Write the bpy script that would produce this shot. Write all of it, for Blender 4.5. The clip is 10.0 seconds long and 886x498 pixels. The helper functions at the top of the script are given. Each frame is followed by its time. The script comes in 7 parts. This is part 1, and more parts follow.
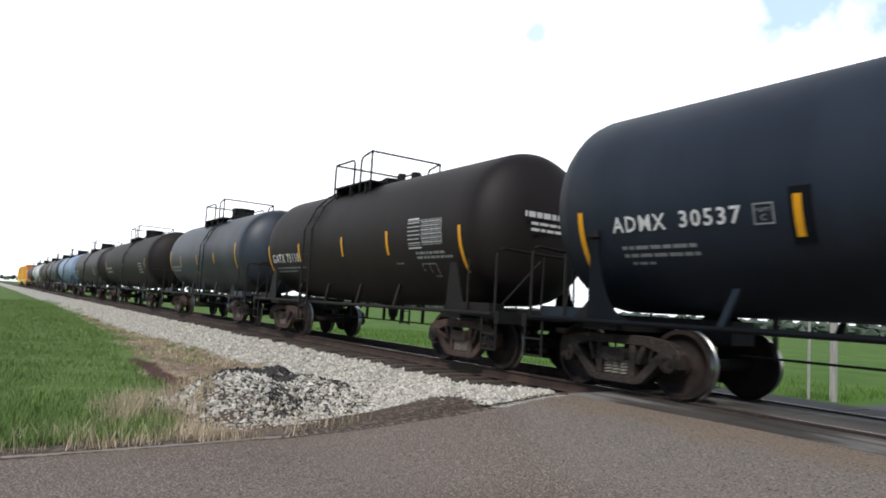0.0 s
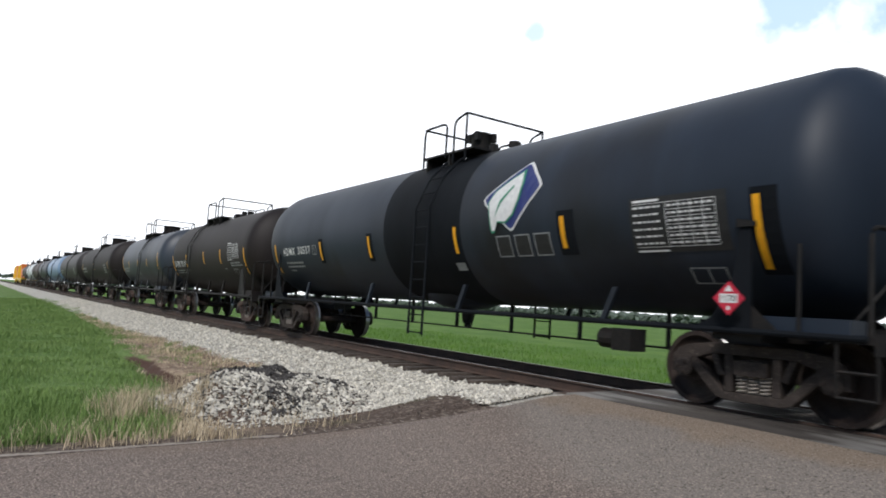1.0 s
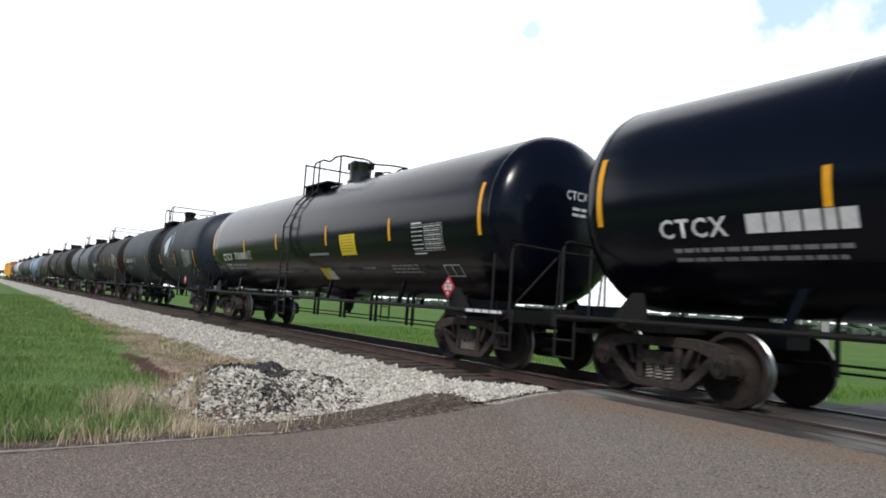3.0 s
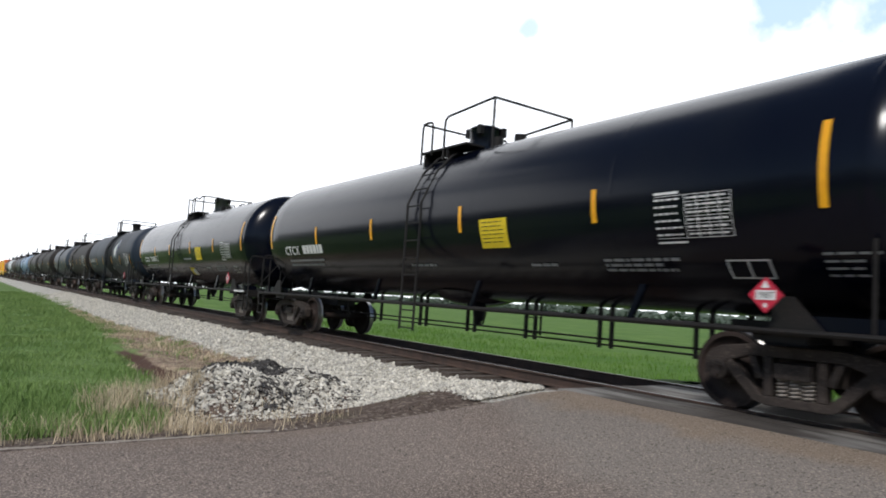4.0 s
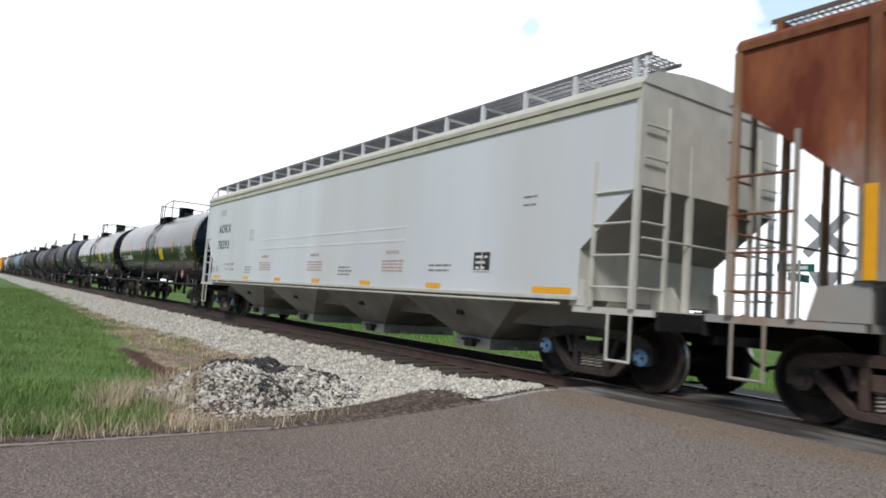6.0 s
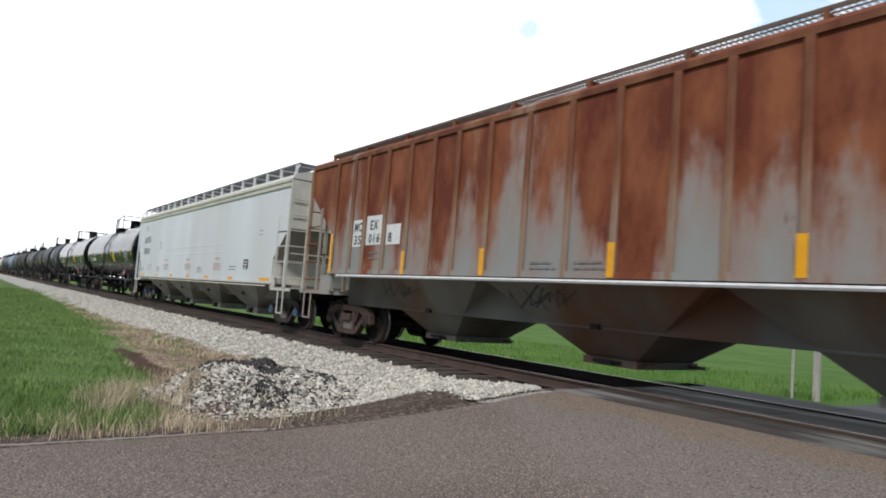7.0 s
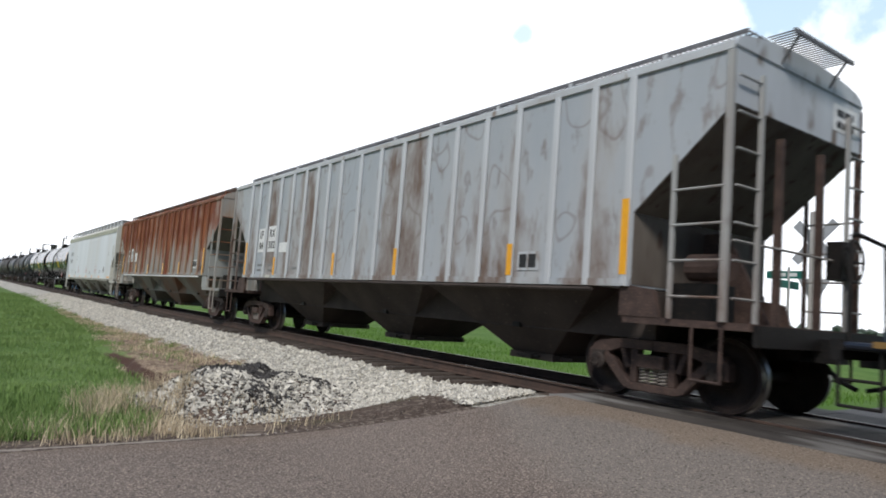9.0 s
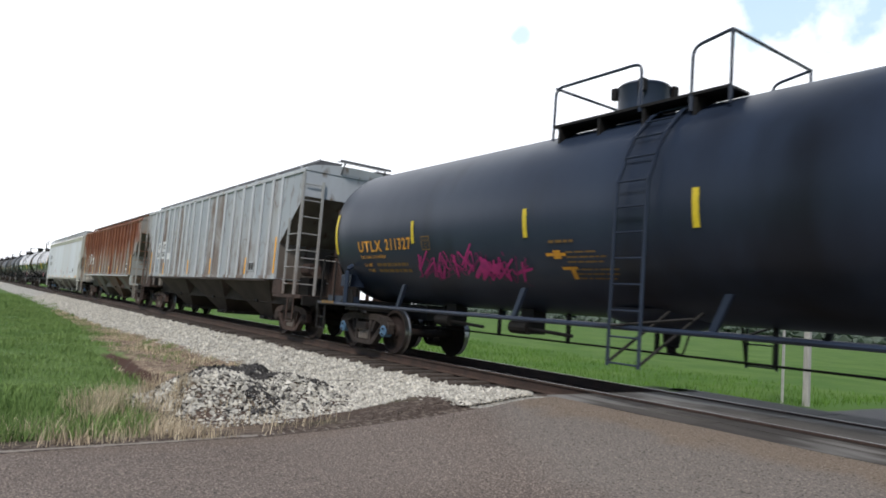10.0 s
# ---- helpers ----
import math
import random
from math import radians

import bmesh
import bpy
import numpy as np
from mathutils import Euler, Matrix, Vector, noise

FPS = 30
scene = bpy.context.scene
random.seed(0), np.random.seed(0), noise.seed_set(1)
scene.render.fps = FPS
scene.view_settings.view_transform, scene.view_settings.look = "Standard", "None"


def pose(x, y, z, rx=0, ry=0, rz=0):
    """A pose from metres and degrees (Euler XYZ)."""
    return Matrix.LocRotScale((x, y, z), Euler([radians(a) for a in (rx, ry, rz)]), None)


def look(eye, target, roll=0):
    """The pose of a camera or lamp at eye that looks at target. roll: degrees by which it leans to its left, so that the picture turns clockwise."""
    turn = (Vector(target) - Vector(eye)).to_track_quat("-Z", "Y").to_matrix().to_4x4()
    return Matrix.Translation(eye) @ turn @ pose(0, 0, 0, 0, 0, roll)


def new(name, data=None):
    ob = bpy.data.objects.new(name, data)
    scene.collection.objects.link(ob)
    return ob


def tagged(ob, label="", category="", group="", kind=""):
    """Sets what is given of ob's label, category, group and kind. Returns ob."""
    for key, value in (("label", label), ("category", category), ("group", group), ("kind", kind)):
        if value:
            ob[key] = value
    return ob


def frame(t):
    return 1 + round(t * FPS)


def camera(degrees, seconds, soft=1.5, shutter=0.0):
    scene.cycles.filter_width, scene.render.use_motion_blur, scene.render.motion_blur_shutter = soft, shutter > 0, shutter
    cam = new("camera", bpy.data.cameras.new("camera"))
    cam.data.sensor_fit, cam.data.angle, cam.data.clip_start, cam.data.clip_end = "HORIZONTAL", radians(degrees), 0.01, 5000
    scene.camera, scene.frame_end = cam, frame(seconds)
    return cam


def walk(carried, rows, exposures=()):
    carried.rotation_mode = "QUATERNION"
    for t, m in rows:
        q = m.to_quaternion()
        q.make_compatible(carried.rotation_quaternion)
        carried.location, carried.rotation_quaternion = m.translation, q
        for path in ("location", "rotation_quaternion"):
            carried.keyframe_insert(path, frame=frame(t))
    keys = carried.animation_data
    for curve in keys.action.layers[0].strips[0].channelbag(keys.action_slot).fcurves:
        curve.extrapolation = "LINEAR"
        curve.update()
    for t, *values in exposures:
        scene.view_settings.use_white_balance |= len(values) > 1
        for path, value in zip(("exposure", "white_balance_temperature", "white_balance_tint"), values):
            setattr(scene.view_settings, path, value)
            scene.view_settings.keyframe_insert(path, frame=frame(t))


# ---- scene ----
# ---- camera ----
cam = camera(66.5, 10.0, soft=1.8, shutter=0.12)
EYE = (0.0, -8.415, 1.012)
# seconds, yaw to the left of +Y, pitch up, lean, metres that the train has run towards -X
ROWS = [(0.0, 56.00, 4.91, 3.51, -0.054), (0.5, 56.00, 4.84, 3.56, 5.753), (1.0, 55.87, 4.85, 3.62, 11.938),
        (1.5, 55.79, 4.89, 3.66, 17.574), (2.0, 55.69, 4.84, 3.70, 23.691), (2.5, 55.61, 4.75, 3.77, 29.342),
        (4.0, 55.23, 4.53, 3.91, 47.212), (4.5, 55.20, 4.47, 3.94, 53.378), (5.0, 55.25, 4.40, 3.99, 59.033),
        (6.5, 55.20, 4.44, 4.31, 76.710), (7.0, 55.07, 4.53, 4.39, 82.282), (7.5, 54.98, 4.67, 4.38, 88.387),
        (8.0, 54.87, 4.80, 4.37, 93.884), (8.5, 54.69, 4.86, 4.36, 100.047), (9.0, 54.60, 4.94, 4.35, 105.671),
        (9.5, 54.49, 4.95, 4.39, 111.622), (10.0, 54.42, 5.04, 4.39, 117.169)]


def aim(yaw, pitch, lean):
    a, b = radians(yaw), radians(pitch)
    d = Vector((-math.sin(a) * math.cos(b), math.cos(a) * math.cos(b), math.sin(b)))
    return look(EYE, Vector(EYE) + d, lean)


walk(cam, [(t, aim(a, b, c)) for t, a, b, c, s in ROWS], exposures=[(0.0, 0.0), (10.0, 0.0)])

# ---- light ----
world = bpy.data.worlds.new("world")
scene.world = world
world.use_nodes = True
wn, wl = world.node_tree.nodes, world.node_tree.links
wn.clear()
w_out, w_bg = wn.new("ShaderNodeOutputWorld"), wn.new("ShaderNodeBackground")
w_sky, w_co, w_map = wn.new("ShaderNodeTexSky"), wn.new("ShaderNodeTexCoord"), wn.new("ShaderNodeMapping")
w_noise, w_ramp, w_mix = wn.new("ShaderNodeTexNoise"), wn.new("ShaderNodeValToRGB"), wn.new("ShaderNodeMix")
w_gain = wn.new("ShaderNodeVectorMath")
w_sky.sky_type, w_sky.sun_disc = "NISHITA", False
w_sky.sun_elevation, w_sky.sun_rotation = radians(46), radians(143)
w_map.inputs["Scale"].default_value = (1.0, 1.0, 2.6)
w_noise.inputs["Scale"].default_value, w_noise.inputs["Detail"].default_value = 2.1, 7.0
w_ramp.color_ramp.elements[0].position, w_ramp.color_ramp.elements[1].position = 0.43, 0.59
w_map.inputs["Location"].default_value = (3.1, 8.4, 1.7)
w_gain.operation = "SCALE"
w_gain.inputs["Scale"].default_value = 0.08
w_sky.dust_density, w_sky.ozone_density = 0.2, 2.0
w_mix.data_type = "RGBA"
w_shade, w_tone = wn.new("ShaderNodeTexNoise"), wn.new("ShaderNodeMix")
w_shade.inputs["Scale"].default_value, w_shade.inputs["Detail"].default_value = 3.0, 6.0
w_tone.data_type = "RGBA"
w_tone.inputs["A"].default_value, w_tone.inputs["B"].default_value = (1.15, 1.21, 1.32, 1), (1.70, 1.73, 1.78, 1)
w_bg.inputs["Strength"].default_value = 1.0
wl.new(w_co.outputs["Generated"], w_map.inputs["Vector"])
wl.new(w_map.outputs["Vector"], w_shade.inputs["Vector"])
wl.new(w_shade.outputs["Fac"], w_tone.inputs["Factor"])
wl.new(w_tone.outputs["Result"], w_mix.inputs["B"])
wl.new(w_map.outputs["Vector"], w_noise.inputs["Vector"])
w_dot, w_add = wn.new("ShaderNodeVectorMath"), wn.new("ShaderNodeMath")
w_dot.operation = "DOT_PRODUCT"
w_dot.inputs[1].default_value = (-0.70, 0.50, -0.75)
w_add.operation = "ADD"
wl.new(w_co.outputs["Generated"], w_dot.inputs[0])
wl.new(w_dot.outputs["Value"], w_add.inputs[0])
wl.new(w_noise.outputs["Fac"], w_add.inputs[1])
wl.new(w_add.outputs[0], w_ramp.inputs["Fac"])
wl.new(w_ramp.outputs["Color"], w_mix.inputs["Factor"])
# two thin places in the cloud, where pale blue shows through
w_last = w_mix.outputs["Result"]
for axis, near, wide, rag, most in ((Vector((-0.6972, 0.6034, 0.3889)).normalized(), 0.99982, 0.99995, 0.0005, 0.6), (Vector((-0.40, 0.80, 0.442)).normalized(), 0.9935, 0.9983, 0.020, 0.72)):
    dot, jag, low, cut, gap = (wn.new("ShaderNode" + k) for k in ("VectorMath", "TexNoise", "Math", "MapRange", "Mix"))
    dot.operation, low.operation, gap.data_type = "DOT_PRODUCT", "MULTIPLY_ADD", "RGBA"
    dot.inputs[1].default_value = axis
    jag.inputs["Scale"].default_value, jag.inputs["Detail"].default_value = 16.0, 6.0
    low.inputs[1].default_value = -rag
    wl.new(w_co.outputs["Generated"], dot.inputs[0])
    wl.new(w_co.outputs["Generated"], jag.inputs["Vector"])
    wl.new(jag.outputs["Fac"], low.inputs[0])
    wl.new(dot.outputs["Value"], low.inputs[2])
    cut.inputs["From Min"].default_value, cut.inputs["From Max"].default_value = near - rag * 0.5, wide - rag * 0.5
    cut.inputs["To Max"].default_value = most
    wl.new(low.outputs[0], cut.inputs["Value"])
    wl.new(cut.outputs["Result"], gap.inputs["Factor"])
    wl.new(w_last, gap.inputs["A"])
    gap.inputs["B"].default_value = (0.36, 0.63, 0.86, 1)
    w_last = gap.outputs["Result"]
wl.new(w_sky.outputs["Color"], w_gain.inputs[0])
wl.new(w_gain.outputs["Vector"], w_mix.inputs["A"])
wl.new(w_last, w_bg.inputs["Color"])
wl.new(w_bg.outputs["Background"], w_out.inputs["Surface"])

sun_data = bpy.data.lights.new("sun", "SUN")
sun_data.energy, sun_data.angle, sun_data.color = 2.95, radians(11), (1.0, 0.965, 0.93)
sun = new("sun", sun_data)
sun.matrix_world = look((46, -62, 80), (0, 0, 0))


# ---- materials ----
def material(name, c1, c2=None, rough=0.6, metal=0.0, scale=6.0, bump=0.0, fine=60.0, stretch=(1, 1, 1), c3=None, spot=0.62,
             grime=None, grime_at=(0.5, 0.7), coat=0.0, rough2=None, random_tint=0.0, specular=0.5):
    """A two-scale procedural surface: c1 and c2 by broad noise, c3 by fine spots, grime by stretched streaks, in object space."""
    m = bpy.data.materials.new(name)
    m.use_nodes = True
    n, l = m.node_tree.nodes, m.node_tree.links
    b = n["Principled BSDF"]
    b.inputs["Metallic"].default_value, b.inputs["Roughness"].default_value = metal, rough
    b.inputs["Coat Weight"].default_value = coat
    b.inputs["Coat Roughness"].default_value = 0.08
    b.inputs["Specular IOR Level"].default_value = specular
    co, mp = n.new("ShaderNodeTexCoord"), n.new("ShaderNodeMapping")
    mp.inputs["Scale"].default_value = stretch
    l.new(co.outputs["Object"], mp.inputs["Vector"])

    def noise_node(s, detail=5.0, vec=mp):
        t = n.new("ShaderNodeTexNoise")
        t.inputs["Scale"].default_value, t.inputs["Detail"].default_value = s, detail
        l.new(vec.outputs[0 if vec is mp else "Object"], t.inputs["Vector"])
        return t

    def ramp(src, a, z):
        r = n.new("ShaderNodeValToRGB")
        r.color_ramp.elements[0].position, r.color_ramp.elements[1].position = a, z
        l.new(src, r.inputs["Fac"])
        return r.outputs["Color"]

    def mix(f, a, z):
        x = n.new("ShaderNodeMix")
        x.data_type = "RGBA"
        l.new(f, x.inputs["Factor"])
        for key, v in (("A", a), ("B", z)):
            if isinstance(v, tuple):
                x.inputs[key].default_value = (*v, 1)
            else:
                l.new(v, x.inputs[key])
        return x.outputs["Result"]

    broad, small = noise_node(scale), noise_node(fine, 3.0)
    colour = mix(ramp(broad.outputs["Fac"], 0.35, 0.65), c1, c2 or tuple(x * 0.75 for x in c1))
    if c3:
        colour = mix(ramp(small.outputs["Fac"], spot, spot + 0.08), colour, c3)
    if grime:
        g = noise_node(scale * 0.6, 8.0)
        colour = mix(ramp(g.outputs["Fac"], *grime_at), colour, grime)
    if random_tint:
        info, hsv, ma = n.new("ShaderNodeObjectInfo"), n.new("ShaderNodeHueSaturation"), n.new("ShaderNodeMapRange")
        ma.inputs["To Min"].default_value, ma.inputs["To Max"].default_value = 1 - random_tint, 1 + random_tint
        l.new(info.outputs["Random"], ma.inputs["Value"])
        l.new(ma.outputs["Result"], hsv.inputs["Value"])
        l.new(colour, hsv.inputs["Color"])
        colour = hsv.outputs["Color"]
    l.new(colour, b.inputs["Base Color"])
    if rough2 is not None:
        mr = n.new("ShaderNodeMapRange")
        mr.inputs["To Min"].default_value, mr.inputs["To Max"].default_value = rough, rough2
        l.new(broad.outputs["Fac"], mr.inputs["Value"])
        l.new(mr.outputs["Result"], b.inputs["Roughness"])
    if bump:
        bp = n.new("ShaderNodeBump")
        bp.inputs["Strength"].default_value, bp.inputs["Distance"].default_value = min(1.0, bump * 10), 0.02
        l.new(small.outputs["Fac"], bp.inputs["Height"])
        l.new(bp.outputs["Normal"], b.inputs["Normal"])
    return m


def island_tint(m, low, high):
    """Varies the colour from piece to piece of a joined mesh."""
    n, l = m.node_tree.nodes, m.node_tree.links
    b = n["Principled BSDF"]
    src = b.inputs["Base Color"].links[0].from_socket
    geo, mr, hsv = n.new("ShaderNodeNewGeometry"), n.new("ShaderNodeMapRange"), n.new("ShaderNodeHueSaturation")
    mr.inputs["To Min"].default_value, mr.inputs["To Max"].default_value = low, high
    l.new(geo.outputs["Random Per Island"], mr.inputs["Value"])
    l.new(mr.outputs["Result"], hsv.inputs["Value"])
    l.new(src, hsv.inputs["Color"])
    l.new(hsv.outputs["Color"], b.inputs["Base Color"])
    return m


SLATE = material("slate_paint", (0.020, 0.029, 0.045), (0.013, 0.020, 0.033), 0.5, specular=0.35, scale=0.9, stretch=(1, 1, 0.35), grime=(0.009, 0.010, 0.012), grime_at=(0.52, 0.72), rough2=0.6)
SLATE_DARK = material("stained_slate", (0.006, 0.007, 0.009), (0.009, 0.011, 0.014), 0.7, specular=0.1, scale=1.2, stretch=(1, 1, 0.3), grime=(0.014, 0.017, 0.022), grime_at=(0.62, 0.78))
GLOSS = material("gloss_black_paint", (0.0020, 0.0028, 0.0075), (0.003, 0.004, 0.009), 0.16, scale=0.8, stretch=(1, 1, 0.3), grime=(0.007, 0.008, 0.011), grime_at=(0.6, 0.82), rough2=0.24, coat=0.0, specular=0.29)
SATIN = material("satin_slate_paint", (0.030, 0.043, 0.070), (0.021, 0.031, 0.054), 0.34, scale=0.9, stretch=(1, 1, 0.25), grime=(0.006, 0.007, 0.010), grime_at=(0.55, 0.75), rough2=0.44, specular=0.44)
SOOT = material("sooty_brown_black", (0.013, 0.0095, 0.009), (0.020, 0.015, 0.0135), 0.62, specular=0.3, scale=1.1, stretch=(1, 1, 0.3), grime=(0.024, 0.018, 0.014), grime_at=(0.6, 0.8))
BLUEGREY = material("blue_grey_paint", (0.042, 0.053, 0.072), (0.030, 0.038, 0.052), 0.5, scale=1.0, stretch=(1, 1, 0.3), grime=(0.016, 0.017, 0.020), grime_at=(0.55, 0.75))
OLIVE = material("olive_grey_paint", (0.024, 0.019, 0.018), (0.016, 0.013, 0.012), 0.55, scale=1.0)
LIGHTBLUE = material("pale_blue_paint", (0.22, 0.32, 0.46), (0.16, 0.24, 0.36), 0.5, scale=1.0)
BROWNCAR = material("brown_car_paint", (0.07, 0.05, 0.045), (0.05, 0.036, 0.032), 0.6, scale=1.0)
FRAME = material("dark_underframe", (0.008, 0.0075, 0.007), (0.013, 0.011, 0.010), 0.65, specular=0.3, scale=4, fine=30, c3=(0.026, 0.019, 0.015), spot=0.6)
TRUCK = material("rusty_cast_steel", (0.048, 0.037, 0.032), (0.028, 0.022, 0.019), 0.75, specular=0.3, scale=5, fine=45, c3=(0.11, 0.09, 0.076), spot=0.6, bump=0.03)
TRUCK_RED = material("red_brown_cast_steel", (0.085, 0.056, 0.046), (0.05, 0.034, 0.029), 0.78, specular=0.3, scale=5, fine=45, c3=(0.14, 0.085, 0.065), spot=0.6, bump=0.03)
WHEEL = material("rusted_wheel_steel", (0.036, 0.024, 0.020), (0.021, 0.015, 0.013), 0.7, specular=0.3, scale=5, fine=50, c3=(0.062, 0.04, 0.031), spot=0.6, bump=0.02)
TREAD = material("polished_wheel_steel", (0.42, 0.41, 0.40), (0.30, 0.29, 0.28), 0.32, metal=1.0, scale=10)
CAP_BLUE = material("blue_bearing_cap", (0.16, 0.30, 0.46), (0.10, 0.2, 0.32), 0.5, scale=20)
SPRING = material("spring_steel", (0.30, 0.27, 0.235), (0.17, 0.145, 0.125), 0.6, scale=20)
YELLOW = material("yellow_reflective_sheeting", (0.88, 0.42, 0.012), (0.80, 0.36, 0.012), 0.4, scale=8)
YELLOW2 = material("yellow_notice_panel", (0.80, 0.60, 0.02), (0.74, 0.55, 0.02), 0.5, scale=4)
LEMON = material("lemon_reflective_sheeting", (0.75, 0.58, 0.03), (0.65, 0.5, 0.03), 0.45, scale=8)
WHITE = material("white_stencil", (0.78, 0.78, 0.76), (0.66, 0.66, 0.65), 0.55, scale=12)
DIMWHITE = material("faded_white_stencil", (0.33, 0.34, 0.34), (0.24, 0.25, 0.25), 0.6, scale=12)
ORANGE = material("orange_stencil", (0.75, 0.36, 0.03), (0.66, 0.30, 0.03), 0.55, scale=12)
DIMORANGE = material("dull_orange_stencil", (0.24, 0.14, 0.04), (0.19, 0.11, 0.03), 0.6, scale=12)
GUNMETAL = material("bare_dome_steel", (0.16, 0.16, 0.165), (0.08, 0.08, 0.085), 0.32, metal=0.9, scale=3, stretch=(1, 1, 0.2))
BLACK = material("black_stencil", (0.012, 0.012, 0.013), (0.02, 0.02, 0.02), 0.6, scale=12)
GREYTXT = material("grey_stencil", (0.16, 0.16, 0.16), (0.22, 0.22, 0.22), 0.6, scale=12)
RED = material("red_placard", (0.55, 0.02, 0.05), (0.48, 0.02, 0.05), 0.45, scale=8)
REDTXT = material("red_stencil", (0.42, 0.20, 0.19), (0.48, 0.27, 0.25), 0.6, scale=10)
NAVY = material("navy_emblem", (0.012, 0.025, 0.16), (0.010, 0.02, 0.13), 0.5, scale=6)
LEAF = material("leaf_green_emblem", (0.04, 0.28, 0.16), (0.03, 0.24, 0.14), 0.5, scale=6)
PINK = material("pink_spray_paint", (0.60, 0.035, 0.23), (0.42, 0.03, 0.19), 0.6, scale=6)
MAUVE = material("mauve_spray_paint", (0.22, 0.03, 0.12), (0.14, 0.025, 0.09), 0.6, scale=6)
INK = material("black_spray_paint", (0.03, 0.03, 0.035), (0.02, 0.02, 0.02), 0.6, scale=6)
WHITECAR = material("white_car_paint", (0.66, 0.69, 0.71), (0.60, 0.63, 0.65), 0.5, scale=0.6, stretch=(1, 1, 0.12), grime=(0.55, 0.545, 0.52), grime_at=(0.52, 0.8), fine=25)
CREAM = material("cream_trim_paint", (0.60, 0.585, 0.52), (0.50, 0.49, 0.43), 0.55, scale=2.5, fine=30, c3=(0.36, 0.30, 0.22), spot=0.68)
TRIM = material("olive_cream_trim", (0.52, 0.51, 0.40), (0.42, 0.41, 0.32), 0.55, scale=2.0)
BAYGREY = material("dusty_grey_bay", (0.30, 0.28, 0.25), (0.20, 0.185, 0.165), 0.7, scale=0.9, fine=20, c3=(0.16, 0.13, 0.11), spot=0.66, grime=(0.10, 0.085, 0.07), grime_at=(0.55, 0.75))
GREYCAR = material("weathered_grey_paint", (0.50, 0.53, 0.555), (0.40, 0.415, 0.43), 0.65, scale=1.1, stretch=(1, 1, 0.35), fine=3.2, c3=(0.20, 0.165, 0.14), spot=0.58, grime=(0.25, 0.205, 0.175), grime_at=(0.50, 0.72), specular=0.3)
BROWNEND = material("brown_grimed_grey", (0.19, 0.17, 0.145), (0.105, 0.083, 0.068), 0.8, scale=1.2, stretch=(1, 1, 0.4), fine=5, c3=(0.10, 0.07, 0.055), spot=0.58, grime=(0.27, 0.255, 0.235), grime_at=(0.56, 0.74), specular=0.2)
GREYRIB = material("pale_grey_rib_paint", (0.53, 0.555, 0.57), (0.45, 0.46, 0.465), 0.65, scale=1.2, stretch=(1, 1, 0.3), fine=6, c3=(0.27, 0.22, 0.185), spot=0.63, grime=(0.30, 0.23, 0.18), grime_at=(0.60, 0.74))
GATEGREY = material("pale_dusty_gate", (0.38, 0.36, 0.325), (0.27, 0.255, 0.23), 0.7, scale=2.0, fine=20, c3=(0.2, 0.16, 0.13), spot=0.64)
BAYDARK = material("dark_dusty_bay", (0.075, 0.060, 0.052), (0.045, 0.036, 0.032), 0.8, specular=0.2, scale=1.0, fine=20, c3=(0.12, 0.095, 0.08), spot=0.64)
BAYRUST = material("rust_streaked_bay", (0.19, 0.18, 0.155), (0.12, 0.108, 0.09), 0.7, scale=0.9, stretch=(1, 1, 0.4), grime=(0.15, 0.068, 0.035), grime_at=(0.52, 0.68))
GRATE = material("galvanised_grating", (0.15, 0.15, 0.155), (0.10, 0.10, 0.105), 0.55, scale=6)
RUSTGRATE = material("rusty_grating", (0.15, 0.11, 0.085), (0.10, 0.075, 0.06), 0.7, scale=6)


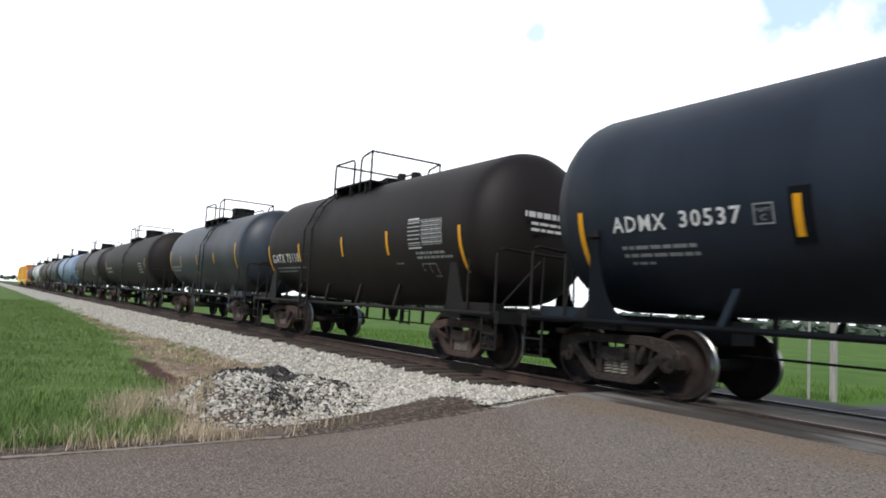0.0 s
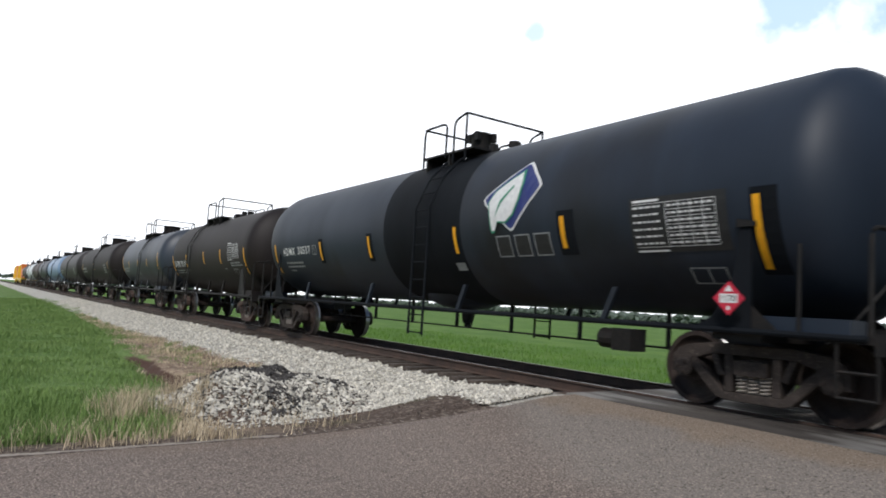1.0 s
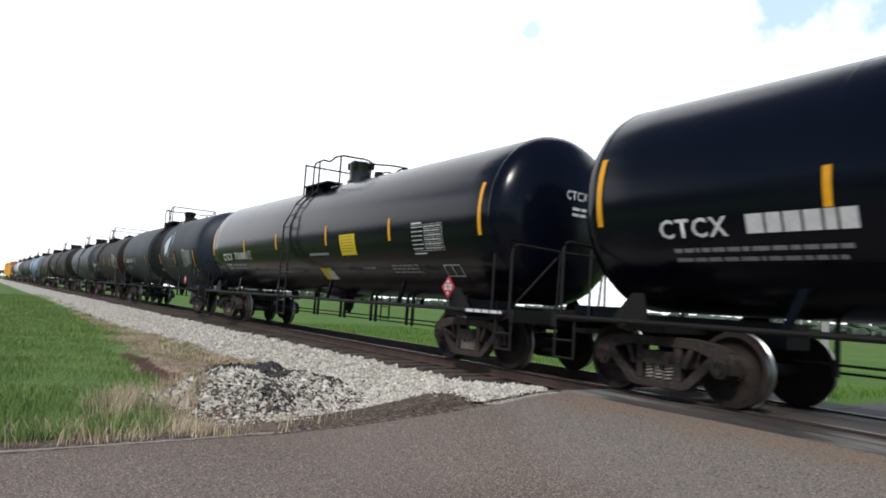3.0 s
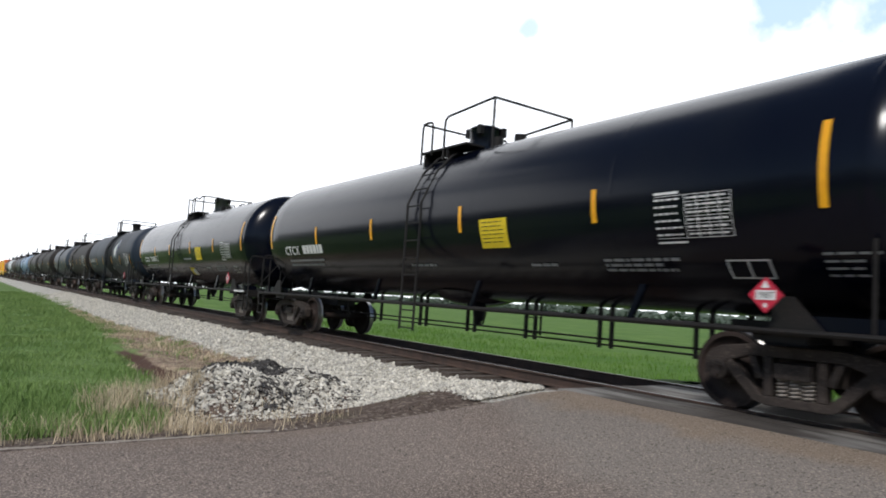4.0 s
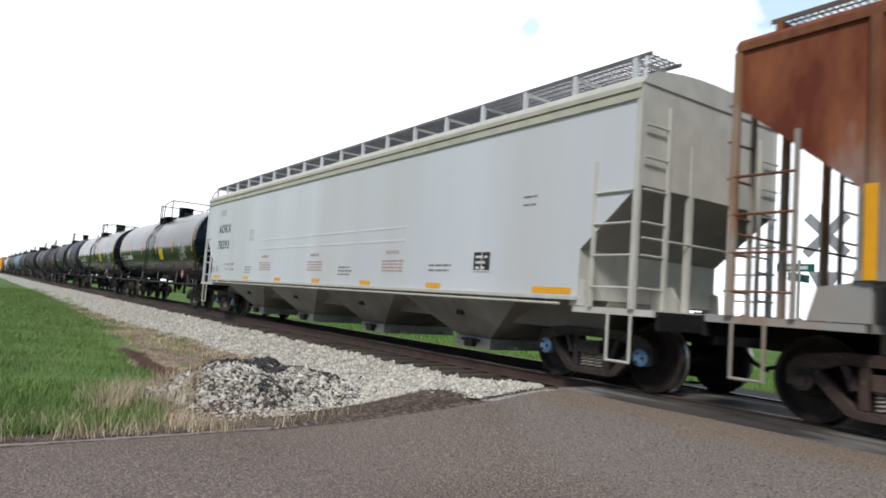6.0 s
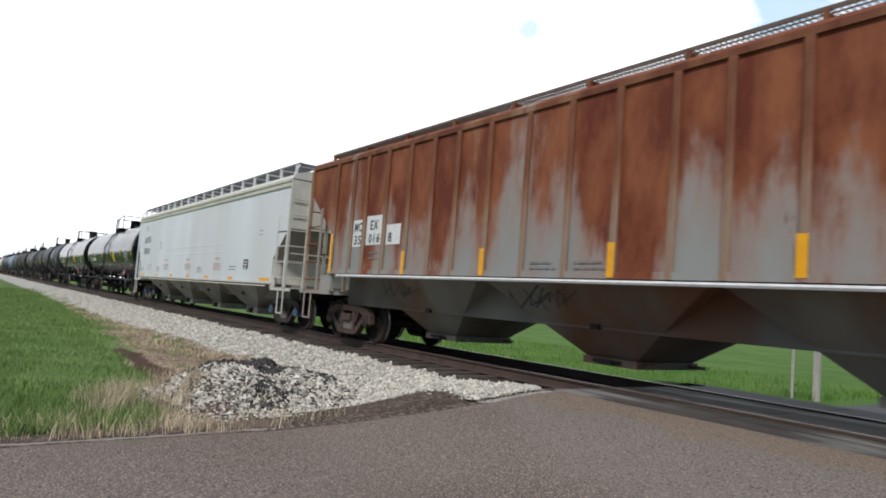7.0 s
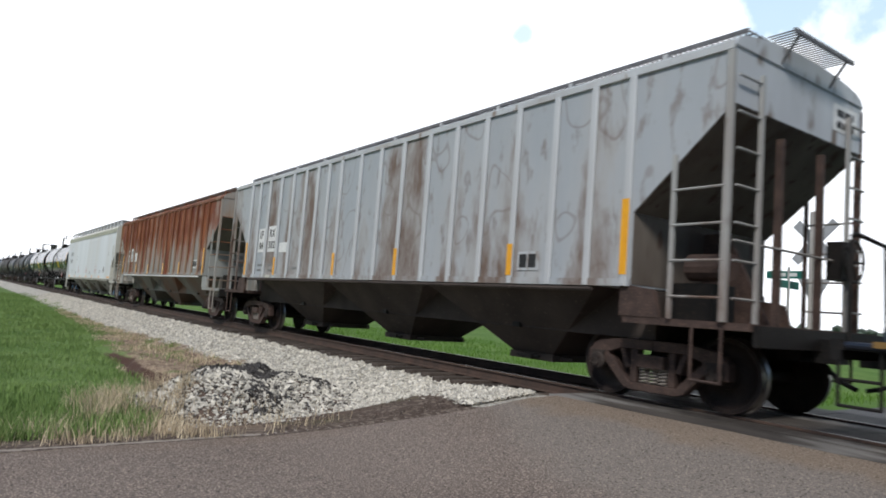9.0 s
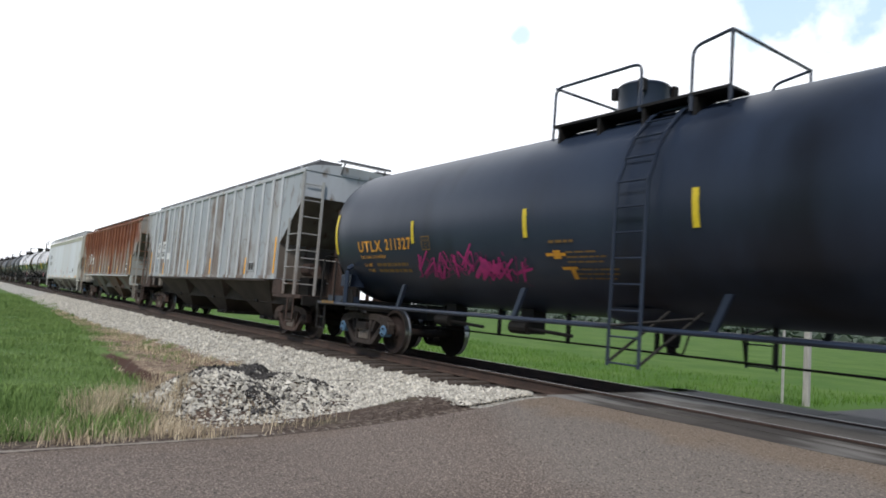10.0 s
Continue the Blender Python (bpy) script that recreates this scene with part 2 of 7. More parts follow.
def rust_material(name, grey, rust1, rust2, low, high, spots=0.63, rings=0.0):
    """Grey paint with rust that runs down from the eaves in ragged streaks."""
    m = bpy.data.materials.new(name)
    m.use_nodes = True
    n, l = m.node_tree.nodes, m.node_tree.links
    b = n["Principled BSDF"]
    b.inputs["Roughness"].default_value = 0.75
    b.inputs["Specular IOR Level"].default_value = 0.25
    co = n.new("ShaderNodeTexCoord")

    def noise_at(scale, stretch, detail=6.0):
        mp, t = n.new("ShaderNodeMapping"), n.new("ShaderNodeTexNoise")
        mp.inputs["Scale"].default_value = stretch
        t.inputs["Scale"].default_value, t.inputs["Detail"].default_value = scale, detail
        t.inputs["Roughness"].default_value = 0.62
        l.new(co.outputs["Object"], mp.inputs["Vector"])
        l.new(mp.outputs["Vector"], t.inputs["Vector"])
        return t.outputs["Fac"]

    def math_node(op, a, z):
        x = n.new("ShaderNodeMath")
        x.operation = op
        for k, v in enumerate((a, z)):
            if isinstance(v, float):
                x.inputs[k].default_value = v
            else:
                l.new(v, x.inputs[k])
        return x.outputs[0]

    sep = n.new("ShaderNodeSeparateXYZ")
    l.new(co.outputs["Object"], sep.inputs[0])
    up = n.new("ShaderNodeMapRange")
    up.inputs["From Min"].default_value, up.inputs["From Max"].default_value = low, high
    up.inputs["To Min"].default_value, up.inputs["To Max"].default_value = -0.03, 0.27
    l.new(sep.outputs["Z"], up.inputs["Value"])
    streak = math_node("ADD", math_node("MULTIPLY", noise_at(1.3, (1, 1, 0.5)), 0.48), math_node("MULTIPLY", noise_at(7.0, (1, 1, 0.22)), 0.26))
    streak = math_node("ADD", streak, math_node("MULTIPLY", math_node("SUBTRACT", noise_at(0.9, (1, 0.02, 0.06), 1.0), 0.265), 1.15))
    mask = math_node("ADD", streak, up.outputs["Result"])
    r = n.new("ShaderNodeValToRGB")
    r.color_ramp.elements[0].position, r.color_ramp.elements[1].position = 0.68, 0.80
    l.new(mask, r.inputs["Fac"])
    halo, freckle = n.new("ShaderNodeMapRange"), n.new("ShaderNodeMapRange")
    halo.inputs["From Min"].default_value, halo.inputs["From Max"].default_value = 0.52, 0.74
    halo.inputs["To Max"].default_value = 0.75
    l.new(mask, halo.inputs["Value"])
    freckle.inputs["From Min"].default_value, freckle.inputs["From Max"].default_value = spots, spots + 0.09
    freckle.inputs["To Max"].default_value = 0.7
    l.new(noise_at(4.5, (1, 1, 0.34), 9.0), freckle.inputs["Value"])

    def mix(f, a, z):
        x = n.new("ShaderNodeMix")
        x.data_type = "RGBA"
        l.new(f, x.inputs["Factor"])
        for key, v in (("A", a), ("B", z)):
            if isinstance(v, tuple):
                x.inputs[key].default_value = (*v, 1)
            else:
                l.new(v, x.inputs[key])
        return x.outputs["Result"]

    tone = n.new("ShaderNodeMapRange")
    tone.inputs["From Min"].default_value, tone.inputs["From Max"].default_value = 0.38, 0.64
    l.new(noise_at(2.1, (1, 1, 0.4), 9.0), tone.inputs["Value"])
    rust = mix(tone.outputs["Result"], rust1, rust2)
    paint = mix(noise_at(1.4, (1, 1, 0.3)), grey, tuple(v * 0.76 for v in grey))
    paint = mix(halo.outputs["Result"], paint, tuple(0.35 * v + 0.75 * w for v, w in zip(grey, rust2)))
    paint = mix(freckle.outputs["Result"], paint, tuple(0.6 * v + 0.3 * w for v, w in zip(rust1, rust2)))
    coat = mix(r.outputs["Color"], paint, rust)
    if rings:
        # brown tide marks round old damp patches
        for scale, level, width in ((1.0, 0.56, 0.012),):
            off, line = n.new("ShaderNodeMath"), n.new("ShaderNodeMapRange")
            off.operation = "ABSOLUTE"
            l.new(math_node("SUBTRACT", noise_at(scale, (1, 0.3, 0.75), 1.2), level), off.inputs[0])
            line.inputs["From Min"].default_value, line.inputs["From Max"].default_value = width, width * 0.25
            line.inputs["To Max"].default_value = rings
            l.new(off.outputs[0], line.inputs["Value"])
            coat = mix(line.outputs["Result"], coat, rust1)
    l.new(coat, b.inputs["Base Color"])
    bp = n.new("ShaderNodeBump")
    bp.inputs["Strength"].default_value, bp.inputs["Distance"].default_value = 0.25, 0.01
    l.new(noise_at(40.0, (1, 1, 1)), bp.inputs["Height"])
    l.new(bp.outputs["Normal"], b.inputs["Normal"])
    return m


RUSTY = rust_material("rusted_grey_paint", (0.33, 0.335, 0.315), (0.138, 0.033, 0.017), (0.280, 0.098, 0.043), 1.7, 3.4)
RUSTRIB = rust_material("rusted_rib_paint", (0.30, 0.25, 0.19), (0.13, 0.042, 0.023), (0.25, 0.11, 0.055), 0.6, 3.4)
STAINED = rust_material("streaked_grey_paint", (0.44, 0.475, 0.505), (0.175, 0.125, 0.10), (0.39, 0.385, 0.375), 4.4, -0.6, 0.55, rings=0.38)
GRIMEPOST = rust_material("brown_grimed_post", (0.42, 0.425, 0.41), (0.085, 0.055, 0.042), (0.17, 0.115, 0.09), 3.3, -0.6)
RUSTEND = rust_material("rust_spotted_grey", (0.36, 0.37, 0.35), (0.24, 0.12, 0.06), (0.30, 0.17, 0.09), 2.5, 6.5)


# ---- mesh helpers ----
def part(name, bm, mat, parent, label="", smooth=False, at=None):
    """Links a bmesh as one mesh object under a thing or part."""
    mesh = bpy.data.meshes.new(name)
    bmesh.ops.recalc_face_normals(bm, faces=bm.faces)
    bm.to_mesh(mesh)
    bm.free()
    for m in (mat if isinstance(mat, (list, tuple)) else [mat]):
        mesh.materials.append(m)
    if smooth:
        mesh.shade_smooth()
        mesh.set_sharp_from_angle(angle=radians(40))
    ob = new(name, mesh)
    ob.parent = parent
    if at:
        ob.location = at
    if label:
        ob["label"] = label
    return ob


def share(ob, parent, at, turn=0.0, label=""):
    """One more object on the same mesh."""
    o = new(ob.name.split(".")[0], ob.data)
    o.parent, o.location, o.rotation_euler = parent, at, (0, 0, turn)
    if label:
        o["label"] = label
    return o


def hexa(bm, c):
    """A solid from eight corners: four below, four above, in the same order round."""
    v = [bm.verts.new(p) for p in c]
    for f in ((3, 2, 1, 0), (4, 5, 6, 7), (0, 1, 5, 4), (1, 2, 6, 5), (2, 3, 7, 6), (3, 0, 4, 7)):
        bm.faces.new([v[i] for i in f])


def box(bm, x0, x1, y0, y1, z0, z1):
    hexa(bm, [(x0, y0, z0), (x1, y0, z0), (x1, y1, z0), (x0, y1, z0), (x0, y0, z1), (x1, y0, z1), (x1, y1, z1), (x0, y1, z1)])


def slab(bm, poly, y0, y1):
    """An xz outline drawn out along y."""
    a = [bm.verts.new((x, y0, z)) for x, z in poly]
    b = [bm.verts.new((x, y1, z)) for x, z in poly]
    bm.faces.new(a)
    bm.faces.new(b[::-1])
    for i in range(len(a)):
        j = (i + 1) % len(a)
        bm.faces.new((a[j], a[i], b[i], b[j]))


def slab_x(bm, poly, x0, x1):
    """A yz outline drawn out along x."""
    a = [bm.verts.new((x0, y, z)) for y, z in poly]
    b = [bm.verts.new((x1, y, z)) for y, z in poly]
    bm.faces.new(a)
    bm.faces.new(b[::-1])
    for i in range(len(a)):
        j = (i + 1) % len(a)
        bm.faces.new((a[j], a[i], b[i], b[j]))


def tube(bm, pts, r, seg=7, closed=False):
    """A round bar along a line of points."""
    pts = [Vector(p) for p in pts]
    rings, n = [], len(pts)
    for i, p in enumerate(pts):
        a = pts[i - 1] if i or closed else p
        b = pts[(i + 1) % n] if i < n - 1 or closed else p
        d = (b - a).normalized()
        u = d.cross(Vector((0, 0, 1)) if abs(d.z) < 0.9 else Vector((0, 1, 0))).normalized()
        w = d.cross(u)
        rings.append([bm.verts.new(p + r * (math.cos(k * math.tau / seg) * u + math.sin(k * math.tau / seg) * w)) for k in range(seg)])
    for i in range(n if closed else n - 1):
        a, b = rings[i], rings[(i + 1) % n]
        for k in range(seg):
            bm.faces.new((a[k], a[(k + 1) % seg], b[(k + 1) % seg], b[k]))
    if not closed:
        bm.faces.new(rings[0][::-1])
        bm.faces.new(rings[-1])


def bent(pts, r=0.1, n=4):
    """The same line with rounded corners."""
    pts, out = [Vector(p) for p in pts], []
    out.append(pts[0])
    for a, b, c in zip(pts, pts[1:], pts[2:]):
        d0, d1 = (a - b), (c - b)
        k = min(r, d0.length / 2, d1.length / 2)
        p, q = b + d0.normalized() * k, b + d1.normalized() * k
        for i in range(n + 1):
            f = i / n
            out.append(p * (1 - f) ** 2 + b * 2 * f * (1 - f) + q * f * f)
    return out + [pts[-1]]


def lathe(bm, profile, seg, axis="y", mats=None):
    """A profile of (along, radius) turned about an axis."""
    rings = []
    for a, r in profile:
        ring = []
        for k in range(seg):
            c, s = math.cos(k * math.tau / seg), math.sin(k * math.tau / seg)
            p = {"y": (r * c, a, r * s), "x": (a, r * c, r * s), "z": (r * c, r * s, a)}[axis]
            ring.append(bm.verts.new(p))
        rings.append(ring)
    for i in range(len(rings) - 1):
        for k in range(seg):
            f = bm.faces.new((rings[i][k], rings[i][(k + 1) % seg], rings[i + 1][(k + 1) % seg], rings[i + 1][k]))
            if mats:
                f.material_index = mats[i]
    for ring in (rings[0], rings[-1]):
        if (ring[0].co - ring[1].co).length > 1e-5:
            bm.faces.new(ring)


def thing(name, label, category, group="", at=(0, 0, 0)):
    ob = new(name)
    ob.location = at
    ob.empty_display_size = 0.3
    return tagged(ob, label, category, group)


# lettering and marks, laid on the side of a car: u along the car, v up
def on_tank(zc, r, lift=0.012):
    def put(u, v, side=-1):
        a = (v - zc) / r
        return (u, side * (r + lift) * math.cos(a), zc + (r + lift) * math.sin(a))
    return put


def on_side(y):
    def put(u, v, side=-1):
        return (u, side * y, v)
    return put


def on_end(x, r=0.0):
    def put(u, v, side=-1):
        return (x, u, v)
    return put


def rects(bm, rows, put):
    for u0, u1, v0, v1 in rows:
        k = max(1, int(abs(v1 - v0) / 0.12))
        for i in range(k):
            a, b = v0 + (v1 - v0) * i / k, v0 + (v1 - v0) * (i + 1) / k
            bm.faces.new([bm.verts.new(put(*q)) for q in ((u0, a), (u1, a), (u1, b), (u0, b))])


def mark(name, rows, mat, parent, put, label=""):
    bm = bmesh.new()
    rects(bm, rows, put)
    bmesh.ops.remove_doubles(bm, verts=bm.verts, dist=1e-5)
    ob = part(name, bm, mat, parent, label)
    if len(rows) > 3:
        ob["kind"] = "stuff"
    return ob


def letters(text, u, v, height, mat, parent, put, width=None, name="lettering"):
    """Lettering in the built-in font whose left foot stands at (u, v)."""
    curve = bpy.data.curves.new(name, "FONT")
    curve.body, curve.size, curve.resolution_u, curve.offset, curve.space_character = text, 1.0, 2, 0.018, 1.18
    tmp = new("tmp", curve)
    bpy.context.view_layer.update()
    mesh = bpy.data.meshes.new_from_object(tmp.evaluated_get(bpy.context.evaluated_depsgraph_get()))
    bpy.data.objects.remove(tmp)
    bpy.data.curves.remove(curve)
    co = np.array([p.co[:] for p in mesh.vertices])
    lo, hi = co.min(0), co.max(0)
    k = height / (hi[1] - lo[1])
    kx = width / (hi[0] - lo[0]) if width else k
    for p in mesh.vertices:
        p.co = put(u + (p.co.x - lo[0]) * kx, v + (p.co.y - lo[1]) * k)
    mesh.materials.append(mat)
    mesh.name = name
    ob = new(name, mesh)
    ob.parent = parent
    ob["kind"] = "stuff"
    return ob


def bars(u, v, w, lines, h, gap, rng, ragged=0.25):
    """Rows of short bars in place of small lettering."""
    rows = []
    for i in range(lines):
        x, end, y = u, u + w * (1 - ragged * rng.random()), v - i * (h + gap)
        while x < end - 0.02:
            k = min(end - x, rng.uniform(0.05, 0.22))
            rows.append((x, x + k, y - h, y))
            x += k + 0.03
    return rows


# ---- bogies ----
MESH = {}


def bogie_meshes():
    top = new("store")
    bm = bmesh.new()
    box(bm, -0.2, 0.2, -1.12, 1.12, 0.44, 0.60)
    slab_x(bm, [(-0.75, 0.44), (0.75, 0.44), (0.45, 0.36), (-0.45, 0.36)], -0.22, 0.22)
    tube(bm, [(0, 0, 0.6), (0, 0, 0.74)], 0.2, 12)
    MESH["truck"] = part("truck", bm, TRUCK, top)
    bm = bmesh.new()
    for s in (-1, 1):
        q = lambda *pts: slab(bm, [(s * x, z) for x, z in (pts if s > 0 else pts[::-1])], -0.075, 0.075)
        q((0, 0.66), (0.5, 0.66), (0.5, 0.79), (0, 0.79))
        q((0.5, 0.66), (0.78, 0.57), (1.0, 0.57), (1.0, 0.68), (0.86, 0.74), (0.5, 0.79))
        q((0, 0.13), (0.34, 0.13), (0.36, 0.23), (0, 0.23))
        q((0.34, 0.13), (0.46, 0.16), (0.76, 0.45), (0.70, 0.56), (0.36, 0.23))
        q((0.24, 0.231), (0.34, 0.231), (0.34, 0.659), (0.24, 0.659))
        q((0.70, 0.50), (0.79, 0.42), (0.79, 0.569), (0.72, 0.60))
        q((0.98, 0.40), (1.06, 0.40), (1.06, 0.60), (1.0, 0.66), (0.98, 0.64))
        q((0.34, 0.42), (0.42, 0.40), (0.52, 0.655), (0.44, 0.655))
    bmesh.ops.bevel(bm, geom=[e for e in bm.edges if e.is_boundary is False and e.calc_length() > 0.05], offset=0.008, segments=1, affect="EDGES")
    MESH["side_frame"] = part("side_frame", bm, TRUCK, top)
    bm = bmesh.new()
    turns = 5
    pts = [(0.055 * math.cos(a), 0.055 * math.sin(a), 0.225 + 0.21 * i / (turns * 8)) for i, a in ((i, i * math.tau / 8) for i in range(turns * 8 + 1))]
    tube(bm, pts, 0.015, 5)
    MESH["coil_spring"] = part("coil_spring", bm, SPRING, top, smooth=True)
    bm = bmesh.new()
    for s in (-1, 1):
        prof = [(0.66, 0.10), (0.70, 0.16), (0.705, 0.36), (0.69, 0.39), (0.69, 0.472), (0.70, 0.484), (0.72, 0.480), (0.735, 0.460),
                (0.80, 0.455), (0.83, 0.452), (0.83, 0.395), (0.80, 0.38), (0.765, 0.34), (0.755, 0.24), (0.79, 0.17), (0.84, 0.155), (0.84, 0.08)]
        lathe(bm, [(s * a, r) for a, r in prof], 36, "y", [0, 0, 0, 0, 0, 1, 1, 1, 1, 0, 0, 0, 0, 0, 0, 0])
        lathe(bm, [(s * a, r) for a, r in ((0.84, 0.08), (0.94, 0.08), (0.94, 0.118), (1.10, 0.118), (1.115, 0.10), (1.115, 0.075), (1.13, 0.072), (1.13, 0.0))], 16, "y", [0, 0, 2, 2, 2, 2, 2])
        for k in range(3):
            a = k * math.tau / 3
            tube(bm, [(0.062 * math.cos(a), s * 1.11, 0.062 * math.sin(a)), (0.062 * math.cos(a), s * 1.15, 0.062 * math.sin(a))], 0.018, 6)
    tube(bm, [(0, -0.7, 0), (0, 0.7, 0)], 0.085, 12)
    bmesh.ops.remove_doubles(bm, verts=bm.verts, dist=1e-5)
    for f in bm.faces:
        f.smooth = True
    MESH["wheelset"] = part("wheelset", bm, [WHEEL, TREAD, TRUCK], top, smooth=True)
    bm = bmesh.new()
    slab(bm, [(-0.10, 0.52), (0.10, 0.52), (0.12, 0.60), (-0.12, 0.60)], -0.09, 0.09)
    MESH["bearing_adapter"] = part("bearing_adapter", bm, TRUCK, top)
    for key, o in MESH.items():
        STORE[key] = o.data
        bpy.data.objects.remove(o)
    bpy.data.objects.remove(top)


STORE = {}


def shared(name, parent, at=(0, 0, 0)):
    o = new(name, STORE[name])
    o.parent, o.location = parent, at
    return o


WHEELS = []


def bogie(parent, x, near=True, cast=None, cap=None):
    """A three-piece freight truck: bolster, two side frames, springs and two wheelsets."""
    def dressed(o, mat, slot=0):
        if mat:
            o.material_slots[slot].link = "OBJECT"
            o.material_slots[slot].material = mat
        return o
    t = dressed(shared("truck", parent, (x, 0, 0)), cast)
    for s in (-1, 1):
        dressed(shared("side_frame", t, (0, s * 1.0, 0)), cast)
        for k in (-0.14, 0.0, 0.14):
            shared("coil_spring", t, (k, s * 1.02, 0))
        for k in (-0.889, 0.889):
            shared("bearing_adapter", t, (k, s * 1.0, 0))
    for k in (-0.889, 0.889):
        w = shared("wheelset", t, (k, 0, 0.457))
        if cap:
            dressed(w, cap, 2)
        if near:
            WHEELS.append((w, k))
    return t


# ---- the ground ----
def smooth(a, b, v):
    t = np.clip((v - a) / (b - a), 0, 1)
    return t * t * (3 - 2 * t)


ROAD_X0, ROAD_X1 = -7.3, 2.2


def wobble(x, y, s, k=1.0):
    return k * (np.sin(x * s * 1.31 + 1.7 * np.sin(y * s * 0.83)) + np.sin(y * s * 1.13 + 1.3 * np.sin(x * s * 0.71 + 2.0))) / 2


def road_z(y):
    """The road climbs to the crossing from both sides."""
    return -0.56 + 0.53 * (1 - smooth(1.7, 5.6, np.abs(y)))


def grass_edge(x):
    """Where the green field begins on the near side of the track."""
    return np.interp(x, (-60, -50, -31, -20, -16, -12.6, -10.8, -9.6, -7.3), (-3.25, -3.3, -3.85, -4.85, -5.15, -5.6, -6.1, -6.6, -7.3))


def ballast_edge(x):
    """How far the pale stone spreads from the track's middle."""
    return np.interp(x, (-60, -30, -22, -16, -12, -9.5, -7.0), (3.35, 3.3, 2.95, 2.8, 2.75, 2.85, 2.8))


def cut_line(x):
    return -5.0 + 0.10 * np.sin(1.7 * x) + 0.06 * np.sin(4.3 * x + 1.0)


def ground_z(x, y):
    """Land beside the road: field, ditch, ballast shoulder and the gravel heap at the corner."""
    a = np.abs(y)
    field = -0.80 + wobble(x, y, 0.9, 0.03) + wobble(x, y, 0.13, 0.06) + wobble(x, y, 4.1, 0.02)
    cut = smooth(-20.5, -17.5, x) * smooth(-11.9, -13.2, x)
    bank = y - cut_line(x)
    field = field + cut * (0.10 * smooth(0.0, 0.14, bank) * smooth(1.6, 0.5, bank) - 0.13 * np.exp(-((bank + 0.16) / 0.2) ** 2))
    shoulder = np.where(a < 1.5, -0.25, -0.25 - (a - 1.5) * 0.28)
    z = np.maximum(field, shoulder)
    near = smooth(ROAD_X0 - 2.6, ROAD_X0 - 0.2, x) * smooth(ROAD_X1 + 2.6, ROAD_X1 + 0.2, x) * np.maximum(smooth(1.45, 2.2, a), smooth(ROAD_X0 - 0.1, ROAD_X0 + 0.5, x))
    z = z * (1 - near) + np.maximum(z, road_z(y) - 0.03) * near
    r = np.sqrt(((x + 11.0) / 1.55) ** 2 + ((y + 4.35) / 1.80) ** 2) + 0.07 * wobble(x, y, 2.6)
    heap = 0.50 * (1 - smooth(0.30, 1.05, r)) * (1 + 0.16 * wobble(x, y, 4.0) + 0.08 * wobble(x, y, 9.0))
    heap = heap + 0.10 * np.exp(-((x + 9.9) / 0.5) ** 2 - ((y + 3.1) / 0.6) ** 2)
    return z + heap


def sheet(name, xs, ys, height, mat, label, category, kind="structure"):
    xs, ys = np.asarray(xs), np.asarray(ys)
    gx, gy = np.meshgrid(xs, ys, indexing="ij")
    gz = height(gx, gy)
    verts = np.stack([gx, gy, gz], -1).reshape(-1, 3)
    n, m = len(xs), len(ys)
    idx = np.arange(n * m).reshape(n, m)
    faces = np.stack([idx[:-1, :-1], idx[1:, :-1], idx[1:, 1:], idx[:-1, 1:]], -1).reshape(-1, 4)
    mesh = bpy.data.meshes.new(name)
    mesh.from_pydata(verts.tolist(), [], faces.tolist())
    mesh.materials.append(mat)
    mesh.shade_smooth()
    return tagged(new(name, mesh), label, category, kind=kind)


